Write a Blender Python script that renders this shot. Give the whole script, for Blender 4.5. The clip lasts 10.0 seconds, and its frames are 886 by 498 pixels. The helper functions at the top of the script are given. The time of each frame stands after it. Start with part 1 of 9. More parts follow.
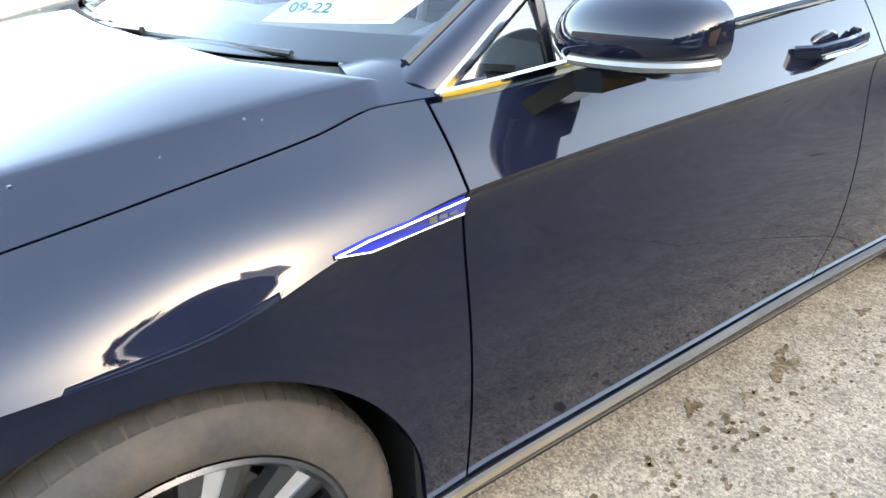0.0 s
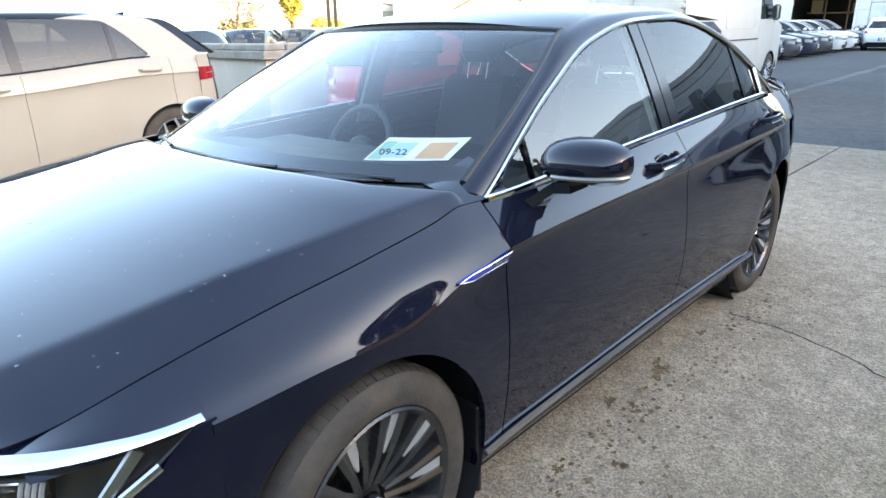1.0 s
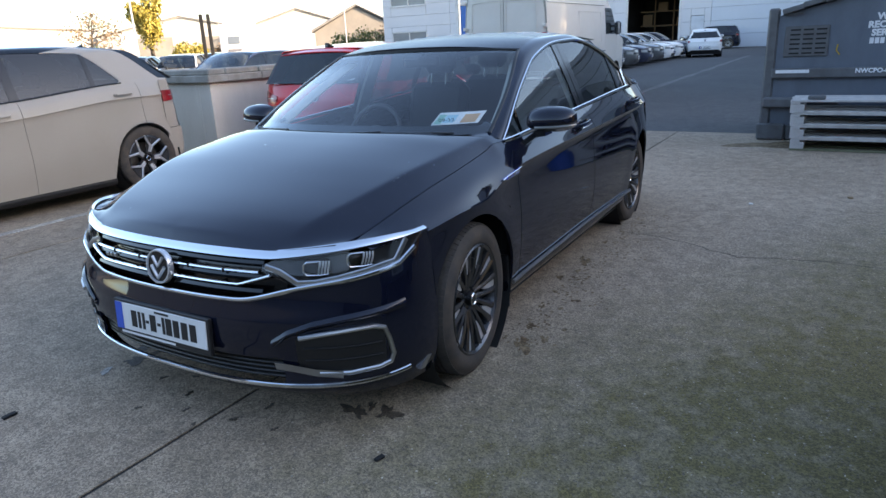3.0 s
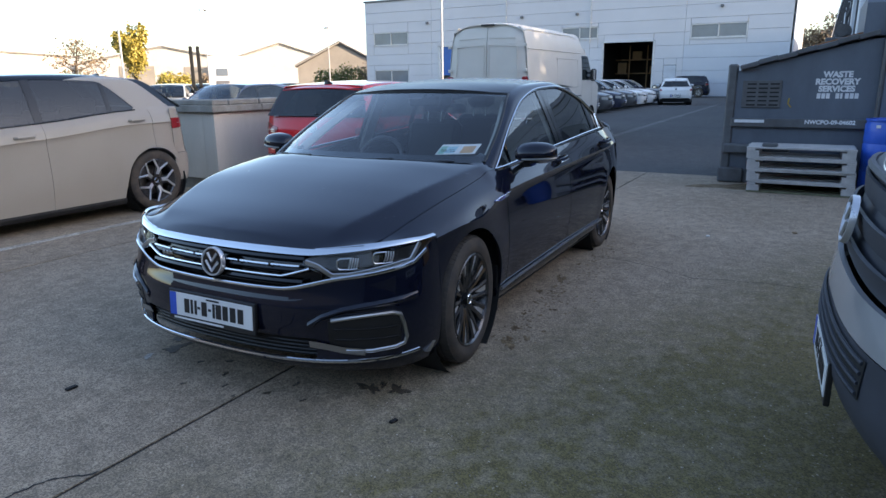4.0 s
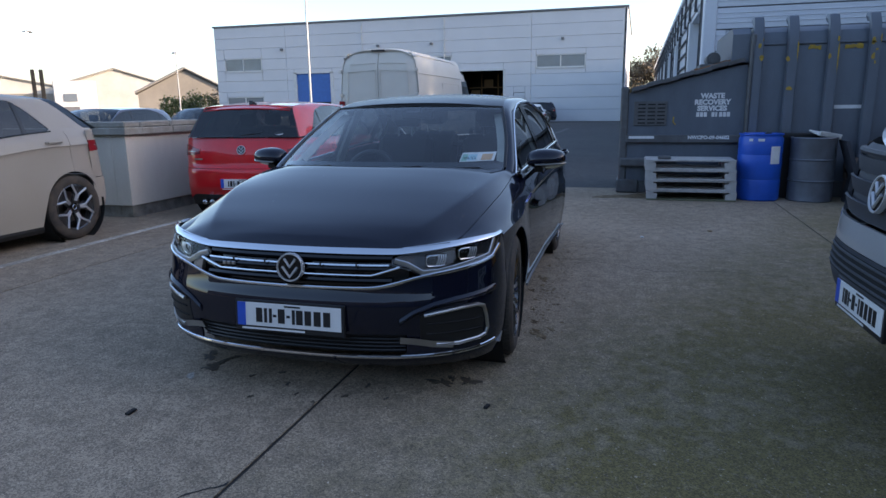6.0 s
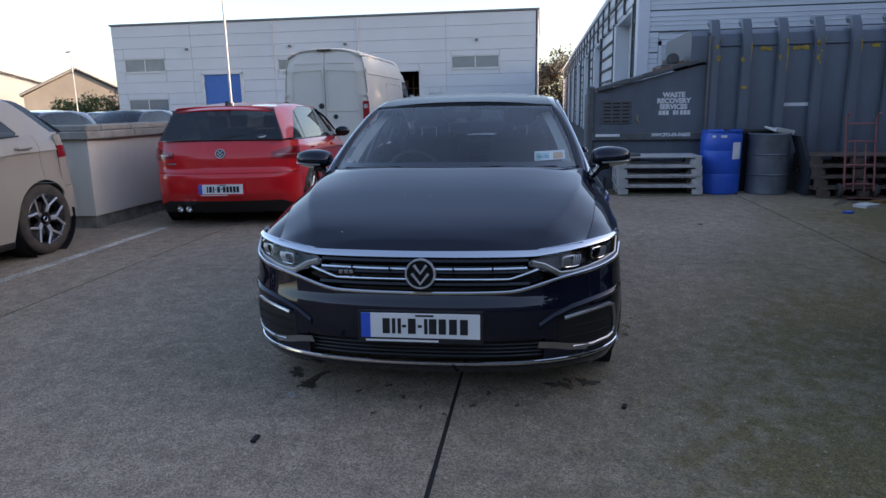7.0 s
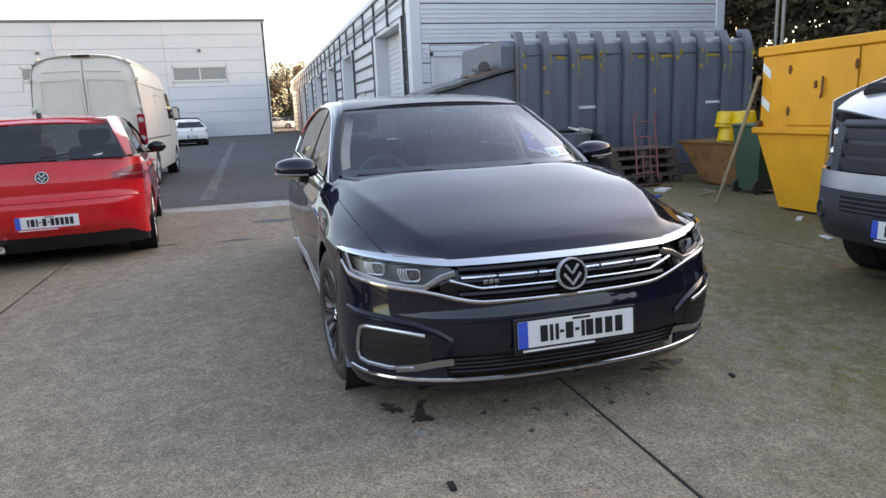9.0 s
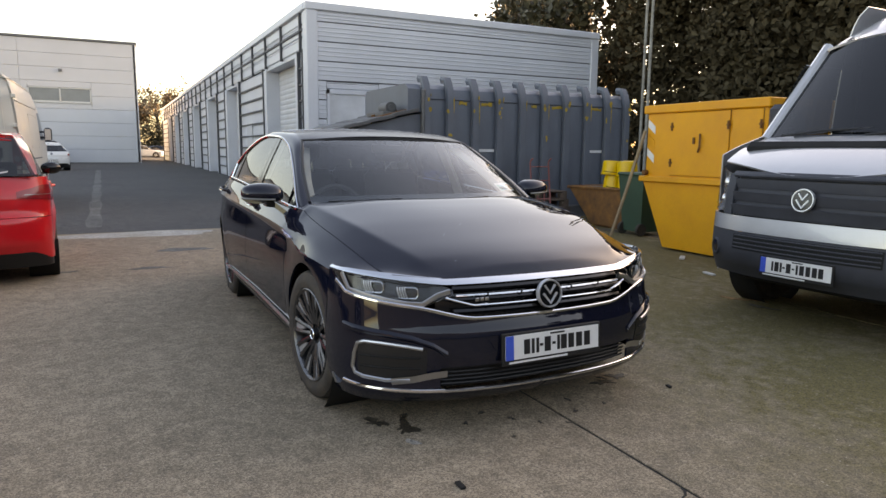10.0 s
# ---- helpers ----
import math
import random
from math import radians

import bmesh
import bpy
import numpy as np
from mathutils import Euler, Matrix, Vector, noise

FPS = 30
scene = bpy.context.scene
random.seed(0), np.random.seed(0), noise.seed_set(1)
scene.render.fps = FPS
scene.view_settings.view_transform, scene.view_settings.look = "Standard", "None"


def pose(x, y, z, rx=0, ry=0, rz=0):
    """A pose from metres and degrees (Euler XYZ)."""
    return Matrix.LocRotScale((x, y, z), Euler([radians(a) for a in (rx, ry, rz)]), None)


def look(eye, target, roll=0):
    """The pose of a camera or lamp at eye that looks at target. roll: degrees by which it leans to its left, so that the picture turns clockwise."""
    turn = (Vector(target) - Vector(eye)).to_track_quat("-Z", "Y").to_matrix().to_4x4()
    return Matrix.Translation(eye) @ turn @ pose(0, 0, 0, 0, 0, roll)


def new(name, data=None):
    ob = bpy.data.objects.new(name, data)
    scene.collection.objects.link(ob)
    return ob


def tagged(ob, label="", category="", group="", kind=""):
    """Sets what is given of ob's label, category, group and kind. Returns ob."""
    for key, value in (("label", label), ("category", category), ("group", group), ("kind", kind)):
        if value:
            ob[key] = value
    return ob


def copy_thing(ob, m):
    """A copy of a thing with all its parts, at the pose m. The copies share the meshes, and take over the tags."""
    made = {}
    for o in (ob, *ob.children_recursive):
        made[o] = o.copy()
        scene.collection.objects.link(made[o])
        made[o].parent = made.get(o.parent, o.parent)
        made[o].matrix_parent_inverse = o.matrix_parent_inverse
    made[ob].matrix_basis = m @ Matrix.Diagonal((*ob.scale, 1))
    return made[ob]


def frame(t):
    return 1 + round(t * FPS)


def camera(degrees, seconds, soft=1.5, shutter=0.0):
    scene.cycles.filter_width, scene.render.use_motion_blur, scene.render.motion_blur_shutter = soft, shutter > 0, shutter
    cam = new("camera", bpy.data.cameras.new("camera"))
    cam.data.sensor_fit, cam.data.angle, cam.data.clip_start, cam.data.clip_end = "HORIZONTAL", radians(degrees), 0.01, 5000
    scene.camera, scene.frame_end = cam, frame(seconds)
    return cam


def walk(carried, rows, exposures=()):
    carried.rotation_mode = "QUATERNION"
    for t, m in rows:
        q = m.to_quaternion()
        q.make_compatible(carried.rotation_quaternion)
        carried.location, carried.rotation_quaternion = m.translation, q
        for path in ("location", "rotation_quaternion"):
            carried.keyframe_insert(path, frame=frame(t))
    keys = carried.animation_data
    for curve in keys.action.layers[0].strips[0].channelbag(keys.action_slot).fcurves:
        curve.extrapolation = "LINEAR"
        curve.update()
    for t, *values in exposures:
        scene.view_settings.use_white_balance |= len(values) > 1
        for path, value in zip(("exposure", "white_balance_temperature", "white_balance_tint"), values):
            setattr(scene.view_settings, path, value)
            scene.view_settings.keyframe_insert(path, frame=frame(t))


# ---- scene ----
cam = camera(68.0, 10.0)
PATH = [
    (0, (0.0, -1.564, 1.177), (0.971, -0.072, 0.263), -2.1),
    (0.5, (-0.352, -1.715, 1.289), (0.843, -0.257, 0.62), -1.4),
    (1, (-0.768, -1.823, 1.364), (0.623, -0.536, 0.725), -1.0),
    (1.5, (-1.133, -1.93, 1.394), (0.328, -0.701, 0.794), -3.0),
    (2, (-1.533, -1.956, 1.405), (0.025, -0.823, 0.866), -1.7),
    (2.5, (-1.915, -2.094, 1.421), (-0.317, -1.037, 0.847), -2.7),
    (2.7, (-2.057, -2.146, 1.417), (-0.45, -1.128, 0.799), -2.9),
    (3.8, (-2.867, -2.194, 1.38), (-1.164, -1.27, 0.884), -1.4),
    (4, (-2.881, -2.344, 1.434), (-1.189, -1.399, 0.939), -0.6),
    (4.5, (-3.048, -2.396, 1.414), (-1.328, -1.515, 0.896), -1.5),
    (5, (-3.195, -2.264, 1.387), (-1.462, -1.396, 0.894), -3.3),
    (5.5, (-3.389, -1.877, 1.362), (-1.571, -1.144, 0.964), -1.4),
    (5.7, (-3.425, -1.739, 1.361), (-1.567, -1.121, 0.954), -0.3),
    (6.8, (-3.571, -0.706, 1.323), (-1.666, -0.272, 0.897), -2.3),
    (7, (-3.584, -0.505, 1.353), (-1.651, -0.219, 0.93), -1.1),
    (7.5, (-3.593, -0.02, 1.322), (-1.645, 0.055, 0.873), -1.1),
    (8, (-3.513, 0.443, 1.317), (-1.567, 0.339, 0.864), -0.5),
    (8.5, (-3.452, 0.853, 1.348), (-1.544, 0.441, 0.913), -1.6),
    (9, (-3.255, 1.206, 1.321), (-1.367, 0.69, 0.911), -2.4),
    (9.5, (-3.175, 1.502, 1.302), (-1.354, 0.758, 0.941), -0.0),
    (10, (-3.304, 1.782, 1.297), (-1.535, 0.898, 0.998), 0.6),
]
walk(cam, [(t, look(eye, target, roll)) for t, eye, target, roll in PATH],
     exposures=[(0.0, 4.62, 10200, 14), (0.7, 4.0, 9400, 14), (1.5, 3.25, 8700, 14), (2.5, 2.64, 7800, 16), (4.0, 2.08, 7400, 17), (5.5, 1.78, 7000, 18), (7.0, 1.72, 7700, 22), (7.5, 1.88, 8200, 23), (8.0, 2.32, 8800, 22), (8.5, 2.75, 9500, 22), (9.3, 2.62, 11200, 22), (10.0, 2.42, 13000, 25)])

# ---- world and sun ----
SUN_AZ, SUN_EL = radians(172), radians(14.5)
world = bpy.data.worlds.new("sky")
scene.world = world
world.use_nodes = True
wn = world.node_tree
sky = wn.nodes.new("ShaderNodeTexSky")
sky.sky_type, sky.sun_disc = "NISHITA", False
sky.sun_elevation, sky.sun_rotation = SUN_EL, SUN_AZ
sky.air_density, sky.dust_density, sky.ozone_density = 1.0, 1.5, 3.0
wn.nodes["Background"].inputs["Strength"].default_value = 0.15
wn.links.new(sky.outputs["Color"], wn.nodes["Background"].inputs["Color"])
sun = new("sun", bpy.data.lights.new("sun", "SUN"))
sun.data.energy, sun.data.angle, sun.data.color = 2.6, radians(0.6), (1.0, 0.86, 0.68)
sun.matrix_world = look((0, 0, 0), (-math.sin(SUN_AZ) * math.cos(SUN_EL), -math.cos(SUN_AZ) * math.cos(SUN_EL), -math.sin(SUN_EL)))

# ---- materials ----


def node(tree, kind, **values):
    n = tree.nodes.new(kind)
    for key, value in values.items():
        n.inputs[key.replace("_", " ")].default_value = value
    return n


def mat(name, base, rough=0.6, metal=0.0, other=None, mix=0.5, scale=6.0, fine=70.0, bump=0.15, depth=0.01, coat=0.0, spec=0.5, streak=1.0, wear=0.12, emit=None, coat_rough=0.03, detail=6.0):
    """A surface with broad patches (base to other), fine grain, uneven gloss and relief."""
    m = bpy.data.materials.new(name)
    m.use_nodes = True
    t = m.node_tree
    b = t.nodes["Principled BSDF"]
    b.inputs["Metallic"].default_value = metal
    b.inputs["Specular IOR Level"].default_value = spec
    b.inputs["Coat Weight"].default_value = coat
    b.inputs["Coat Roughness"].default_value = coat_rough
    if other is None:
        other = tuple(c * (1 - wear * 2) for c in base)
    co = t.nodes.new("ShaderNodeTexCoord")
    mp = t.nodes.new("ShaderNodeMapping")
    mp.inputs["Scale"].default_value = (1, 1, streak)
    t.links.new(co.outputs["Object"], mp.inputs["Vector"])
    n1 = node(t, "ShaderNodeTexNoise", Scale=scale, Detail=detail, Roughness=0.62)
    n2 = node(t, "ShaderNodeTexNoise", Scale=fine, Detail=3.0)
    for n in (n1, n2):
        t.links.new(mp.outputs["Vector"], n.inputs["Vector"])
    r = t.nodes.new("ShaderNodeValToRGB")
    r.color_ramp.elements[0].position, r.color_ramp.elements[1].position = 0.5 - 0.22 * (1 - mix) - 0.05, 0.5 + 0.22
    r.color_ramp.elements[0].color, r.color_ramp.elements[1].color = (*other, 1), (*base, 1)
    t.links.new(n1.outputs["Fac"], r.inputs["Fac"])
    gm = t.nodes.new("ShaderNodeMixRGB")
    gm.blend_type = "MULTIPLY"
    gm.inputs["Fac"].default_value = wear
    t.links.new(r.outputs["Color"], gm.inputs["Color1"])
    t.links.new(n2.outputs["Fac"], gm.inputs["Color2"])
    t.links.new(gm.outputs["Color"], b.inputs["Base Color"])
    rr = t.nodes.new("ShaderNodeMapRange")
    rr.inputs["To Min"].default_value, rr.inputs["To Max"].default_value = max(0.02, rough * 0.8), min(1, rough * 1.25)
    t.links.new(n1.outputs["Fac"], rr.inputs["Value"])
    t.links.new(rr.outputs["Result"], b.inputs["Roughness"])
    if bump:
        bp = t.nodes.new("ShaderNodeBump")
        bp.inputs["Strength"].default_value, bp.inputs["Distance"].default_value = bump, depth
        t.links.new(n2.outputs["Fac"], bp.inputs["Height"])
        t.links.new(bp.outputs["Normal"], b.inputs["Normal"])
    if emit:
        b.inputs["Emission Color"].default_value, b.inputs["Emission Strength"].default_value = (*emit[0], 1), emit[1]
    return m


def glass(name, tint, rough=0.0, face=0.05, edge=1.0):
    """Thin clear glass: see-through, with a mirror gloss that grows towards grazing angles."""
    m = bpy.data.materials.new(name)
    m.use_nodes = True
    t = m.node_tree
    out = t.nodes["Material Output"]
    t.nodes.remove(t.nodes["Principled BSDF"])
    tr = t.nodes.new("ShaderNodeBsdfTransparent")
    tr.inputs["Color"].default_value = (*tint, 1)
    gl = t.nodes.new("ShaderNodeBsdfGlossy")
    gl.inputs["Roughness"].default_value = rough
    lw = t.nodes.new("ShaderNodeLayerWeight")
    lw.inputs["Blend"].default_value = 0.5
    pw = t.nodes.new("ShaderNodeMath")
    pw.operation = "POWER"
    pw.inputs[1].default_value = 4.6
    ma = t.nodes.new("ShaderNodeMath")
    ma.operation = "MULTIPLY_ADD"
    ma.inputs[1].default_value, ma.inputs[2].default_value = edge - face, face
    mx = t.nodes.new("ShaderNodeMixShader")
    t.links.new(lw.outputs["Facing"], pw.inputs[0])
    t.links.new(pw.outputs["Value"], ma.inputs[0])
    t.links.new(ma.outputs["Value"], mx.inputs["Fac"])
    t.links.new(tr.outputs["BSDF"], mx.inputs[1])
    t.links.new(gl.outputs["BSDF"], mx.inputs[2])
    t.links.new(mx.outputs["Shader"], out.inputs["Surface"])
    return m


def paint(name, base, rough=0.32, metal=0.0, dust=(0.30, 0.26, 0.21), amount=0.06, spec=0.15, coat=1.0, coat_ior=1.5, film=(0.015, 0.05)):
    """Clear-coated car paint with a thin film of road dust."""
    m = mat(name, base, rough, metal, wear=0.05, bump=0.0, coat=coat, spec=spec)
    t = m.node_tree
    b = t.nodes["Principled BSDF"]
    b.inputs["Coat IOR"].default_value = coat_ior
    n = node(t, "ShaderNodeTexNoise", Scale=3.0, Detail=8.0, Roughness=0.7)
    co = t.nodes.new("ShaderNodeTexCoord")
    t.links.new(co.outputs["Object"], n.inputs["Vector"])
    mr = t.nodes.new("ShaderNodeMapRange")
    mr.inputs["From Min"].default_value, mr.inputs["From Max"].default_value = 0.35, 0.75
    mr.inputs["To Min"].default_value, mr.inputs["To Max"].default_value = amount * 0.3, amount
    t.links.new(n.outputs["Fac"], mr.inputs["Value"])
    src = b.inputs["Base Color"].links[0].from_socket
    mx = t.nodes.new("ShaderNodeMixRGB")
    mx.inputs["Color2"].default_value = (*dust, 1)
    t.links.new(mr.outputs["Result"], mx.inputs["Fac"])
    t.links.new(src, mx.inputs["Color1"])
    t.links.new(mx.outputs["Color"], b.inputs["Base Color"])
    cr = t.nodes.new("ShaderNodeMapRange")
    cr.inputs["To Min"].default_value, cr.inputs["To Max"].default_value = film
    t.links.new(n.outputs["Fac"], cr.inputs["Value"])
    t.links.new(cr.outputs["Result"], b.inputs["Coat Roughness"])
    return m


BLACK_PAINT = paint("black_car_paint", (0.0022, 0.0042, 0.014), amount=0.024, spec=0.0, coat_ior=1.5, dust=(0.28, 0.27, 0.27))
ROOF_PAINT = paint("dewy_black_car_paint", (0.0022, 0.0042, 0.014), amount=0.05, spec=0.0, coat=0.8, coat_ior=1.4, dust=(0.28, 0.27, 0.27), film=(0.14, 0.30))
RED_PAINT = paint("red_car_paint", (0.72, 0.012, 0.018), amount=0.015)
BEIGE_PAINT = paint("dusty_pale_car_paint", (0.44, 0.39, 0.33), amount=0.65, coat=0.35)
WHITE_PAINT = paint("white_car_paint", (0.72, 0.72, 0.70), amount=0.10)
SILVER_PAINT = paint("silver_car_paint", (0.52, 0.53, 0.55), rough=0.38, metal=0.55, amount=0.12)
GREY_PAINT = paint("grey_car_paint", (0.09, 0.095, 0.10), metal=0.4)
BLUE_PAINT = paint("dark_blue_car_paint", (0.012, 0.018, 0.045))
DIRTY_WHITE = paint("dirty_white_van_paint", (0.70, 0.67, 0.61), amount=0.5, dust=(0.52, 0.47, 0.39), rough=0.6, coat=0.1)
CHROME = mat("polished_chrome", (0.78, 0.79, 0.80), 0.09, 1.0, wear=0.03, bump=0)
SATIN = mat("satin_silver", (0.55, 0.56, 0.57), 0.3, 1.0, wear=0.08, bump=0)
PLASTIC = mat("black_plastic", (0.012, 0.012, 0.013), 0.45, fine=300, bump=0.1, depth=0.002)
GLOSS_BLACK = mat("gloss_black_plastic", (0.006, 0.006, 0.007), 0.12, bump=0)
VAN_PLASTIC = mat("weathered_grey_plastic", (0.052, 0.057, 0.070), 0.55, other=(0.038, 0.042, 0.052), spec=0.3, fine=250, bump=0.15, depth=0.002)
DARK = mat("dark_lining", (0.008, 0.008, 0.008), 0.9, bump=0)
RUBBER = mat("tyre_rubber", (0.022, 0.021, 0.020), 0.75, other=(0.06, 0.05, 0.04), scale=14, fine=160, bump=0.3, depth=0.003)
SIDEWALL = mat("dusty_tyre_sidewall", (0.105, 0.08, 0.058), 0.85, other=(0.04, 0.034, 0.03), scale=11, fine=120, bump=0.3, depth=0.003)
ALLOY = mat("dark_grey_alloy", (0.13, 0.13, 0.135), 0.25, 0.8, bump=0)
ALLOY_CUT = mat("machined_alloy", (0.70, 0.70, 0.71), 0.3, 0.7, wear=0.06, bump=0)
DISC = mat("worn_steel_disc", (0.35, 0.33, 0.31), 0.4, 1.0, scale=20)
CLEAR = glass("clear_glass", (0.80, 0.86, 0.87), face=0.085)
SIDE_GLASS = glass("side_glass", (0.70, 0.76, 0.76), face=0.11)
TINTED = glass("tinted_glass", (0.14, 0.155, 0.155), face=0.07)
LENS = glass("lamp_lens", (0.93, 0.93, 0.93), face=0.035, edge=0.4)
LAMP_RED = mat("red_lamp_plastic", (0.32, 0.008, 0.014), 0.15, bump=0, coat=0.5)
LAMP_WHITE = mat("pale_lamp_reflector", (0.62, 0.62, 0.60), 0.2, 0.6, bump=0)
SEAT = mat("charcoal_seat_leather", (0.05, 0.05, 0.054), 0.55, fine=200)
DASH = mat("grey_dashboard", (0.016, 0.016, 0.018), 0.6, fine=300)
CREAM = mat("pale_headlining", (0.45, 0.43, 0.38), 0.9)
PLATE_WHITE = mat("white_number_plate", (0.78, 0.78, 0.76), 0.35, bump=0, wear=0.05)
PLATE_BLUE = mat("blue_plate_band", (0.02, 0.12, 0.65), 0.35, bump=0)
PAPER_WHITE = mat("white_paper", (0.88, 0.88, 0.86), 0.7, bump=0)
INK = mat("black_ink", (0.010, 0.010, 0.012), 0.5, bump=0)
BLUE_BADGE = mat("bright_blue_badge", (0.012, 0.03, 0.42), 0.2, bump=0, coat=1)
VAN_LAMP = mat("grey_lamp_reflector", (0.30, 0.31, 0.33), 0.25, 0.6, bump=0)
LAMP_HOUSING = mat("dark_grey_lamp_housing", (0.010, 0.010, 0.011), 0.3, bump=0)
DROPLET = glass("water_drop", (0.86, 0.88, 0.90), face=0.28)
INDICATOR = mat("smoked_indicator_strip", (0.26, 0.25, 0.23), 0.2, 0.4, bump=0)
BRIGHT_SILVER = mat("bright_silver_badge", (0.66, 0.67, 0.69), 0.28, 0.65, wear=0.03, bump=0)

# ---- mesh helpers ----


def pch(*pairs):
    """A smooth curve through the (x, value) pairs that never overshoots."""
    xs, ys = np.array([p[0] for p in pairs], float), np.array([p[1] for p in pairs], float)
    h, d = np.diff(xs), np.diff(ys) / np.diff(xs)
    m = np.zeros(len(xs))
    m[0], m[-1] = d[0], d[-1]
    for i in range(1, len(xs) - 1):
        if d[i - 1] * d[i] > 0:
            w1, w2 = 2 * h[i] + h[i - 1], h[i] + 2 * h[i - 1]
            m[i] = (w1 + w2) / (w1 / d[i - 1] + w2 / d[i])

    def f(x):
        x = min(max(x, xs[0]), xs[-1])
        i = min(max(int(np.searchsorted(xs, x)) - 1, 0), len(xs) - 2)
        s = (x - xs[i]) / h[i]
        return float((1 + 2 * s) * (1 - s) ** 2 * ys[i] + s * (1 - s) ** 2 * h[i] * m[i] + s * s * (3 - 2 * s) * ys[i + 1] + s * s * (s - 1) * h[i] * m[i + 1])
    return f


def link_mesh(name, verts, faces, material, parent=None, label="", smooth=30):
    me = bpy.data.meshes.new(name)
    me.from_pydata([tuple(v) for v in verts], [], faces)
    if smooth:
        me.polygons.foreach_set("use_smooth", [True] * len(me.polygons))
        me.set_sharp_from_angle(angle=radians(smooth))
    me.materials.append(material)
    me.update()
    ob = new(name, me)
    if parent is not None:
        ob.parent = parent
    if label:
        ob["label"] = label
    return ob


class Solid:
    """Collects simple solids into one mesh."""

    def __init__(self):
        self.v, self.f = [], []

    def add(self, verts, faces, m=None):
        k = len(self.v)
        self.v += [tuple(m @ Vector(p)) for p in verts] if m is not None else [tuple(p) for p in verts]
        self.f += [tuple(k + i for i in f) for f in faces]
        return self

    def box(self, x0, x1, y0, y1, z0, z1, b=0.0, m=None):
        if b <= 0:
            vs = [(x, y, z) for x in (x0, x1) for y in (y0, y1) for z in (z0, z1)]
            return self.add(vs, [(0, 1, 3, 2), (4, 6, 7, 5), (0, 4, 5, 1), (2, 3, 7, 6), (0, 2, 6, 4), (1, 5, 7, 3)], m)
        lo, hi = (x0, y0, z0), (x1, y1, z1)
        vs, idx = [], {}
        for c in [(i, j, k) for i in (0, 1) for j in (0, 1) for k in (0, 1)]:
            for a in range(3):
                p = [0, 0, 0]
                for q in range(3):
                    edge, inner = (lo[q], lo[q] + b) if c[q] == 0 else (hi[q], hi[q] - b)
                    p[q] = edge if q == a else inner
                idx[c, a] = len(vs)
                vs.append(tuple(p))
        fs = []
        for a in range(3):
            o = [q for q in range(3) if q != a]
            for s in (0, 1):
                ring = []
                for e in ((0, 0), (1, 0), (1, 1), (0, 1)):
                    c = [0, 0, 0]
                    c[a], c[o[0]], c[o[1]] = s, e[0], e[1]
                    ring.append(idx[tuple(c), a])
                fs.append(tuple(ring) if (s == 1) == (a != 1) else tuple(reversed(ring)))
            for e in ((0, 0), (1, 0), (1, 1), (0, 1)):
                c0, c1 = [0, 0, 0], [0, 0, 0]
                c0[a], c1[a] = 0, 1
                for q, val in zip(o, e):
                    c0[q] = c1[q] = val
                fs.append((idx[tuple(c0), o[0]], idx[tuple(c1), o[0]], idx[tuple(c1), o[1]], idx[tuple(c0), o[1]]))
        for c in [(i, j, k) for i in (0, 1) for j in (0, 1) for k in (0, 1)]:
            fs.append(tuple(idx[c, a] for a in range(3)))
        return self.add(vs, fs, m)

    def lathe(self, prof, n=24, m=None, closed=False, arc=2 * math.pi, start=0.0, caps=True):
        """Turns (radius, height) pairs about z."""
        full = abs(arc - 2 * math.pi) < 1e-6
        cols = n if full else n + 1
        vs = [(r * math.cos(start + arc * i / n), r * math.sin(start + arc * i / n), z) for i in range(cols) for r, z in prof]
        k, fs = len(prof), []
        for i in range(n):
            a, c = i * k, ((i + 1) % cols) * k
            for j in range(k if closed else k - 1):
                fs.append((a + j, c + j, c + (j + 1) % k, a + (j + 1) % k))
        if caps and not closed and full:
            for j in (0, k - 1):
                if prof[j][0] > 1e-6:
                    ring = [i * k + j for i in range(n)]
                    fs.append(tuple(ring if j else reversed(ring)))
        return self.add(vs, fs, m)

    def cyl(self, p, q, r, n=12, r2=None):
        p, q = Vector(p), Vector(q)
        d = q - p
        m = Matrix.Translation(p) @ d.to_track_quat("Z", "Y").to_matrix().to_4x4()
        return self.lathe([(r, 0), (r if r2 is None else r2, d.length)], n, m)

    def prism(self, pts, a, b, axis="y", m=None):
        """An outline drawn in the other two axes, pushed from a to b along axis."""
        put = {"x": lambda p, d: (d, p[0], p[1]), "y": lambda p, d: (p[0], d, p[1]), "z": lambda p, d: (p[0], p[1], d)}[axis]
        n = len(pts)
        vs = [put(p, a) for p in pts] + [put(p, b) for p in pts]
        fs = [tuple(range(n)), tuple(reversed(range(n, 2 * n)))] + [(i, (i + 1) % n, n + (i + 1) % n, n + i) for i in range(n)]
        return self.add(vs, fs, m)

    def tube(self, path, r, n=8, flat=1.0, closed=False):
        """A bar of round or flattened section along a path."""
        path = [Vector(p) for p in path]
        k, vs, fs, up = len(path), [], [], None
        for i, p in enumerate(path):
            d = (path[(i + 1) % k] - path[i - 1]) if closed else path[min(i + 1, k - 1)] - path[max(i - 1, 0)]
            d.normalize()
            if up is None:
                up = Vector((0, 0, 1)) if abs(d.z) < 0.9 else Vector((1, 0, 0))
            side = d.cross(up).normalized()
            up = side.cross(d).normalized()
            vs += [p + side * (r * flat * math.cos(2 * math.pi * j / n)) + up * (r * math.sin(2 * math.pi * j / n)) for j in range(n)]
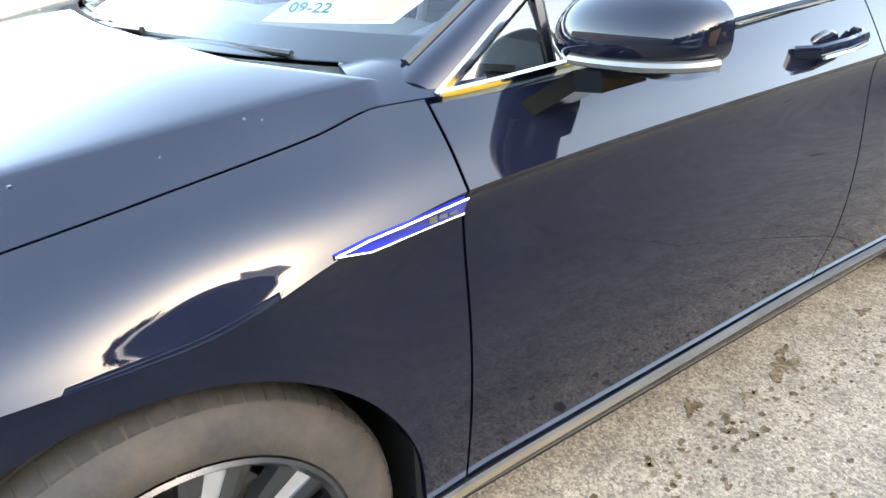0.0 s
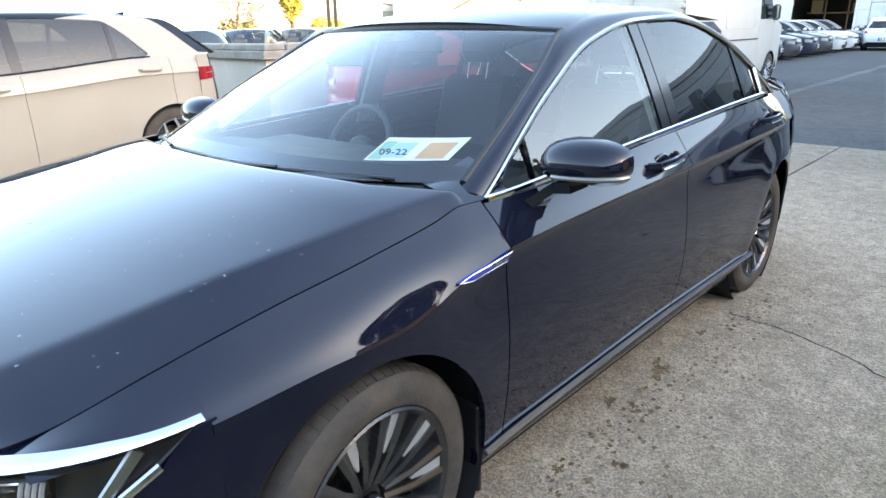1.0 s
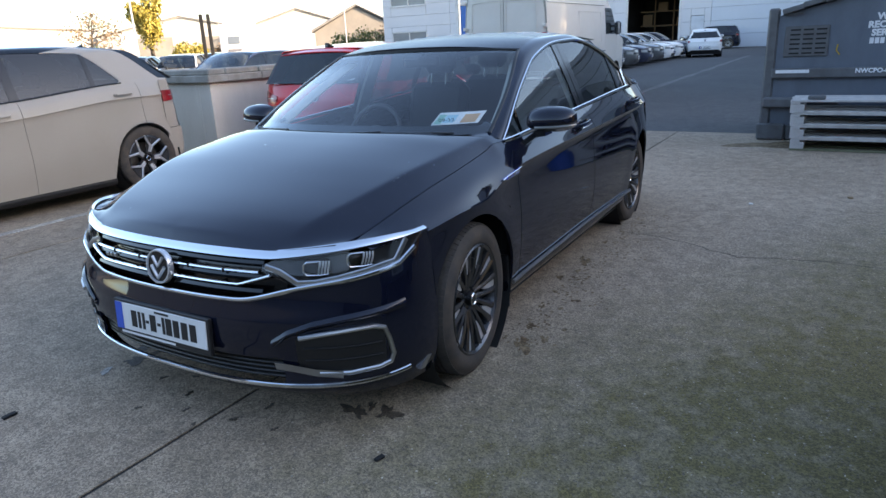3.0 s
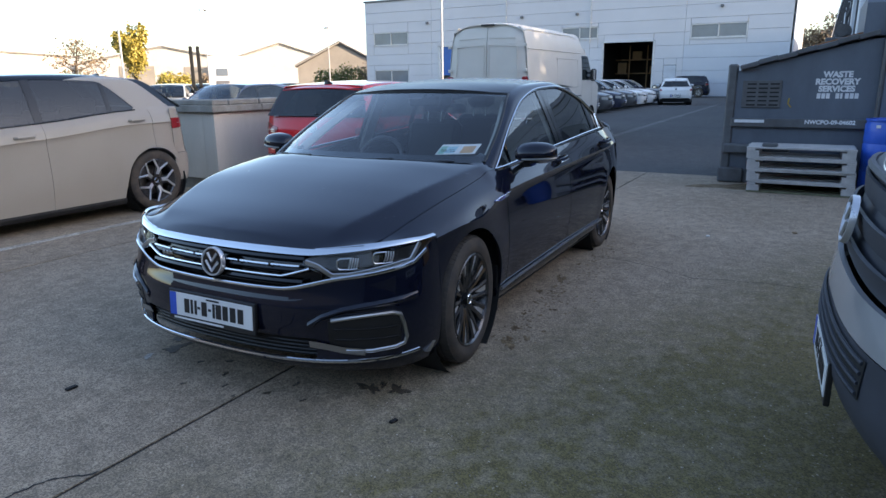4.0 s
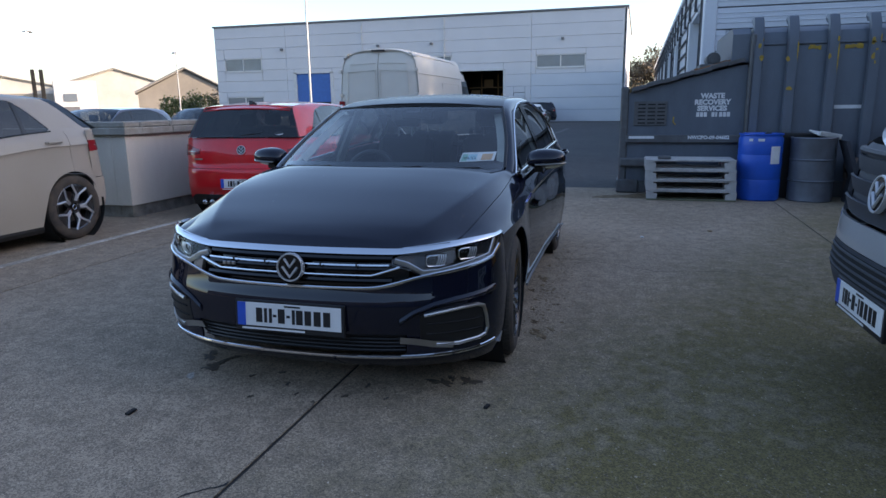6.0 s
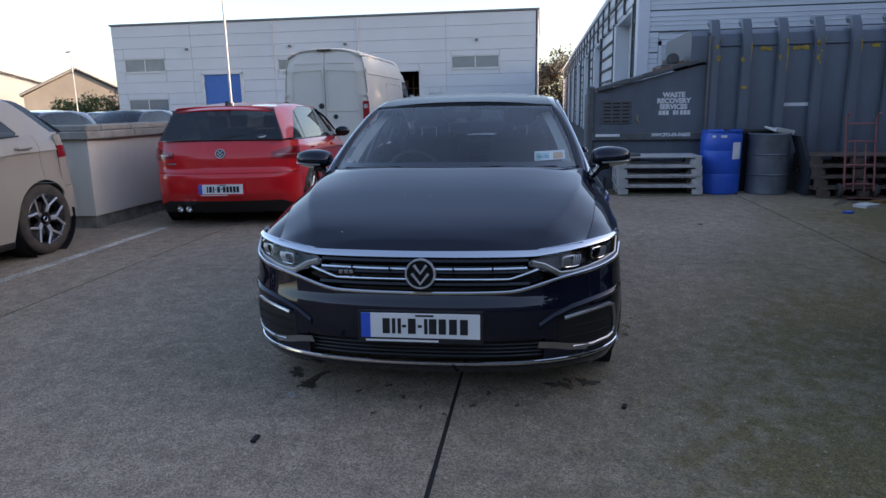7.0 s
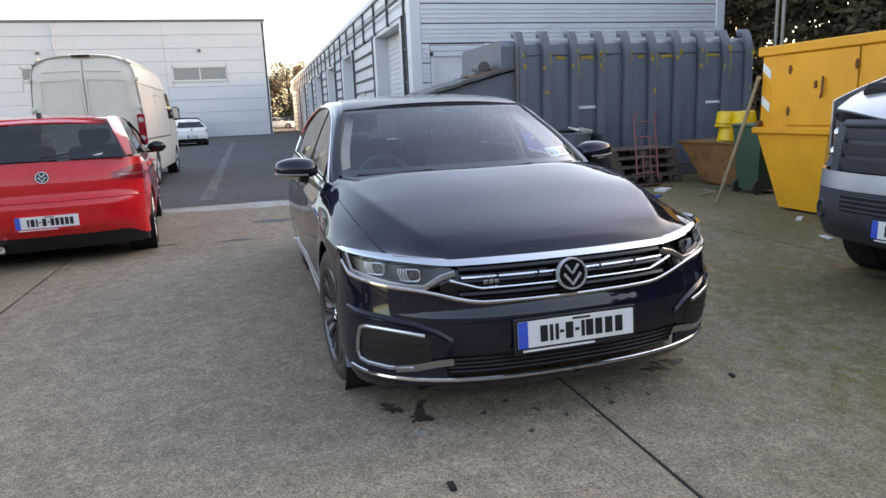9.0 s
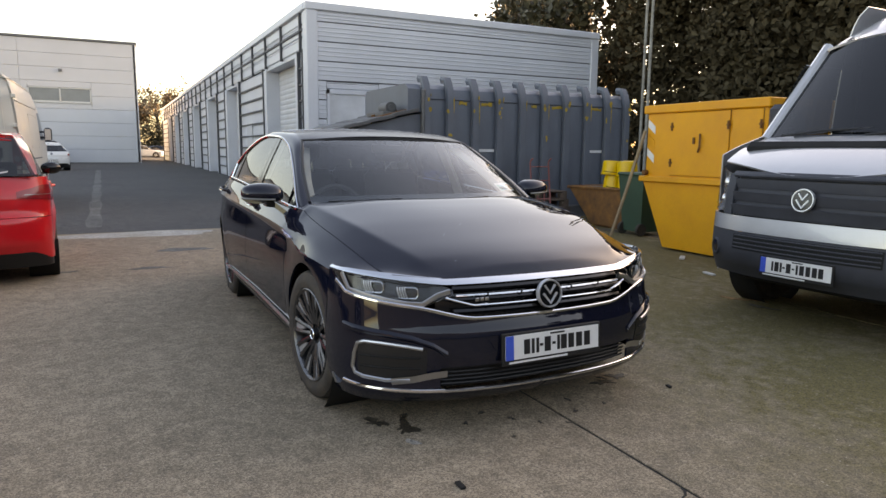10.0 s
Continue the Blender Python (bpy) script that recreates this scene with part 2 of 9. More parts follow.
        for i in range(k if closed else k - 1):
            c = (i + 1) % k
            fs += [(i * n + j, i * n + (j + 1) % n, c * n + (j + 1) % n, c * n + j) for j in range(n)]
        if not closed:
            fs += [tuple(reversed(range(n))), tuple(range((k - 1) * n, k * n))]
        return self.add(vs, fs)

    def ball(self, c, rx, ry, rz, n=12):
        prof = [(max(1e-4, math.sin(math.pi * j / n)), -math.cos(math.pi * j / n)) for j in range(n + 1)]
        return self.lathe(prof, n + 4, Matrix.Translation(c) @ Matrix.Diagonal((rx, ry, rz, 1)))

    def done(self, name, material, parent=None, label="", smooth=30):
        return link_mesh(name, self.v, self.f, material, parent, label, smooth)


def part(name, solid, material, parent, label="", smooth=30):
    return solid.done(name, material, parent, label, smooth)


def thing(name, m=None, label="", category="", group="", kind=""):
    ob = new(name)
    ob.empty_display_size = 0.2
    if m is not None:
        ob.matrix_world = m
    return tagged(ob, label, category, group, kind)


def sheet(name, f, nu, nv, material, parent, label="", skirt=0.0, out=None, smooth=30, thick=0.0):
    """A curved panel f(u, v), facing away from the point out, with its rim turned in by skirt, or with a back at thick."""
    g = np.array([[f(i / nu, j / nv) for j in range(nv + 1)] for i in range(nu + 1)], float)
    p = g.reshape(-1, 3)
    nvv = nv + 1
    faces = [(i * nvv + j, (i + 1) * nvv + j, (i + 1) * nvv + j + 1, i * nvv + j + 1) for i in range(nu) for j in range(nv)]
    du, dv = np.gradient(g, axis=0), np.gradient(g, axis=1)
    nrm = np.cross(du, dv).reshape(-1, 3)
    nrm /= np.maximum(np.linalg.norm(nrm, axis=1, keepdims=True), 1e-9)
    if out is not None:
        if ((p - np.array(out)) * nrm).sum() < 0:
            nrm = -nrm
            faces = [tuple(reversed(q)) for q in faces]
    verts = [tuple(q) for q in p]
    depth = skirt or thick
    if depth:
        rim = [i * nvv for i in range(nu + 1)] + [nu * nvv + j for j in range(1, nvv)] + [i * nvv + nv for i in range(nu - 1, -1, -1)] + [j for j in range(nv - 1, 0, -1)]
        if thick:
            back = [tuple(a - b * depth) for a, b in zip(p, nrm)]
            k = len(verts)
            verts += back
            faces += [tuple(reversed([k + i for i in q])) for q in faces]
            pairs = {i: k + i for i in rim}
        else:
            pairs = {}
            for i in rim:
                pairs[i] = len(verts)
                verts.append(tuple(p[i] - nrm[i] * depth))
        for a, b in zip(rim, rim[1:] + rim[:1]):
            faces.append((a, b, pairs[b], pairs[a]))
    return link_mesh(name, verts, faces, material, parent, label, smooth)


def words(name, text, size, material, parent, m, depth=0.002, label="", align="CENTER", width=None):
    """Raised letters in the built-in font, as a mesh."""
    cu = bpy.data.curves.new(name, "FONT")
    cu.body, cu.size, cu.extrude, cu.align_x, cu.align_y = text, size, depth, align, "CENTER"
    cu.resolution_u = 3
    if width:
        cu.offset = width
    tmp = bpy.data.objects.new(name, cu)
    me = bpy.data.meshes.new_from_object(tmp)
    bpy.data.objects.remove(tmp)
    me.materials.clear()
    me.materials.append(material)
    ob = new(name, me)
    ob.parent = parent
    ob.matrix_local = m
    if label:
        ob["label"] = label
    return ob

# ---- setting ----


def ground_mat(name, base, other, fleck, dark, scale, moss=None, rough=0.9, bump=0.5, big=0.35):
    """A worn ground: broad stains, fine grain, pale and dark chippings, some moss with shade painted in."""
    m = bpy.data.materials.new(name)
    m.use_nodes = True
    t = m.node_tree
    b = t.nodes["Principled BSDF"]
    co = t.nodes.new("ShaderNodeTexCoord")

    def noise_at(sc, detail=6.0, rgh=0.6):
        n = node(t, "ShaderNodeTexNoise", Scale=sc, Detail=detail, Roughness=rgh)
        t.links.new(co.outputs["Object"], n.inputs["Vector"])
        return n

    def ramp(src, a, c, ca=(0, 0, 0, 1), cb=(1, 1, 1, 1)):
        r = t.nodes.new("ShaderNodeValToRGB")
        r.color_ramp.elements[0].position, r.color_ramp.elements[1].position = a, c
        r.color_ramp.elements[0].color, r.color_ramp.elements[1].color = ca, cb
        t.links.new(src, r.inputs["Fac"])
        return r

    def mixed(fac, c1, c2, blend="MIX", amount=None):
        x = t.nodes.new("ShaderNodeMixRGB")
        x.blend_type = blend
        if amount is None:
            t.links.new(fac, x.inputs["Fac"])
        else:
            x.inputs["Fac"].default_value = amount
        for c, key in ((c1, "Color1"), (c2, "Color2")):
            if isinstance(c, tuple):
                x.inputs[key].default_value = (*c, 1)
            else:
                t.links.new(c, x.inputs[key])
        return x.outputs["Color"]
    broad = noise_at(big, 8.0, 0.65)
    col = ramp(broad.outputs["Fac"], 0.36, 0.66, (*other, 1), (*base, 1)).outputs["Color"]
    mid = noise_at(scale * 0.06, 5.0)
    col = mixed(None, col, ramp(mid.outputs["Fac"], 0.3, 0.7, (0.62, 0.62, 0.62, 1), (1.12, 1.12, 1.12, 1)).outputs["Color"], "MULTIPLY", 0.8)
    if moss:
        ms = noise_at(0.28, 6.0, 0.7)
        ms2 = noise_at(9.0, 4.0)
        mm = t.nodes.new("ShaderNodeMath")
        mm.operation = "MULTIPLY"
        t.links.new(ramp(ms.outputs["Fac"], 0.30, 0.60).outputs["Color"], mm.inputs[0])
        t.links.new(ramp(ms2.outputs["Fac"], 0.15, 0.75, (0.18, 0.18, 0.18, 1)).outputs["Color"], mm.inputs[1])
        # moss tint; its gradient towards -y also paints shade into the colour
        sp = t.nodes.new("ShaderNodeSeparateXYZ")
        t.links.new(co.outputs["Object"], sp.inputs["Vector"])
        moss_shade = t.nodes.new("ShaderNodeMapRange")
        moss_shade.inputs["From Min"].default_value, moss_shade.inputs["From Max"].default_value = -0.6, -2.6
        moss_shade.inputs["To Min"].default_value, moss_shade.inputs["To Max"].default_value = 0.1, 2.3
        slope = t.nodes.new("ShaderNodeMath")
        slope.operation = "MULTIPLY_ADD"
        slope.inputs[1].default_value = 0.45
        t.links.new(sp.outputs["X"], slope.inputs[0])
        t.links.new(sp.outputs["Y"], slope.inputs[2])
        t.links.new(slope.outputs["Value"], moss_shade.inputs["Value"])
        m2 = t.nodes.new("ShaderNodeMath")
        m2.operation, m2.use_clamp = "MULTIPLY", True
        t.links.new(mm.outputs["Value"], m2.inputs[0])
        t.links.new(moss_shade.outputs["Result"], m2.inputs[1])
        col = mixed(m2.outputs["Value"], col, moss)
    vo = node(t, "ShaderNodeTexVoronoi", Scale=scale)
    t.links.new(co.outputs["Object"], vo.inputs["Vector"])
    bw = t.nodes.new("ShaderNodeRGBToBW")
    t.links.new(vo.outputs["Color"], bw.inputs["Color"])
    col = mixed(ramp(bw.outputs["Val"], 0.90, 0.96).outputs["Color"], col, fleck)
    col = mixed(ramp(bw.outputs["Val"], 0.13, 0.24, (0.75, 0.75, 0.75, 1), (0, 0, 0, 1)).outputs["Color"], col, dark)
    grit = node(t, "ShaderNodeTexVoronoi", Scale=scale * 1.3)
    t.links.new(co.outputs["Object"], grit.inputs["Vector"])
    gb = t.nodes.new("ShaderNodeRGBToBW")
    t.links.new(grit.outputs["Color"], gb.inputs["Color"])
    col = mixed(None, col, ramp(gb.outputs["Val"], 0.22, 0.78, (0.60, 0.60, 0.61, 1), (1.42, 1.40, 1.37, 1)).outputs["Color"], "MULTIPLY", 0.85)
    patch = noise_at(scale * 0.22, 3.0, 0.7)
    col = mixed(None, col, ramp(patch.outputs["Fac"], 0.30, 0.70, (0.74, 0.74, 0.74, 1), (1.24, 1.24, 1.24, 1)).outputs["Color"], "MULTIPLY", 0.7)
    fine = noise_at(scale * 2.2, 2.0)
    col = mixed(None, col, fine.outputs["Fac"], "OVERLAY", 0.6)
    t.links.new(col, b.inputs["Base Color"])
    b.inputs["Roughness"].default_value = rough
    b.inputs["Specular IOR Level"].default_value = 0.35
    bp = t.nodes.new("ShaderNodeBump")
    bp.inputs["Strength"].default_value, bp.inputs["Distance"].default_value = bump, 0.006
    t.links.new(bw.outputs["Val"], bp.inputs["Height"])
    t.links.new(bp.outputs["Normal"], b.inputs["Normal"])
    return m


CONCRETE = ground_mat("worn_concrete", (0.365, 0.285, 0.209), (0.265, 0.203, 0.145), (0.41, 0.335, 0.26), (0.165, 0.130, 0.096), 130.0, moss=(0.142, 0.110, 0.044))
ASPHALT = ground_mat("worn_asphalt", (0.085, 0.084, 0.082), (0.064, 0.064, 0.065), (0.12, 0.12, 0.12), (0.04, 0.04, 0.042), 80.0)
TRENCH = ground_mat("patched_tarmac", (0.17, 0.165, 0.155), (0.10, 0.10, 0.10), (0.22, 0.21, 0.20), (0.07, 0.07, 0.07), 60.0, big=1.2)
LINE_PAINT = ground_mat("worn_white_line", (0.54, 0.51, 0.45), (0.32, 0.29, 0.24), (0.60, 0.57, 0.52), (0.25, 0.23, 0.20), 60.0, big=2.5, bump=0.2)
DAMP = ground_mat("pale_washed_patch", (0.37, 0.35, 0.32), (0.31, 0.28, 0.23), (0.42, 0.40, 0.37), (0.2, 0.19, 0.17), 70.0, big=1.5, rough=0.6)
OIL = ground_mat("dark_oil_stain", (0.045, 0.034, 0.024), (0.085, 0.066, 0.046), (0.12, 0.10, 0.08), (0.02, 0.016, 0.012), 90.0, big=6, rough=0.55)
STAIN = ground_mat("brown_soil_stain", (0.10, 0.058, 0.026), (0.21, 0.15, 0.085), (0.24, 0.185, 0.12), (0.06, 0.042, 0.025), 90.0, big=9)
RUST_SOIL = ground_mat("rusty_soil", (0.22, 0.10, 0.03), (0.26, 0.15, 0.07), (0.30, 0.2, 0.12), (0.10, 0.06, 0.03), 90.0, big=9)
GRIME_SHADE = ground_mat("dark_grime_and_shade", (0.085, 0.066, 0.045), (0.14, 0.11, 0.078), (0.2, 0.16, 0.12), (0.05, 0.04, 0.03), 110.0, big=5)
FILLER = mat("dark_joint_filler", (0.02, 0.018, 0.016), 0.9)
CLAD = mat("pale_grey_cladding", (0.60, 0.60, 0.62), 0.5, other=(0.54, 0.545, 0.565), scale=0.25, fine=12, bump=0.03, wear=0.08)
CLAD_B = mat("blue_white_cladding", (0.56, 0.59, 0.63), 0.5, other=(0.50, 0.53, 0.57), scale=0.25, fine=12, bump=0.03, wear=0.08)
CLAD_JOINT = mat("grey_panel_joint", (0.34, 0.345, 0.36), 0.6, scale=2)
TRIM = mat("grey_flashing", (0.16, 0.165, 0.175), 0.5, scale=2)
SHED_METAL = mat("silver_blue_sheeting", (0.58, 0.61, 0.66), 0.42, 0.1, other=(0.52, 0.55, 0.60), scale=0.8, fine=25, bump=0.03, wear=0.1)
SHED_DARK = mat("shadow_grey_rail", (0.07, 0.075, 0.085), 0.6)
SHUTTER = mat("pale_roller_shutter", (0.55, 0.57, 0.60), 0.5, scale=1.0, wear=0.1)
PALE_DOOR = mat("pale_blue_door", (0.60, 0.63, 0.67), 0.55, scale=1.5)
FRAME_WHITE = mat("white_window_frame", (0.68, 0.68, 0.67), 0.5)
BLUE_DOOR = mat("blue_roller_door", (0.03, 0.15, 0.48), 0.45)
WIN_GLASS = mat("office_window_glass", (0.20, 0.24, 0.28), 0.08, bump=0, other=(0.14, 0.17, 0.20), scale=0.6)
ROOM = mat("dim_workshop_lining", (0.05, 0.045, 0.04), 0.9)
SHELF = mat("rusty_racking", (0.22, 0.12, 0.05), 0.7)
RENDER = mat("cream_render", (0.67, 0.625, 0.55), 0.92, other=(0.56, 0.52, 0.45), scale=1.6, fine=90, bump=0.25, depth=0.006, streak=0.35)
COPING = mat("weathered_coping", (0.36, 0.345, 0.31), 0.92, other=(0.22, 0.205, 0.175), scale=5, fine=60, bump=0.5, depth=0.01)
PLINTH = mat("stained_plinth", (0.12, 0.11, 0.095), 0.95, other=(0.25, 0.24, 0.21), scale=7, bump=0.6, depth=0.02)


def ragged(name, cx, cy, rx, ry, z, material, label, category, seed, n=26, turn=0.0, rough=0.45, kind=""):
    """A thin stain or patch with an uneven outline, lying on the ground."""
    rng = random.Random(seed)
    ph = [rng.uniform(0, 6.28) for _ in range(5)]
    ring = []
    for i in range(n):
        a = 2 * math.pi * i / n
        r = 1 + rough * (0.5 * math.sin(2 * a + ph[0]) + 0.4 * math.sin(3 * a + ph[1]) + 0.35 * math.sin(5 * a + ph[2]) + 0.3 * math.sin(8 * a + ph[3])) + rng.uniform(-0.12, 0.12) * rough
        x, y = rx * r * math.cos(a), ry * r * math.sin(a)
        c, s = math.cos(turn), math.sin(turn)
        ring.append((cx + c * x - s * y, cy + s * x + c * y))
    vs = [(x, y, z) for x, y in ring] + [(cx + (x - cx) * 1.02, cy + (y - cy) * 1.02, z - 0.004) for x, y in ring]
    fs = [tuple(range(n))] + [(i, n + i, n + (i + 1) % n, (i + 1) % n) for i in range(n)]
    return tagged(link_mesh(name, vs, fs, material, None, "", 0), label, category, kind=kind)


tagged(part("ground", Solid().box(-700, 1200, -900, 900, -0.5, 0.0), ASPHALT, None, smooth=0), "dark worn asphalt yard running to the horizon", "ground", kind="structure")
pavement = thing("pavement", None, "worn pale concrete yard with dark joints and stains", "concrete yard", kind="structure")
part("joint_filler", Solid().box(-30, 7.715, -16.5, 32, -0.10, 0.0045), FILLER, pavement, smooth=0)
edges = [-16.4, -13.1, -9.85, -6.6, -3.37, -0.125, 3.12, 6.4, 9.65, 12.9, 16.1, 19.4, 22.6, 32]
for y0, y1 in zip(edges, edges[1:]):
    vs = Solid()
    n = 90
    top, low = [], []
    rng = random.Random(int(y0 * 10))
    for i in range(n + 1):
        x = -30 + 37.72 * i / n
        top.append((x, y1 - 0.009 + rng.uniform(-0.004, 0.003)))
        low.append((x, y0 + 0.009 + rng.uniform(-0.003, 0.004)))
    v = [(x, y, 0.010) for x, y in low] + [(x, y, 0.010) for x, y in top] + [(x, y, -0.05) for x, y in low] + [(x, y, -0.05) for x, y in top]
    k = n + 1
    f = [(i, i + 1, k + i + 1, k + i) for i in range(n)] + [(2 * k + i, 2 * k + i + 1, i + 1, i) for i in range(n)] + [(k + i, k + i + 1, 3 * k + i + 1, 3 * k + i) for i in range(n)]
    f += [(n, 2 * k + n, 3 * k + n, k + n), (0, k, 3 * k, 2 * k)]
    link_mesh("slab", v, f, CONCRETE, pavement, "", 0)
G = 0.010
tagged(part("parking_line", Solid().box(-9.0, 3.55, 3.85, 3.95, G - 0.002, G + 0.003), LINE_PAINT, None, smooth=0), "worn white painted parking line", "parking line", kind="structure")
tagged(part("trench_strip", Solid().add([(8.6 + 1.0 * i, 2.12 + 0.014 * i + (0.11 + 0.03 * math.sin(i * 1.7)) * k, 0.005) for i in range(30) for k in (-1, 1)], [(2 * i, 2 * i + 2, 2 * i + 3, 2 * i + 1) for i in range(29)]), TRENCH, None, smooth=0), "pale patched strip in the asphalt", "patch", kind="structure")
ragged("washed_patch", 7.35, 1.55, 0.30, 1.25, G + 0.004, DAMP, "pale washed patch on concrete", "stain", 3, 40, rough=0.22, kind="structure")
for i, (x, y, rx, ry, tn) in enumerate(((1.592, -0.842, 0.085, 0.05, 0.5), (1.66, -0.80, 0.04, 0.02, 0.2), (1.25, -0.80, 0.05, 0.03, 1.0), (1.40, -0.86, 0.03, 0.02, 0), (2.05, -0.83, 0.04, 0.025, 0.3), (2.35, -0.86, 0.03, 0.02, 0.8),
                                       (1.02, -0.86, 0.03, 0.015, 0.8), (0.78, -0.88, 0.03, 0.02, 0.1), (0.52, -0.93, 0.05, 0.03, 0.6), (0.30, -0.98, 0.11, 0.055, 0.3), (0.40, -1.05, 0.05, 0.025, 0.9),
                                       (-0.505, 0.735, 0.055, 0.04, 0.4), (-0.62, 0.625, 0.075, 0.045, -0.6), (-0.49, 0.58, 0.03, 0.015, 0), (-0.483, -0.753, 0.05, 0.04, 0.4), (-0.53, -0.62, 0.055, 0.035, 1.2), (-0.47, -0.66, 0.025, 0.018, 0),
                                       (-0.74, 0.12, 0.02, 0.012, 0), (-0.80, -0.22, 0.016, 0.012, 0), (-0.66, -0.28, 0.018, 0.012, 0), (-0.84, 0.02, 0.014, 0.010, 0), (-0.70, 0.35, 0.016, 0.012, 0), (-0.9, -0.1, 0.012, 0.010, 0), (-0.62, 0.22, 0.012, 0.02, 0.2), (-0.92, 0.22, 0.012, 0.012, 0), (-0.78, -0.42, 0.014, 0.01, 0))):
    ragged("oil_stain", x, y, rx * (0.9 if x < 0 else 0.6), ry * (0.9 if x < 0 else 0.6), G + 0.002, OIL if x < 0 else STAIN, "small dark oil stain on concrete" if x < 0 else "small brown stain on concrete", "stain", 40 + i, 30, tn, 0.75)
ragged("oil_stain", 4.35, 2.35, 0.05, 0.16, G + 0.002, OIL, "small dark stain beside the red car", "stain", 77, 26, 0.3, 0.6)
ragged("drain_stain", 5.55, 1.05, 0.15, 0.28, G + 0.002, TRENCH, "round dark stain like a drain patch", "stain", 78, 26, 0.0, 0.3)
ragged("drain_stain", 4.3, 1.5, 0.06, 0.22, G + 0.002, TRENCH, "long faint stain on concrete", "stain", 79, 26, 0.1, 0.4)
ragged("water_splash", -0.78, 0.66, 0.036, 0.02, G + 0.002, DAMP, "pale splash stain on concrete", "stain", 80, 40, 0.6, 0.25)
ragged("dark_smudge", 6.75, -1.5, 0.22, 0.5, G + 0.003, STAIN, "dark smudge beside the compactor", "stain", 81, 40, 0.1, 0.4)
ragged("rust_stain", 0.62, -3.14, 0.13, 0.05, G + 0.003, RUST_SOIL, "orange rust stain beside the van", "stain", 82, 40, 0.5, 0.6)
ragged("oil_stain", 0.34, -3.05, 0.10, 0.04, G + 0.0035, OIL, "dark oil stain beside the van", "stain", 83, 40, 0.4, 0.7)
# dirt and shade painted as one dark patch at each foot
ragged("grime_shade_patch", 6.15, -4.75, 0.75, 0.13, G + 0.003, GRIME_SHADE, "dark grime and painted shade before the stacked pallets", "stain", 84, 50, -0.5, 0.5)
ragged("grime_shade_patch", 4.75, -5.55, 0.70, 0.14, G + 0.003, GRIME_SHADE, "dark grime and painted shade before the rusty skip", "stain", 85, 50, 0.15, 0.5)


rngc = random.Random(55)
cv, cf = [], []
for k in range(420):
    x = rngc.uniform(0.3, 3.0)
    y = -0.86 - abs(rngc.gauss(0, 0.10)) - (0.25 * rngc.random() if k % 5 == 0 else 0)
    r0, n_ = rngc.uniform(0.003, 0.013) * (1.8 if k % 17 == 0 else 1), 7
    b0 = len(cv)
    cv += [(x + r0 * rngc.uniform(0.5, 1.3) * math.cos(6.2832 * j / n_), y + r0 * 0.7 * rngc.uniform(0.5, 1.3) * math.sin(6.2832 * j / n_), G + 0.0012) for j in range(n_)]
    cf.append(tuple(range(b0, b0 + n_)))
tagged(link_mesh("soil_specks", cv, cf, STAIN, None, "", 0), "fine brown soil specks scattered on concrete", "soil specks", kind="stuff")


def crack(pts, w, seed):
    rng = random.Random(seed)
    path = []
    for (x0, y0), (x1, y1) in zip(pts, pts[1:]):
        for k in range(8):
            q = k / 8
            path.append((x0 + (x1 - x0) * q + rng.uniform(-0.012, 0.012), y0 + (y1 - y0) * q + rng.uniform(-0.012, 0.012)))
    path.append(pts[-1])
    vs, fs = [], []
    for i, (x, y) in enumerate(path):
        a, b = path[max(0, i - 1)], path[min(len(path) - 1, i + 1)]
        d = Vector((b[0] - a[0], b[1] - a[1])).normalized()
        ww = w * rng.uniform(0.5, 1.2)
        vs += [(x - d.y * ww, y + d.x * ww, G + 0.0015), (x + d.y * ww, y - d.x * ww, G + 0.0015)]
    fs = [(2 * i, 2 * i + 1, 2 * i + 3, 2 * i + 2) for i in range(len(path) - 1)]
    return tagged(link_mesh("crack", vs, fs, FILLER, None, "", 0), "thin dark crack in the concrete", "crack", kind="structure")


crack([(2.35, -0.86), (2.30, -1.2), (2.05, -1.7), (2.17, -2.2), (2.0, -3.3)], 0.004, 5)
crack([(-1.60, -0.12), (-1.72, 0.0), (-1.91, 0.04), (-2.3, 0.16), (-3.2, 0.3)], 0.006, 6)
crack([(-1.78, -0.13), (-1.95, -0.2), (-2.1, -0.32)], 0.006, 7)

# low rendered wall with coping
wall = thing("wall_low", None, "low cream rendered wall with weathered stone coping", "wall", kind="structure")
part("wall_face", Solid().box(3.45, 9.6, 4.68, 4.90, 0.16, 1.06, 0.006).box(3.45, 3.67, 4.90, 13.5, 0.16, 1.06, 0.006), RENDER, wall, smooth=0)
part("plinth", Solid().box(3.47, 9.6, 4.70, 4.88, 0.0, 0.165, 0.004).box(3.47, 3.65, 4.88, 13.5, 0.0, 0.165, 0.004), PLINTH, wall, "dark stained wall base", smooth=0)
rng = random.Random(4)
for i in range(7):
    x0 = 3.40 + i * 0.9
    part("coping_stone", Solid().box(x0 + (0.30 if i == 0 else 0), x0 + 0.892, 4.62 + rng.uniform(-0.006, 0.006), 4.96, 1.06, 1.150 + rng.uniform(0, 0.006), 0.008).box(x0 + (0.32 if i == 0 else 0), x0 + 0.88, 4.655, 4.925, 1.15, 1.225, 0.014), COPING, wall, smooth=0)
for i in range(10):
    y0 = 4.62 + i * 0.9
    part("coping_stone", Solid().box(3.39 + rng.uniform(-0.006, 0.006), 3.73, y0, y0 + 0.892, 1.061, 1.152, 0.008).box(3.425, 3.695, y0 + 0.03, y0 + 0.87, 1.15, 1.225, 0.014), COPING, wall, smooth=0)


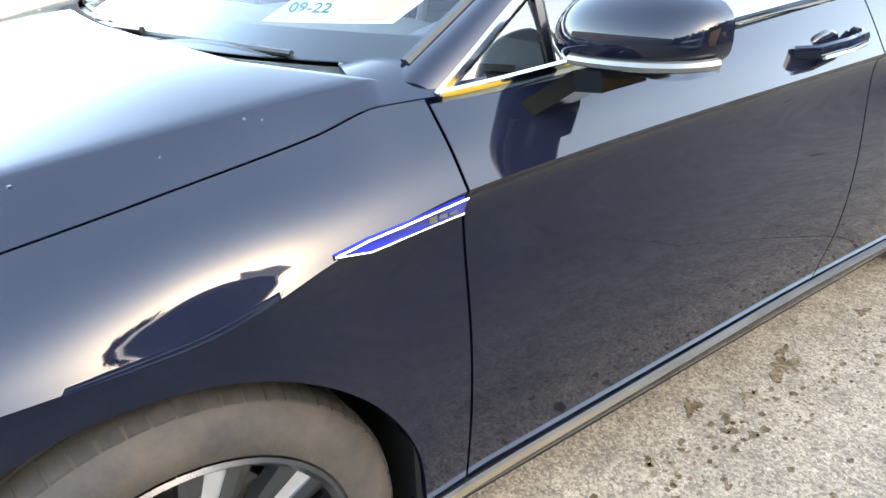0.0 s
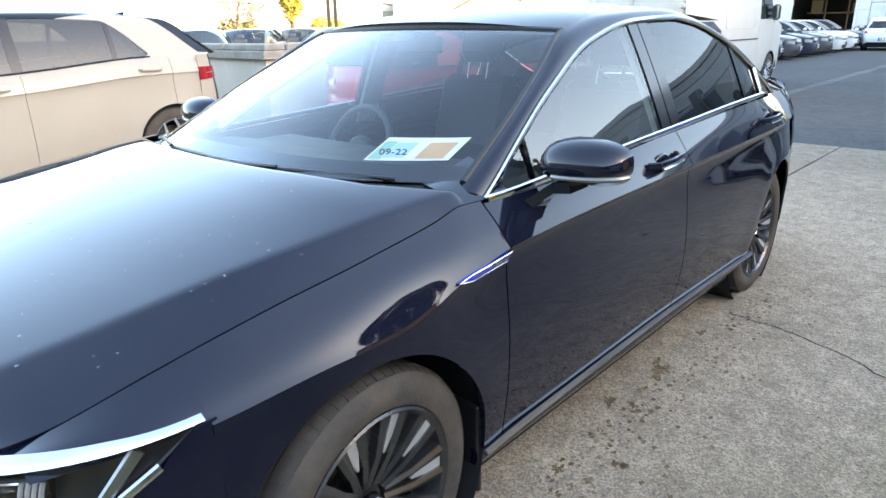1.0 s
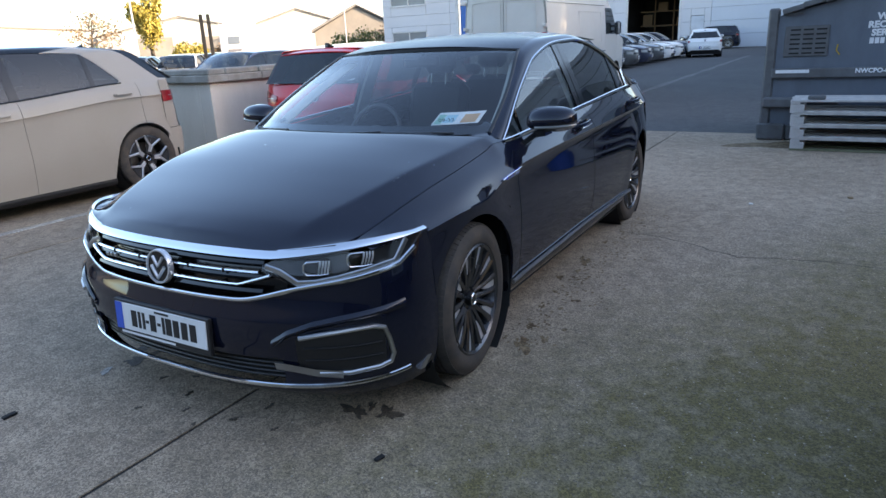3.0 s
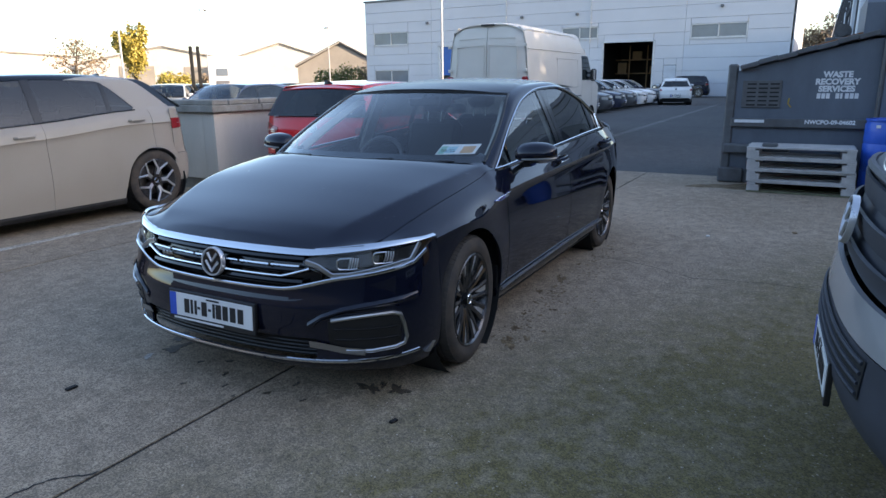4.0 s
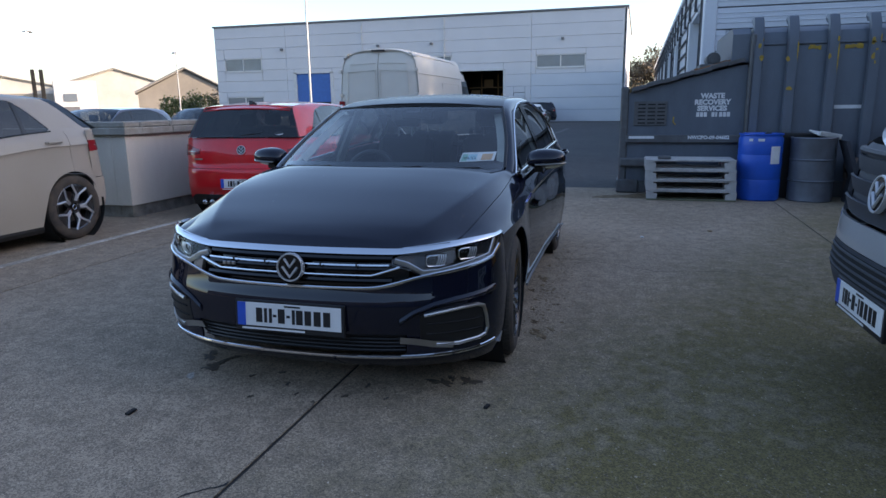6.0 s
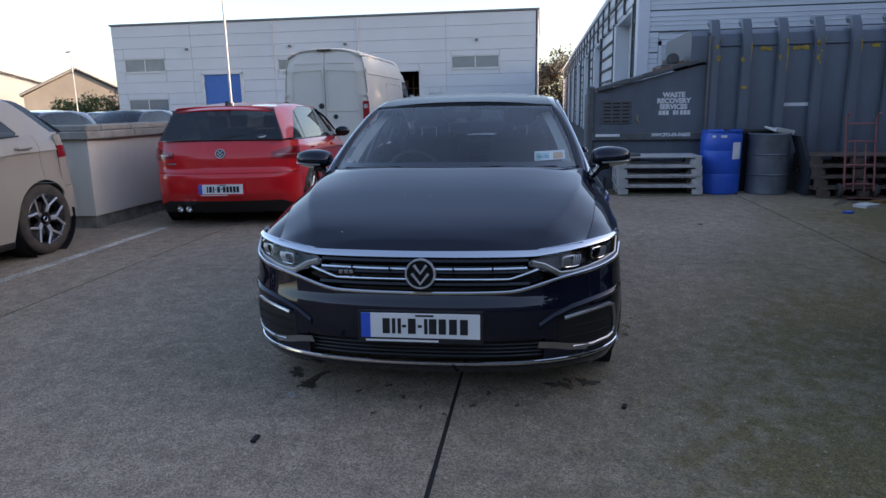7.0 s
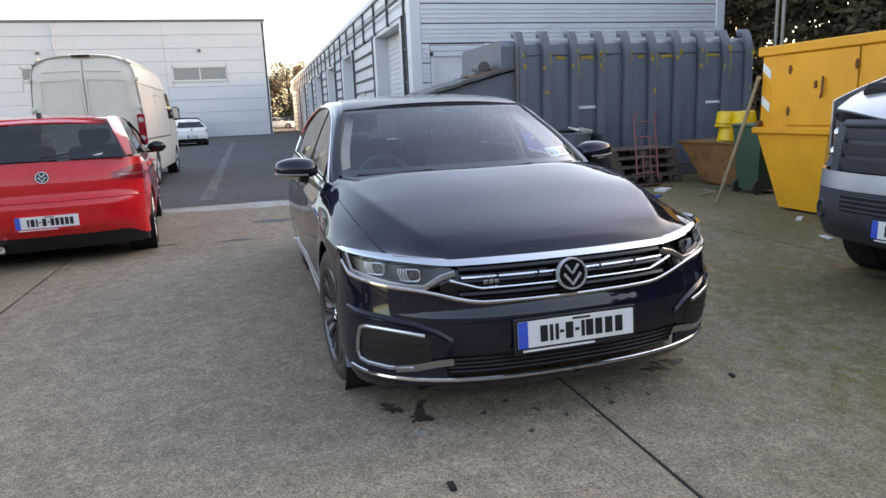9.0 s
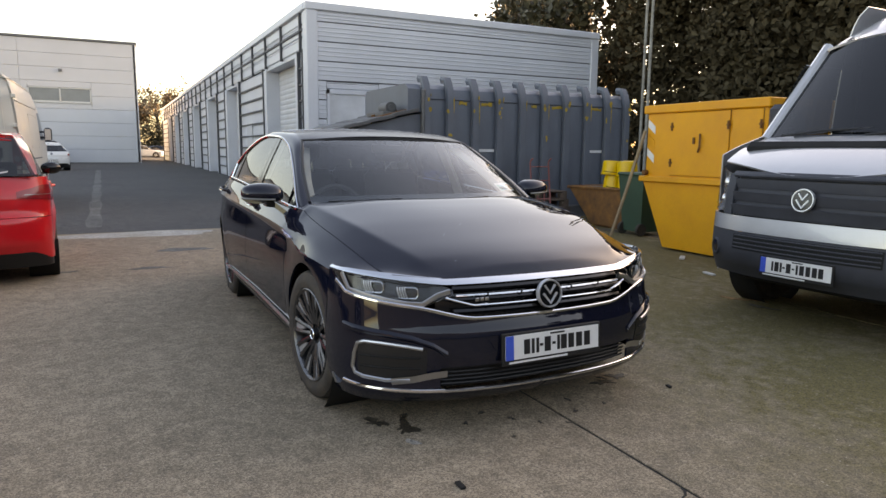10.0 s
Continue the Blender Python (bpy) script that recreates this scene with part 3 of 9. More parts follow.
# workshop at the end of the lane
def holes_cut(y0, y1, z0, z1, holes):
    """The rectangle with the holes taken out, as rectangles."""
    rects = [(y0, y1, z0, z1)]
    for a, b, c, d in holes:
        out = []
        for p, q, r, s in rects:
            if b <= p or a >= q or d <= r or c >= s:
                out.append((p, q, r, s))
                continue
            if a > p:
                out.append((p, a, r, s))
            if b < q:
                out.append((b, q, r, s))
            lo, hi = max(p, a), min(q, b)
            if c > r:
                out.append((lo, hi, r, c))
            if d < s:
                out.append((lo, hi, d, s))
        rects = out
    return rects


workshop = thing("workshop_building", None, "large pale grey clad workshop with small windows and roller doors", "building", kind="structure")
HOLES = [(10.16, 14.35, 0.0, 4.5), (26.8, 30.8, 0.0, 4.7), (3.0, 7.27, 4.62, 5.72), (34.3, 38.5, 5.05, 6.3), (20.4, 23.3, 4.9, 5.9), (34.3, 38.5, 1.0, 2.6), (8.2, 9.23, 0.0, 2.55), (14.9, 18.2, 4.9, 5.9)]
cols = [-0.25, 7.7, 15.6, 23.6, 31.6, 39.5]
for a, b in zip(cols, cols[1:]):
    for r in range(9):
        z0, z1 = r * 1.03, (r + 1) * 1.03
        for i, (p, q, c, d) in enumerate(holes_cut(a, b, z0, z1, HOLES)):
            e = 0.006
            part("cladding_panel", Solid().box(56.0, 56.12, p + e, q - e, c + e, d - e, 0.02), CLAD_B if b < 8 and r < 4 else CLAD, workshop, smooth=0)
part("core", Solid().box(56.1, 56.3, -0.25, 10.1, 2.6, 9.3).box(56.1, 56.3, 14.4, 26.7, 0, 9.3).box(56.1, 56.3, 30.9, 39.5, 0, 9.3).box(56.1, 56.3, 10.1, 14.4, 4.55, 9.3).box(56.1, 56.3, 26.7, 30.9, 4.75, 9.3).box(56.1, 56.3, -0.25, 8.1, 0, 2.6).box(56.1, 56.3, 9.3, 10.1, 0, 2.6), CLAD_JOINT, workshop, smooth=0)
part("side_wall", Solid().box(56.0, 80, -0.30, -0.1, 0, 9.3).box(56.3, 80, 39.3, 39.5, 0, 9.3).box(79.8, 80, -0.1, 39.3, 0, 9.3), CLAD, workshop, smooth=0)
part("roof", Solid().box(55.9, 80.1, -0.4, 39.6, 9.3, 9.45), TRIM, workshop, smooth=0)
part("interior", Solid().box(66.0, 66.2, -0.1, 39.3, 0, 9.3).box(56.3, 66, 9.0, 9.2, 0, 9.3).box(56.3, 66, 15.4, 15.6, 0, 9.3).box(56.3, 66, 9, 15.6, 5.2, 5.4), ROOM, workshop, smooth=0)
part("racking", Solid().box(60, 60.4, 10.2, 14.3, 1.9, 2.0).box(60, 60.4, 10.2, 14.3, 3.1, 3.2).box(60, 60.1, 11.4, 11.5, 0, 4.4).box(60, 60.1, 13.0, 13.1, 0, 4.4).box(60.1, 60.4, 10.5, 11.2, 2.0, 2.6).box(60.1, 60.4, 12.0, 12.8, 3.2, 3.9).box(60.1, 60.4, 13.3, 14.1, 2.0, 2.9), SHELF, workshop, smooth=0)
for a, b, c, d in HOLES[2:6] + HOLES[7:]:
    win = part("window", Solid().box(56.06, 56.09, a, b, c, d), WIN_GLASS, workshop, smooth=0)
    fr = Solid()
    for q in ((a, a + 0.1, c, d), (b - 0.1, b, c, d), (a, b, c, c + 0.08), (a, b, d - 0.08, d), ((a + b) / 2 - 0.05, (a + b) / 2 + 0.05, c, d)):
        fr.box(56.0, 56.07, *q)
    part("window_frame", fr, FRAME_WHITE, win, smooth=0)
    part("window_sill", Solid().box(55.92, 56.05, a - 0.1, b + 0.1, c - 0.07, c), FRAME_WHITE, win, smooth=0)
part("small_door", Solid().box(56.04, 56.09, 8.22, 9.21, 0.0, 2.53, 0.01), PALE_DOOR, workshop, smooth=0)
bd = part("blue_shutter", Solid().box(56.1, 56.16, 27.0, 30.6, 2.0, 4.7), BLUE_DOOR, workshop, smooth=0)
part("shutter_inside", Solid().box(56.2, 56.25, 26.8, 30.8, 0, 2.0), ROOM, workshop, smooth=0)
part("door_frame", Solid().box(55.95, 56.2, 26.7, 27.0, 0, 4.8).box(55.95, 56.2, 30.6, 30.9, 0, 4.8).box(55.95, 56.2, 26.7, 30.9, 4.7, 4.85).box(55.95, 56.2, 10.0, 10.16, 0, 4.6).box(55.95, 56.2, 14.35, 14.5, 0, 4.6).box(55.95, 56.2, 10.0, 14.5, 4.5, 4.62), FRAME_WHITE, workshop, smooth=0)
for y in (5.0, 16.8, 22.0, 32.0):
    lt = Solid().box(55.75, 56.0, y - 0.12, y + 0.12, 6.9, 7.1, 0.02)
    part("wall_light", lt, TRIM, workshop, smooth=0)
part("downpipe", Solid().cyl((55.93, 15.6, 4.6), (55.93, 15.6, 9.2), 0.05, 8).cyl((55.93, 23.6, 6.0), (55.93, 23.6, 9.2), 0.05, 8), FRAME_WHITE, workshop)

# long shed of ribbed sheeting with roller doors
shed = thing("storage_shed", None, "long silver-blue shed of ribbed sheeting with roller doors", "shed", kind="structure")
SX, SY, SZ = 14.2, -2.95, 5.0


def board(name, length, h, turn, at, parent, material):
    """One wide ribbed sheet, length along x before the turn, facing -y."""
    prof = [(0.0, 0.0), (0.0, 0.018), (-0.035, 0.045), (-0.035, h - 0.075), (-0.018, h - 0.055), (-0.035, h - 0.035), (-0.035, h - 0.02), (0.0, h - 0.006), (0.0, h)]
    vs = [(x, y, z) for x in (0, length) for y, z in prof]
    k = len(prof)
    fs = [(j, k + j, k + j + 1, j + 1) for j in range(k - 1)]
    ob = link_mesh(name, vs, fs, material, parent, "", 0)
    ob.matrix_local = Matrix.Translation(at) @ pose(0, 0, 0, 0, 0, turn)
    return ob


def gable_sheet(y0, y1, z0, h):
    """One half-metre sheet of the gable: a flat face with three shallow ribs, and a dark strip painting in the lap's
    shadow gap below.
    """
    prof = [(0.030, 0.0), (0.030, 0.022), (-0.036, 0.030)]
    for k in range(1, 4):
        z = h * (0.10 + 0.22 * k)
        prof += [(-0.036, z - 0.016), (-0.050, z - 0.006), (-0.050, z + 0.006), (-0.036, z + 0.016)]
    prof += [(-0.036, h - 0.004), (0.030, h)]
    vs = [(SX + a, y, z0 + b) for y in (y0, y1) for a, b in prof]
    k = len(prof)
    link_mesh("sheet", vs, [(j, j + 1, k + j + 1, k + j) for j in range(k - 1)], SHED_METAL, shed, "", 0)
    part("lap_shadow", Solid().box(SX - 0.030, SX + 0.02, y1, y0, z0 - 0.004, z0 + 0.020), SHED_DARK, shed, smooth=0)


for r in range(10):
    z = 0.07 + r * 0.5
    if z < 2.8:
        gable_sheet(SY - 1.96, -12.2, z, 0.5)
        gable_sheet(SY - 0.25, SY - 0.47, z, 0.5)
    else:
        gable_sheet(SY - 0.25, -12.2, z, 0.5 if r < 9 else 0.36)
board("sheet", 1.47, 0.212, -90, (SX, SY - 0.48, 2.853), shed, SHED_METAL)
part("gable_door", Solid().box(SX - 0.05, SX - 0.01, SY - 1.80, SY - 0.55, 0, 2.75, 0.01), PALE_DOOR, shed, "plain pale blue steel door", smooth=0)
dfr = Solid().box(SX - 0.08, SX, SY - 1.95, SY - 1.80, 0, 2.85).box(SX - 0.08, SX, SY - 0.55, SY - 0.48, 0, 2.85).box(SX - 0.08, SX, SY - 1.95, SY - 0.48, 2.75, 2.85)
part("door_frame", dfr, SHED_METAL, shed, smooth=0)
part("core", Solid().box(SX + 0.004, 70, -12.4, SY - 0.55, 0, SZ - 0.05), SHED_DARK, shed, smooth=0)
part("corner_post", Solid().box(SX - 0.07, SX + 0.35, SY - 0.25, SY + 0.05, 0, SZ, 0.02).box(SX - 0.06, SX + 0.2, -12.5, -12.2, 0, SZ, 0.02), SHED_METAL, shed, smooth=0)
part("eaves_trim", Solid().box(SX - 0.10, SX + 0.1, -12.5, SY + 0.08, SZ - 0.14, SZ + 0.06, 0.02).box(SX + 0.1, 70, SY - 0.2, SY + 0.10, SZ - 0.14, SZ + 0.06, 0.02), SHED_METAL, shed, smooth=0)
part("roof", Solid().box(SX + 0.1, 70, -12.4, SY - 0.2, SZ - 0.1, SZ + 0.02), TRIM, shed, smooth=0)
DOORS = [(15.5, 19.4), (25.0, 28.0), (31.4, 34.6), (38.4, 41.6), (45.2, 48.4), (52.0, 55.2), (58.8, 62.0)]
for a, b in DOORS:
    d = new("roller_door")
    d.parent = shed
    for k in range(24):
        sl = Solid().add([(x, SY - 0.42 - 0.015 * t, z) for x in (a, b) for t, z in ((0, k * 0.158), (-1, k * 0.158 + 0.05), (-1, k * 0.158 + 0.11), (0, k * 0.158 + 0.158))], [(0, 4, 5, 1), (1, 5, 6, 2), (2, 6, 7, 3)])
        part("slat", sl, SHUTTER, d, smooth=0)
    for x in (a - 0.36, b):
        part("door_post", Solid().box(x, x + 0.36, SY - 0.45, SY + 0.035, 0, 3.85, 0.02), SHED_METAL, d, smooth=0)
    part("door_head", Solid().box(a - 0.36, b + 0.36, SY - 0.45, SY - 0.02, 3.80, 3.92, 0.01), SHED_METAL, d, smooth=0)
bays = [(SX + 0.35, 15.14)] + [(p[1] + 0.36, q[0] - 0.36) for p, q in zip(DOORS, DOORS[1:])] + [(62.36, 70)]
for a, b in bays:
    for r in range(9):
        board("sheet", b - a, 0.43, 180, (b, SY - 0.06, r * 0.43), shed, SHED_METAL)
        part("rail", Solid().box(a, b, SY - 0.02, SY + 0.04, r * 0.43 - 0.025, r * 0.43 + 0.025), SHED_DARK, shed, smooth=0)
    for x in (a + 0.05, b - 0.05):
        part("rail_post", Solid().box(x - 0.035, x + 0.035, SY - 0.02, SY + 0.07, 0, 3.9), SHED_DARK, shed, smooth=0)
for a, b in [(SX + 0.35, 70)]:
    for r in range(3):
        board("sheet", b - a, 0.33, 180, (b, SY - 0.02, 3.90 + r * 0.33), shed, SHED_METAL)
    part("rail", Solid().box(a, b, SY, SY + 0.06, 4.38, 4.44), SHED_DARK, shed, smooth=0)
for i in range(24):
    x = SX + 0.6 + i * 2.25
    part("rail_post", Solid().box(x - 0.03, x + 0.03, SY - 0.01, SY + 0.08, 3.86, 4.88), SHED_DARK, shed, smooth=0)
part("side_door", Solid().box(22.2, 23.2, SY - 0.03, SY + 0.02, 0, 2.2, 0.01), SHUTTER, shed, smooth=0)

# unseen dark wall behind the camera, added to darken the car's reflections
back_wall = thing("unseen_back_wall", None, "plain dark grey clad wall, unseen, added to darken reflections", "building", kind="structure")
part("wall", Solid().box(-19, -18.6, -13, 32, 0, 6.6), SHED_DARK, back_wall, smooth=0)
for k in range(9):
    part("cladding_panel", Solid().box(-18.6, -18.52, -13 + 5 * k + 0.02, -8 + 5 * k - 0.02, 0.1, 6.5, 0.02), TRIM, back_wall, smooth=0)

# ---- the black saloon ----


def catmull(pts, s):
    """A point at s (0 to 1) on a smooth curve through the points."""
    k = len(pts) - 1
    i = min(int(s * k), k - 1)
    t = s * k - i
    p1, p2 = np.array(pts[i]), np.array(pts[i + 1])
    p0 = np.array(pts[i - 1]) if i else 2 * p1 - p2
    p3 = np.array(pts[i + 2]) if i + 2 <= k else 2 * p2 - p1
    return 0.5 * (2 * p1 + (p2 - p0) * t + (2 * p0 - 5 * p1 + 4 * p2 - p3) * t * t + (3 * p1 - p0 - 3 * p2 + p3) * t ** 3)


class Body:
    """The flank and top of a car: curves along its length, x back from the front axle, y out, z up."""

    def __init__(self, top, ridge_y, ridge_z, edge_y, edge_z, belt_y, belt_z, crease_y, crease_z, mid_y, sill_y, sill_z=0.20, axles=(0.0, 2.79), arch=0.372, hub=0.335, under=0.014, flare=0.013, fade=None):
        self.top, self.ridge_y, self.ridge_z, self.edge_y, self.edge_z = top, ridge_y, ridge_z, edge_y, edge_z
        self.belt_y, self.belt_z, self.crease_y, self.crease_z, self.mid_y, self.sill_y = belt_y, belt_z, crease_y, crease_z, mid_y, sill_y
        self.sill_z, self.axles, self.arch, self.hub, self.under, self.flare, self.fade = sill_z, axles, arch, hub, under, flare, fade

    def deck(self, x, s):
        """The bonnet or boot at x, s from -1 to 1 across."""
        ye, ze, a = self.edge_y(x), self.edge_z(x), abs(s)
        y = a * ye
        yr, zr, zt = self.ridge_y(x), self.ridge_z(x), self.top(x)
        if y <= yr:
            z = zt + (zr - zt) * (y / yr) ** 2
        else:
            q = (y - yr) / max(ye - yr, 1e-6)
            z = zr + (ze - zr) * (0.55 * q + 0.45 * q * q)
        return (x, math.copysign(y, s), z)

    def flank(self, x, v):
        """The side at x: v 0 at the bonnet's edge or belt, 1 at the crease, 2 at the sill."""
        if v <= 1:
            a, b, c = (self.edge_y(x), self.edge_z(x)), (self.belt_y(x), self.belt_z(x)), (self.crease_y(x), self.crease_z(x))
            p = catmull([a, b, c], v)
        else:
            zc, zs = self.crease_z(x), self.sill_z
            dent = self.under * (self.fade(x) if self.fade else 1)
            p = catmull([(self.crease_y(x), zc), (self.crease_y(x) - dent, zc - 0.045), (self.mid_y(x), zs + 0.58 * (zc - zs)), (self.mid_y(x) - 0.004, zs + 0.3 * (zc - zs)), (self.sill_y(x), zs)], v - 1)
        y, z = float(p[0]), float(p[1])
        for ax in self.axles:
            r = math.hypot(x - ax, z - self.hub)
            y += self.flare * math.exp(-((r - self.arch) / 0.10) ** 2)
        return y, z

    def low(self, x, v_end=2.0):
        """The v at which the flank ends at x, cut by the wheel arches."""
        cut = -1
        for ax in self.axles:
            if abs(x - ax) < self.arch:
                cut = self.hub + math.sqrt(self.arch ** 2 - (x - ax) ** 2)
        if cut < 0:
            return v_end
        lo, hi = 0.0, v_end
        if self.flank(x, v_end)[1] > cut:
            return v_end
        for _ in range(22):
            mid = 0.5 * (lo + hi)
            lo, hi = (mid, hi) if self.flank(x, mid)[1] > cut else (lo, mid)
        return lo

    def panel(self, name, x0, x1, v0, side, material, parent, nu=28, nv=26, v_end=2.0, label="", lean=0.0, skirt=0.012):
        """A flank panel from x0 to x1, from v0 down to the sill or arch. lean: how far its upper ends lie back."""

        def f(u, w):
            x = x0 + (x1 - x0) * u
            ve = self.low(x, v_end)
            v = v0 + (1 - v0) * w / 0.45 if w < 0.45 else 1 + (ve - 1) * (w - 0.45) / 0.55
            if ve < 1.02:
                v = v0 + (ve - v0) * w
            y, z = self.flank(x, v)
            return (x, side * y, z)
        return sheet(name, f, nu, nv, material, parent, label, skirt=skirt, out=((x0 + x1) / 2, 0, 0.5))


def lathe_wheel(parent, at, side, radius, width, rim_r, spokes, style, name="wheel", steer=0.0):
    """A wheel whose axle lies along y, facing side; spokes in a given style."""
    w = new(name)
    w.parent = parent
    w.matrix_local = Matrix.Translation(at) @ pose(0, 0, 0, 0, 0, steer) @ pose(0, 0, 0, 90 if side < 0 else -90, 0, 0)
    h = width / 2
    tyre = Solid().lathe([(rim_r - 0.012, h - 0.03), (rim_r + 0.006, h - 0.006), (rim_r + 0.03, h + 0.002), (radius - 0.035, h), (radius - 0.012, h - 0.014), (radius - 0.003, h - 0.03)], 56, caps=False)
    part("sidewall", tyre, SIDEWALL, w)
    tread = Solid()
    prof = [(radius - 0.003, h - 0.03)]
    for z in (h - 0.055, 0.028, -0.028, -h + 0.055):
        prof += [(radius, z + 0.006), (radius - 0.007, z + 0.005), (radius - 0.007, z - 0.005), (radius, z - 0.006)]
    prof += [(radius - 0.004, -h + 0.03), (radius - 0.03, -h), (rim_r - 0.01, -h + 0.02)]
    tread.lathe(prof, 56, caps=False)
    for i in range(72):
        m = pose(0, 0, 0, 0, 0, 5 * i)
        vs = [(r, y, z) for y in (-0.0125, 0.0125) for r, z in ((radius + 0.0005, h - 0.052), (radius - 0.001, h - 0.030), (radius - 0.0085, h - 0.014), (radius - 0.014, h - 0.014), (radius - 0.014, h - 0.052))]
        tread.add(vs, [(0, 1, 2, 3, 4), (9, 8, 7, 6, 5)] + [(k, 5 + k, 5 + (k + 1) % 5, (k + 1) % 5) for k in range(5)], m)
    part("tyre", tread, RUBBER, w)
    rim = Solid().lathe([(rim_r + 0.002, h - 0.006), (rim_r - 0.004, h - 0.002), (rim_r - 0.014, h - 0.012), (rim_r - 0.022, h - 0.045), (rim_r - 0.03, -h + 0.03), (rim_r - 0.001, -h + 0.02)], 56, caps=False)
    part("rim", rim, ALLOY, w)
    disc = Solid().lathe([(0.06, h - 0.11), (rim_r - 0.075, h - 0.11), (rim_r - 0.075, h - 0.135), (0.06, h - 0.135)], 36, closed=True)
    part("brake_disc", disc, DISC, w)
    back = Solid().lathe([(0.001, h - 0.15), (rim_r - 0.03, h - 0.15), (rim_r - 0.03, h - 0.16)], 36)
    part("brake_shield", back, DARK, w)
    dark = Solid()
    rr = rim_r - 0.012
    if style == "multi":
        for i in range(spokes):
            a = 360 * i / spokes
            for k in (-1, 1):
                m = pose(0, 0, 0, 0, 0, a)
                y0, y1 = k * 0.012, k * rr * math.sin(radians(8.2))
                vs = []
                for r, y, wd, zt, th in ((0.05, y0, 0.012, h - 0.040, 0.03), (0.13, y0 + (y1 - y0) * 0.42, 0.010, h - 0.020, 0.03), (rr, y1, 0.017, h - 0.008, 0.03)):
                    vs += [(r, y - wd, zt - 0.006), (r, y + wd * 0.1, zt), (r, y + wd, zt - 0.006), (r, y + wd, zt - th), (r, y - wd, zt - th)]
                fs = []
                for s in range(2):
                    for j in range(5):
                        fs.append((s * 5 + j, s * 5 + (j + 1) % 5, s * 5 + 5 + (j + 1) % 5, s * 5 + 5 + j))
                dark.add(vs, fs + [(4, 3, 2, 1, 0), (10, 11, 12, 13, 14)], m)
            # bright machined wedge at the outer end
            m = pose(0, 0, 0, 0, 0, a)
            wv = [(rr - 0.10, -0.003, h - 0.030), (rr - 0.10, 0.003, h - 0.030), (rr - 0.004, 0.024, h - 0.018), (rr - 0.004, -0.024, h - 0.018)]
            cut = Solid()
            cut.add(wv + [(p[0], p[1], p[2] - 0.01) for p in wv], [(0, 1, 2, 3), (7, 6, 5, 4), (0, 4, 5, 1), (1, 5, 6, 2), (2, 6, 7, 3), (3, 7, 4, 0)], m)
            part("spoke_face", cut, ALLOY_CUT, w, "bright machined spoke edge")
    else:
        for i in range(spokes):
            m = pose(0, 0, 0, 0, 0, 360 * i / spokes)
            vs = []
            for r, wd, zt in ((0.045, 0.030, h - 0.03), (0.6 * rr, 0.045, h - 0.015), (rr, 0.075, h - 0.010)):
                vs += [(r, -wd, zt - 0.004), (r, 0, zt), (r, wd, zt - 0.004), (r, wd, zt - 0.03), (r, -wd, zt - 0.03)]
            fs = []
            for s in range(2):
                for j in range(5):
                    fs.append((s * 5 + j, s * 5 + (j + 1) % 5, s * 5 + 5 + (j + 1) % 5, s * 5 + 5 + j))
            dark.add(vs, fs + [(4, 3, 2, 1, 0), (10, 11, 12, 13, 14)], m)
            cut = Solid()
            for k in (-1, 1):
                pts = [Vector((0.07, k * 0.012, h - 0.024)), Vector((0.62 * rr, k * 0.038, h - 0.009)), Vector((rr - 0.004, k * 0.066, h - 0.006))]
                if style == "star":
                    pts = [Vector((0.07, k * 0.008, h - 0.024)), Vector((0.60 * rr, k * 0.014, h - 0.008)), Vector((rr - 0.004, k * 0.095, h - 0.004))]
                cut.tube([m @ p for p in pts], 0.009, 6, flat=1.4)
            part("spoke_face", cut, ALLOY_CUT, w, "bright machined spoke edge")
    part("spokes", dark, ALLOY, w)
    cap = Solid().lathe([(0.001, h - 0.022), (0.026, h - 0.022), (0.030, h - 0.026), (0.034, h - 0.045), (0.07, h - 0.055), (0.075, h - 0.10)], 28, caps=False)
    part("hub_cap", cap, GLOSS_BLACK, w)
    part("cap_ring", Solid().lathe([(0.021, h - 0.0225), (0.025, h - 0.019), (0.028, h - 0.022)], 24, caps=False), CHROME, w)
    return w


def emblem(parent, m, r, label="round chrome emblem"):
    """A plain round badge: chrome ring on a dark disc with two stacked chevrons, no letters."""
    e = new("emblem")
    e.parent = parent
    e.matrix_local = m
    e["label"] = label
    part("disc", Solid().lathe([(0.001, 0.004), (r * 0.9, 0.003), (r * 0.95, -0.012)], 32), GLOSS_BLACK, e)
    part("ring", Solid().lathe([(r * 0.86, 0.002), (r * 0.89, 0.009), (r * 0.97, 0.009), (r, 0.002), (r, -0.012)], 40, caps=False), BRIGHT_SILVER, e)
    for top, low, w in ((0.60, 0.02, 0.42), (0.02, -0.66, 0.55)):
        part("chevron", Solid().tube([(-w * r, top * r * 0.95, 0.006), (0, low * r, 0.006), (w * r, top * r * 0.95, 0.006)], 0.10 * r, 6), BRIGHT_SILVER, e)
    return e


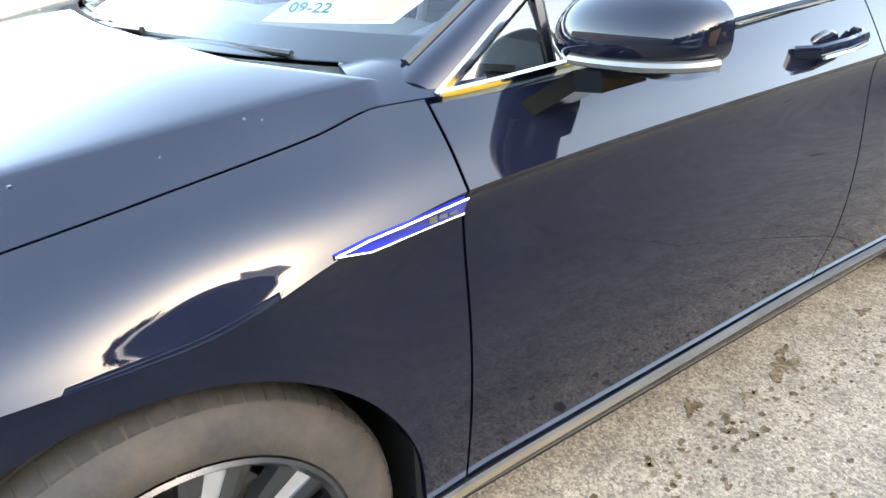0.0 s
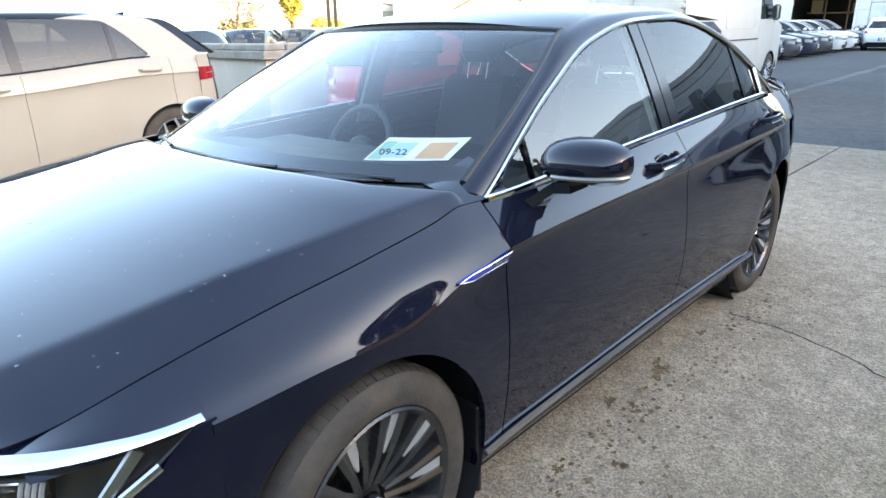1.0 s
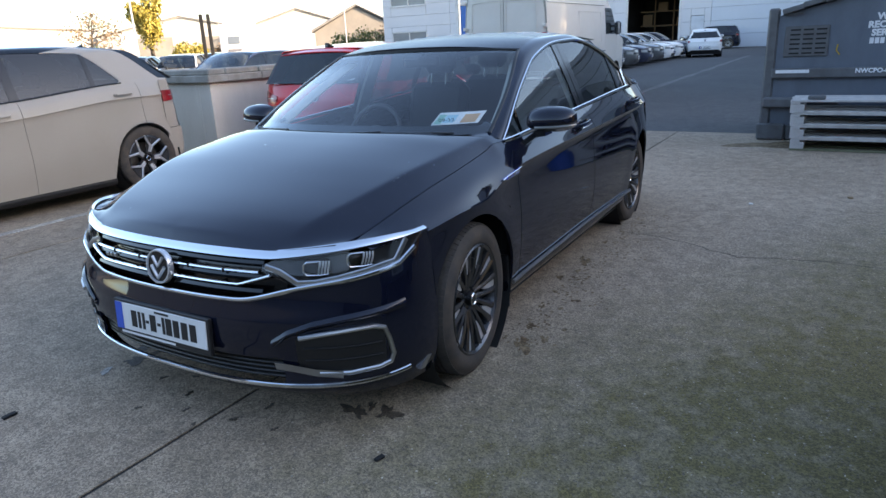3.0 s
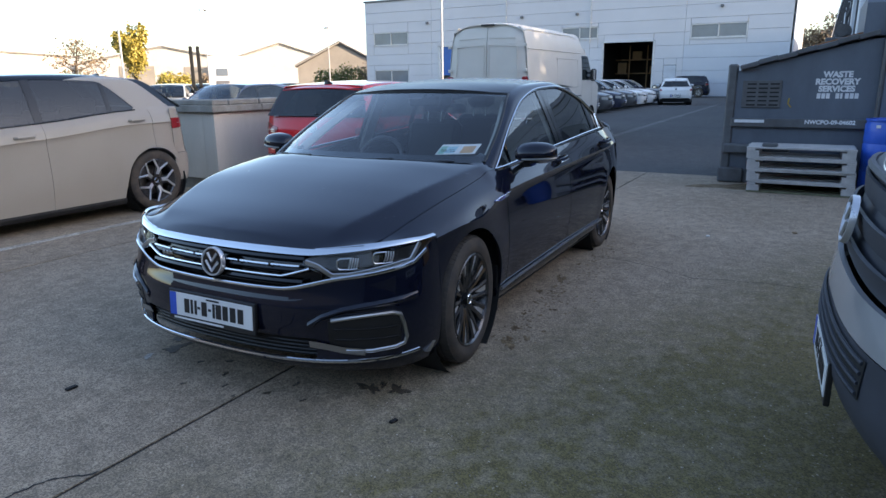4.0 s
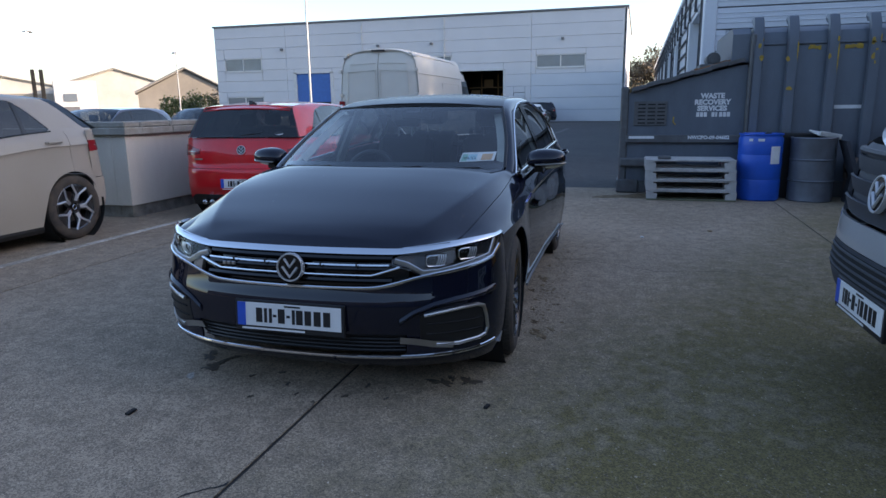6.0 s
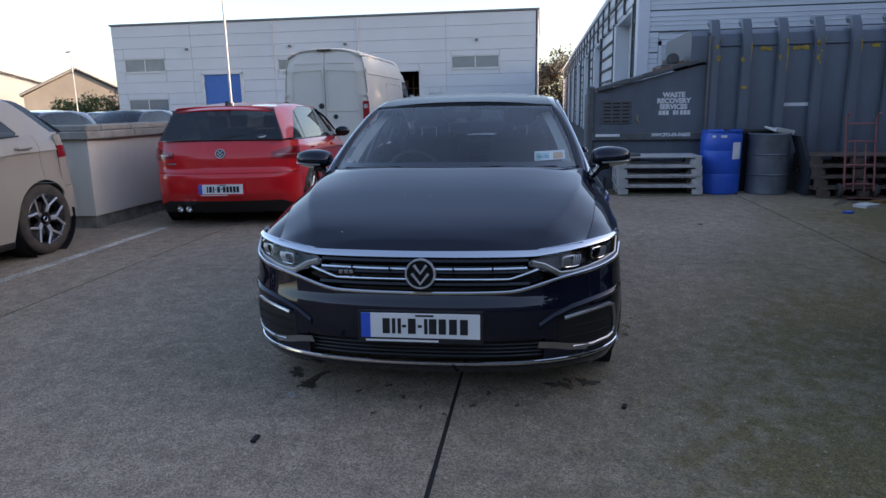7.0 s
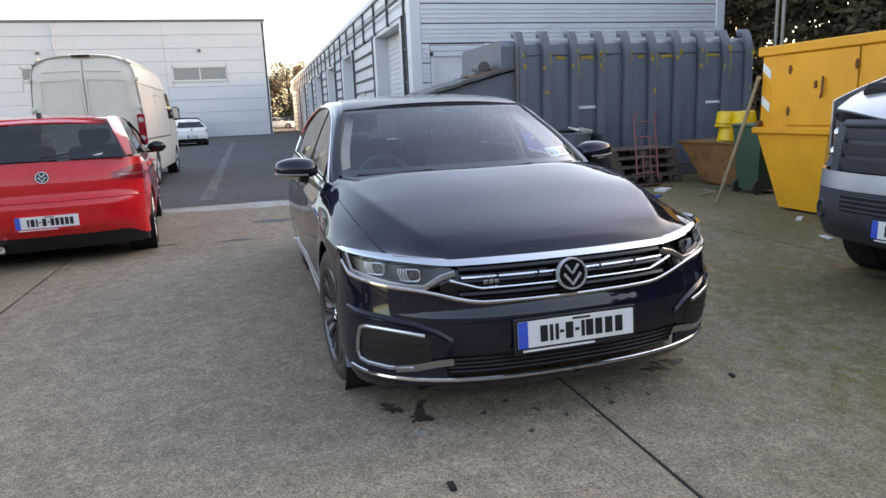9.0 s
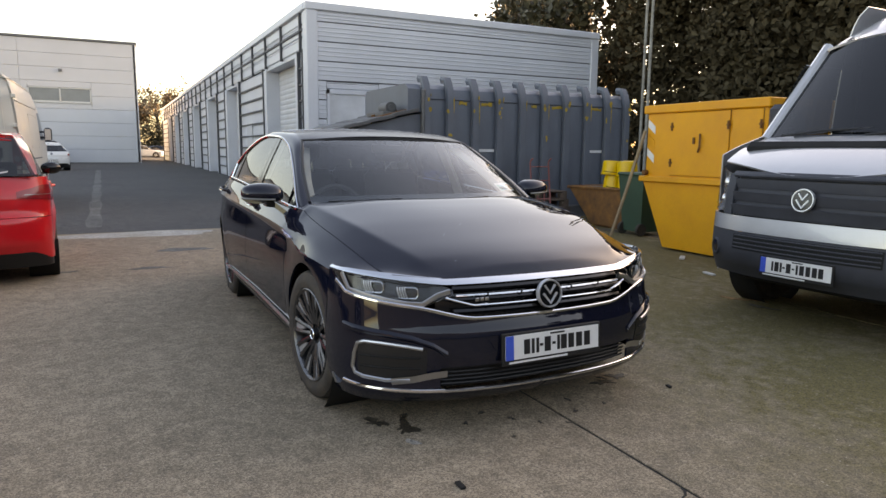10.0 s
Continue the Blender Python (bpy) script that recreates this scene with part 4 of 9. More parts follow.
def number_plate(parent, m, bars=((-0.19, 0.03), (-0.14, 0.03), (-0.03, 0.036), (0.06, 0.03), (0.115, 0.03), (0.165, 0.03), (0.215, 0.03)), frame_mat=None, w=0.52, h=0.11):
    """A plate in the local xy plane facing +z: white, a blue band, plain bars for the characters."""
    p = new("number_plate")
    p.parent = parent
    p.matrix_local = m
    part("plate_holder", Solid().box(-w / 2 - 0.014, w / 2 + 0.014, -h / 2 - 0.026, h / 2 + 0.012, -0.014, 0.004, 0.003), frame_mat or PLASTIC, p)
    part("plate", Solid().box(-w / 2, w / 2, -h / 2, h / 2, 0.002, 0.008, 0.001), PLATE_WHITE, p)
    part("country_band", Solid().box(-w / 2, -w / 2 + 0.042, -h / 2, h / 2, 0.007, 0.0095), PLATE_BLUE, p)
    for x, bw in bars:
        half = 0.006 if bw < 0 else 0.034
        part("plate_bar", Solid().box(x - abs(bw) / 2, x + abs(bw) / 2, -0.002 - half, -0.002 + half, 0.007, 0.0095), INK, p)
    part("plate_bar", Solid().box(-0.02, 0.06, h / 2 - 0.014, h / 2 - 0.006, 0.007, 0.0095), INK, p)
    part("holder_bar", Solid().box(-w / 2 + 0.02, w / 2 - 0.18, -h / 2 - 0.018, -h / 2 - 0.009, 0.004, 0.0055), PLATE_WHITE, p)
    return p



def wider(f):
    """The rear half stands a little farther out than its first curve."""
    def g(x):
        q = min(1, max(0, (x - 1.3) / 1.4))
        return f(x) + 0.036 * q * q * (3 - 2 * q)
    return g


saloon = thing("saloon_car", pose(0, 0.011, 0, 0, 0, 0.65) @ Matrix.Diagonal((1, 1.012, 1, 1)), "glossy black four-door saloon parked on concrete, clean paint with chrome trim", "car")
BK = Body(
    top=pch((-0.86, 0.716), (-0.828, 0.738), (-0.78, 0.765), (-0.70, 0.800), (-0.6, 0.832), (-0.4, 0.884), (-0.15, 0.945), (0.05, 0.987), (0.2, 1.013), (0.3, 1.022), (0.45, 1.026), (0.7, 1.0), (3.1, 1.075), (3.5, 1.070), (3.88, 1.055)),
    ridge_y=pch((-0.86, 0.44), (-0.755, 0.49), (-0.61, 0.553), (-0.4, 0.632), (-0.27, 0.672), (-0.15, 0.70), (0.05, 0.733), (0.25, 0.755), (0.4, 0.766), (0.5, 0.768), (3.1, 0.62), (3.9, 0.48)),
    ridge_z=pch((-0.86, 0.690), (-0.755, 0.736), (-0.69, 0.765), (-0.61, 0.802), (-0.4, 0.862), (-0.27, 0.894), (-0.15, 0.918), (0.05, 0.945), (0.25, 0.966), (0.4, 0.980), (0.5, 0.985), (3.1, 1.06), (3.9, 1.03)),
    edge_y=wider(pch((-0.70, 0.69), (-0.525, 0.735), (-0.378, 0.766), (-0.157, 0.793), (0.086, 0.805), (0.375, 0.806), (0.6, 0.826), (1.5, 0.835), (2.3, 0.822), (2.8, 0.775), (3.1, 0.725), (3.4, 0.66), (3.55, 0.615), (3.9, 0.54))),
    edge_z=pch((-0.70, 0.715), (-0.525, 0.764), (-0.378, 0.809), (-0.157, 0.859), (0.086, 0.896), (0.30, 0.928), (0.40, 0.950), (0.6, 0.950), (1.5, 0.998), (2.5, 1.040), (2.8, 1.034), (3.1, 1.020), (3.4, 1.0), (3.9, 0.985)),
    belt_y=wider(pch((-0.70, 0.74), (-0.35, 0.845), (0.0, 0.868), (0.5, 0.868), (1.5, 0.876), (2.3, 0.868), (2.74, 0.825), (3.1, 0.765), (3.3, 0.72), (3.55, 0.65), (3.9, 0.57))),
    belt_z=pch((-0.70, 0.735), (-0.35, 0.772), (0.0, 0.824), (0.25, 0.862), (0.5, 0.898), (1.5, 0.938), (2.5, 0.972), (3.1, 0.960), (3.4, 0.935), (3.9, 0.92)),
    crease_y=wider(pch((-0.70, 0.78), (-0.35, 0.886), (0.0, 0.906), (0.5, 0.908), (1.5, 0.914), (2.3, 0.902), (2.74, 0.868), (3.1, 0.80), (3.3, 0.745), (3.55, 0.675), (3.9, 0.59))),
    crease_z=pch((-0.70, 0.724), (-0.35, 0.738), (-0.1, 0.756), (0.08, 0.758), (0.17, 0.775), (0.27, 0.806), (0.5, 0.848), (1.5, 0.878), (2.6, 0.905), (3.1, 0.90), (3.4, 0.875), (3.9, 0.86)),
    mid_y=wider(pch((-0.70, 0.80), (-0.4, 0.895), (0.5, 0.908), (1.5, 0.916), (2.3, 0.902), (2.74, 0.870), (3.1, 0.815), (3.3, 0.765), (3.55, 0.70), (3.9, 0.61))),
    sill_y=wider(pch((-0.70, 0.80), (0.4, 0.885), (2.35, 0.872), (3.1, 0.80), (3.55, 0.68), (3.9, 0.6))), sill_z=0.300, axles=(0.0, 2.74), arch=0.376, flare=0.007, fade=pch((0.0, 0.0), (0.2, 0.15), (0.45, 1.0), (0.6, 1.0)))

# the nose, swept round in plan
X0, NA, NB = -0.335, 0.50, 0.893
NOSE_OUT = pch((0.17, -0.035), (0.20, 0.01), (0.235, 0.040), (0.26, 0.030), (0.345, 0.036), (0.40, 0.045), (0.47, 0.045), (0.547, 0.020), (0.64, 0.0), (0.70, -0.028), (0.76, -0.055))
NOSE_WIDE = pch((0.17, -0.028), (0.24, -0.002), (0.33, 0.009), (0.45, 0.013), (0.60, 0.005), (0.76, -0.012))


def nose(y, z, out=0.0):
    """The point of the nose at width y and height z; |y| past 1 runs on down the flank towards the wheel."""
    s = max(-1, min(1, y))
    th = s * math.pi / 2
    c, sn = math.cos(th), math.sin(abs(th))
    a, b = NA + NOSE_OUT(z) + out, NB + NOSE_WIDE(z) + out * 0.8
    return (X0 - a * c ** 0.8, math.copysign(b * sn ** 0.8, s), z)


def nose_s(y):
    """The sweep parameter that lands at width y."""
    return math.copysign(math.asin(min(1, (abs(y) / NB)) ** 1.25) * 2 / math.pi, y)


BUMP_TOP = pch((0, 0.547), (0.36, 0.551), (0.60, 0.602), (0.82, 0.642), (0.868, 0.660), (0.884, 0.695), (0.893, 0.748))
LAMP_TOP = pch((0.465, 0.684), (0.50, 0.700), (0.70, 0.733), (0.84, 0.752), (0.893, 0.758))
LAMP_LOW = pch((0.465, 0.664), (0.53, 0.640), (0.605, 0.614), (0.82, 0.652), (0.868, 0.668), (0.884, 0.700), (0.893, 0.752))


def width_at(s):
    return NB * math.sin(abs(s) * math.pi / 2) ** 0.8


MID = (-0.2, 0, 0.45)
bumper = sheet("front_bumper", lambda u, v: nose(2 * u - 1, 0.346 + (BUMP_TOP(width_at(2 * u - 1)) - 0.346) * v), 90, 14, BLACK_PAINT, saloon, skirt=0.012, out=MID)
for sy in (-1, 1):
    sheet("bumper_corner", lambda u, v: nose(sy * (nose_s(0.53) + (1 - nose_s(0.53)) * u), 0.247 + (0.346 - 0.247) * v), 30, 6, BLACK_PAINT, bumper, skirt=0.01, out=MID)
sheet("bumper_lip", lambda u, v: nose(2 * u - 1, 0.172 + (0.247 - 0.172) * v), 80, 6, BLACK_PAINT, bumper, skirt=0.012, out=MID)
sheet("lower_intake", lambda u, v: nose(nose_s(0.53) * (2 * u - 1), 0.247 + 0.099 * v, -0.045), 30, 4, PLASTIC, bumper, "black lower air intake", out=MID)
s = Solid()
for k in range(5):
    s.tube([nose(nose_s(0.53) * q, 0.262 + 0.018 * k, -0.025) for q in np.linspace(-1, 1, 25)], 0.005, 6)
part("intake_slats", s, PLASTIC, bumper)
part("lip_trim", Solid().tube([nose(q, 0.240 + 0.020 * abs(q) ** 3, 0.003) for q in np.linspace(-0.85, 0.85, 61)], 0.0085, 8, flat=0.7), CHROME, bumper, "thin chrome strip along the lip")
for sy in (-1, 1):
    pts = [(0.60, 0.440), (0.66, 0.452), (0.75, 0.461), (0.808, 0.460), (0.829, 0.447), (0.838, 0.40), (0.844, 0.335), (0.838, 0.306), (0.815, 0.295), (0.74, 0.288), (0.65, 0.292)]
    # black patch laid just proud of the bumper, painting in the inlet's dark recess
    sheet("inlet_patch", lambda u, v: nose(sy * nose_s(0.585 + 0.245 * u), 0.292 + 0.004 * (1 - u) + (0.160 - 0.022 * (1 - u)) * v, 0.002), 10, 6, PLASTIC, bumper, "black patch standing for the side air inlet", out=MID)
    s = Solid()
    for k in range(2):
        s.tube([nose(sy * nose_s(q), 0.345 + 0.050 * k, 0.004) for q in np.linspace(0.61, 0.822, 12)], 0.004, 6)
    part("inlet_slats", s, DARK, bumper)
    part("inlet_frame", Solid().tube([nose(sy * nose_s(a), b, 0.005 + 0.012 * max(0, min(1, (0.80 - a) / 0.1)) * (b > 0.38)) for a, b in pts], 0.0095, 8, flat=0.8), SATIN, bumper, "satin silver air inlet frame")
    s = Solid()
    pts2 = [(0.50, 0.336), (0.56, 0.330), (0.64, 0.312), (0.72, 0.300)]
    s.add([nose(sy * nose_s(a), b, 0.012) for a, b in pts2] + [nose(sy * nose_s(a), b - 0.034, 0.002) for a, b in pts2], [(0, 1, 5, 4), (1, 2, 6, 5), (2, 3, 7, 6)])
    part("inlet_blade", s, SATIN, bumper, "satin silver blade beside the inlet")
    fold = [(0.868, 0.512), (0.84, 0.506), (0.79, 0.499), (0.72, 0.490), (0.64, 0.474), (0.56, 0.442), (0.50, 0.400)]
    sheet("bumper_fold", lambda u, v: (lambda a, b: nose(sy * nose_s(a), b + 0.022 - 0.036 * v, 0.004 + 0.013 * math.sin(math.pi * min(1, 1.25 * v)) * math.sin(math.pi * (0.12 + 0.8 * (1 - u))) ** 0.5))(*[float(np.interp(6 * u, range(7), [q[k] for q in fold])) for k in (0, 1)]), 30, 6, BLACK_PAINT, bumper, skirt=0.012, out=MID)
    s = Solid()
    ar = [(-0.462, 0.222), (-0.352, 0.292), (-0.350, 0.268), (-0.43, 0.214)]
    s.prism([(a, b) for a, b in ar], sy * 0.868, sy * 0.892)
    part("corner_trim", s, SATIN, bumper, "small satin silver corner trim")
    part("parking_sensor", Solid().lathe([(0.001, 0.004), (0.009, 0.003), (0.011, 0)], 14, Matrix.Translation(nose(sy * nose_s(0.80), 0.505, 0.0)) @ pose(0, 0, 0, 0, -90, -sy * 40)), PLASTIC, bumper)
number_plate(saloon, Matrix.Translation((-0.892, 0, 0.420)) @ pose(0, 0, 0, 86, 0, -90), bars=((-0.148, 0.032), (-0.115, 0.015), (-0.090, 0.015), (-0.069, -0.018), (-0.035, 0.034), (0.0, -0.018), (0.026, 0.015), (0.056, 0.033), (0.098, 0.032), (0.144, 0.034), (0.191, 0.034)))
# grille between the lamps
grille = sheet("grille", lambda u, v: nose(nose_s(0.55) * (2 * u - 1), 0.545 + 0.18 * v, -0.05), 40, 6, GLOSS_BLACK, saloon, "black grille with chrome bars", out=MID)
bar1 = [nose(nose_s(q), 0.660 + 0.004 * abs(q), 0.002) for q in np.linspace(-0.455, 0.455, 41)]
bar2 = [nose(nose_s(q), 0.618 + 0.30 * max(0, abs(q) - 0.38), 0.006) for q in np.linspace(-0.50, 0.50, 41)]
part("grille_bar", Solid().tube(bar1, 0.0058, 8, flat=1.3), CHROME, grille)
part("grille_bar", Solid().tube(bar2, 0.0058, 8, flat=1.3), CHROME, grille)
part("grille_strip", Solid().tube([nose(nose_s(q), BUMP_TOP(abs(q)) + 0.008, 0.004) for q in np.linspace(-0.885, 0.885, 81)], 0.0088, 8, flat=0.8), CHROME, grille, "chrome strip below the grille and lamps")
s = Solid()
for z in (0.588, 0.64, 0.685):
    s.tube([nose(nose_s(q), z, -0.018) for q in np.linspace(-0.47, 0.47, 31)], 0.013, 6)
part("grille_slats", s, GLOSS_BLACK, grille)
for q in (-0.31, -0.14, 0.14, 0.31):
    for z in (0.66, 0.618):
        p = nose(nose_s(q), z, 0.003)
        part("grille_divider", Solid().box(p[0] - 0.008, p[0] + 0.02, p[1] - 0.003, p[1] + 0.003, p[2] - 0.008, p[2] + 0.008), GLOSS_BLACK, grille)
p0 = nose(nose_s(0.335), 0.640, 0.0)
s = Solid()
for k in range(3):
    s.box(p0[0] - 0.006, p0[0] + 0.004, p0[1] - 0.03 + 0.024 * k, p0[1] - 0.012 + 0.024 * k, 0.632, 0.648, 0.002)
part("grille_badge", s, SATIN, grille, "small silver badge of plain bars")
BROW = pch((0, 0.022), (0.30, 0.023), (0.47, 0.024), (0.50, 0.024), (0.70, 0.022), (0.86, 0.016), (0.893, 0.008))
BROW_LOW = pch((0, 0.708), (0.25, 0.708), (0.47, 0.7075), (0.495, 0.708), (0.55, 0.713), (0.70, 0.731), (0.84, 0.749), (0.893, 0.755))
sheet("bonnet_trim", lambda u, v: nose(0.985 * (2 * u - 1), BROW_LOW(width_at(2 * u - 1)) + BROW(width_at(2 * u - 1)) * v, 0.009 - 0.017 * v + 0.003 * math.sin(math.pi * v)), 90, 6, CHROME, grille, "broad chrome strip above grille and lamps", skirt=0.012, out=MID)
emblem(saloon, Matrix.Translation((-0.853, 0, 0.643)) @ pose(0, 0, 0, 82, 0, -90), 0.067)
# headlamps
for sy in (-1, 1):
    lamp = new("headlamp")
    lamp.parent = saloon
    lamp["label"] = "clear headlamp with two square projectors"

    def lamp_at(u, v, out=0.0):
        y = 0.465 + (0.8925 - 0.465) * u
        return nose(sy * min(0.992, nose_s(y)), LAMP_LOW(y) + (LAMP_TOP(y) - LAMP_LOW(y)) * v, out)
    sheet("lens", lambda u, v: lamp_at(u, v, 0.004), 30, 8, LENS, lamp, out=MID)
    sheet("housing", lambda u, v: lamp_at(u, v, -0.05 + 0.045 * (1 - min(1, 4 * min(v, 1 - v, u, 1 - u)))), 30, 10, LAMP_HOUSING, lamp, out=MID)
    part("light_strip", Solid().tube([lamp_at(0.03, 0.62, 0.0), lamp_at(0.16, 0.36, -0.001), lamp_at(0.31, 0.11, -0.002), lamp_at(0.45, 0.10, -0.003), lamp_at(0.6, 0.10, -0.004), lamp_at(0.78, 0.10, -0.004), lamp_at(0.92, 0.12, -0.004), lamp_at(0.965, 0.8, -0.004)], 0.0125, 8, flat=0.5), SATIN, lamp, "broad satin light guide")
    for q in (0.45, 0.745):
        c = Vector(lamp_at(q, 0.50, -0.020))
        m = Matrix.Translation(c) @ pose(0, 0, 0, 90, 0, -90 - sy * (30 if q < 0.6 else 42)) @ Matrix.Diagonal((sy * -1.0, 1, 1, 1))
        part("projector", Solid().box(-0.046, 0.046, -0.026, 0.028, -0.03, 0.004, 0.009, m), GLOSS_BLACK, lamp)
        part("projector_lens", Solid().ball((-0.020, 0.001, 0.0), 0.024, 0.021, 0.013, 10), LENS, lamp).matrix_local = m
        rim = [(0.010, 0.026, 0.006), (-0.034, 0.025, 0.008), (-0.045, 0.016, 0.009), (-0.047, -0.010, 0.009), (-0.036, -0.023, 0.009), (0.010, -0.025, 0.006), (0.040, -0.022, 0.004)]
        part("projector_rim", Solid().tube([m @ Vector(p_) for p_ in rim], 0.0032, 6), CHROME, lamp)
        for k in range(4):
            x_ = 0.008 + 0.0105 * k
            part("reflector_fin", Solid().tube([m @ Vector((x_ - 0.005, -0.020, 0.004)), m @ Vector((x_, -0.004, 0.011)), m @ Vector((x_ + 0.004, 0.012, 0.012)), m @ Vector((x_ + 0.006, 0.027, 0.006))], 0.0032, 6, flat=1.3), BRIGHT_SILVER, lamp)
BELT = pch((0.45, 0.942), (1.5, 0.998), (2.5, 1.043), (2.78, 1.030))
DLO = pch((0.485, 0.948), (0.62, 1.035), (0.9, 1.19), (1.2, 1.315), (1.55, 1.378), (1.85, 1.388), (2.0, 1.372), (2.19, 1.320), (2.5, 1.172), (2.76, 1.034))
RAIL_Y = wider(pch((0.50, 0.755), (0.8, 0.712), (1.0, 0.665), (1.2, 0.612), (1.5, 0.580), (1.9, 0.575), (2.2, 0.595), (2.4, 0.615), (2.6, 0.632), (2.8, 0.646), (3.05, 0.665)))
RAIL_Z = pch((0.50, 0.965), (0.8, 1.135), (1.0, 1.245), (1.2, 1.348), (1.5, 1.408), (1.9, 1.422), (2.2, 1.368), (2.4, 1.295), (2.6, 1.205), (2.8, 1.118), (3.05, 1.034))
ROOF_Z = pch((1.12, 1.368), (1.24, 1.392), (1.5, 1.432), (1.9, 1.452), (2.2, 1.428), (2.55, 1.330), (2.8, 1.222), (3.10, 1.078))
# bonnet, wings, doors, quarters
def bonnet_z(x, y):
    """The bonnet's height: a crowned top and a falling side that meet in a soft crease."""
    y = abs(y)
    yr, zr, ye, ze, zt = BK.ridge_y(x), BK.ridge_z(x), BK.edge_y(x), BK.edge_z(x), BK.top(x)
    a = zt + (zr - zt) * (y / yr) ** (2.0 + 1.8 * max(0, min(1, (x + 0.3) / 0.5)))
    q = (y - yr) / max(ye - yr, 1e-6)
    b = zr + (ze - zr) * (0.92 * q + 0.08 * max(0, q) * q)
    k = 0.0012
    m = min(a, b)
    return m - k * math.log(math.exp(-(a - m) / k) + math.exp(-(b - m) / k)) + k * 0.3


def bonnet_at(u, v):
    sv = 2 * v - 1
    a = abs(sv)

    def y_at(x):
        yr, ye = BK.ridge_y(x), BK.edge_y(x) * 0.998
        return math.copysign(yr * a * 1.375 if a < 8 / 11 else yr + (ye - yr) * (a - 8 / 11) * 11 / 3, sv)
    xf = -0.78
    for _ in range(14):
        y = abs(y_at(xf))
        zb = BROW_LOW(y) + BROW(y) - 0.001
        xf = 0.5 * xf + 0.5 * (nose(nose_s(y), zb, -0.009)[0] - 0.001)
    xr = 0.19 + 0.16 * min(1, a * 1.375) ** 2.5 + 0.065 * max(0, min(1, a * 1.375) - 0.8) / 0.2
    x = xf + (xr - xf) * u
    y = y_at(x)
    d0 = zb - bonnet_z(xf, y_at(xf))
    roll = 0.004 * max(0, (u - 0.985) / 0.015) ** 2
    return (x, y, bonnet_z(x, y) + d0 * max(0, 1 - u / 0.14) ** 2 - roll)


def slam_at(u, v):
    y = 1.62 * v - 0.81
    zb = BROW_LOW(abs(y)) + BROW(abs(y)) - 0.004
    xf = nose(nose_s(y), zb)[0]
    x = xf + (-0.30 - xf) * u
    e, e0 = BK.edge_y(x), BK.edge_y(xf)
    z = bonnet_z(x, min(abs(y), e)) - 0.5 * max(0, abs(y) - e)
    z0 = bonnet_z(xf, min(abs(y), e0)) - 0.5 * max(0, abs(y) - e0)
    return (x, y, z + (zb - z0) * max(0, 1 - u / 0.4) ** 2 - 0.014)


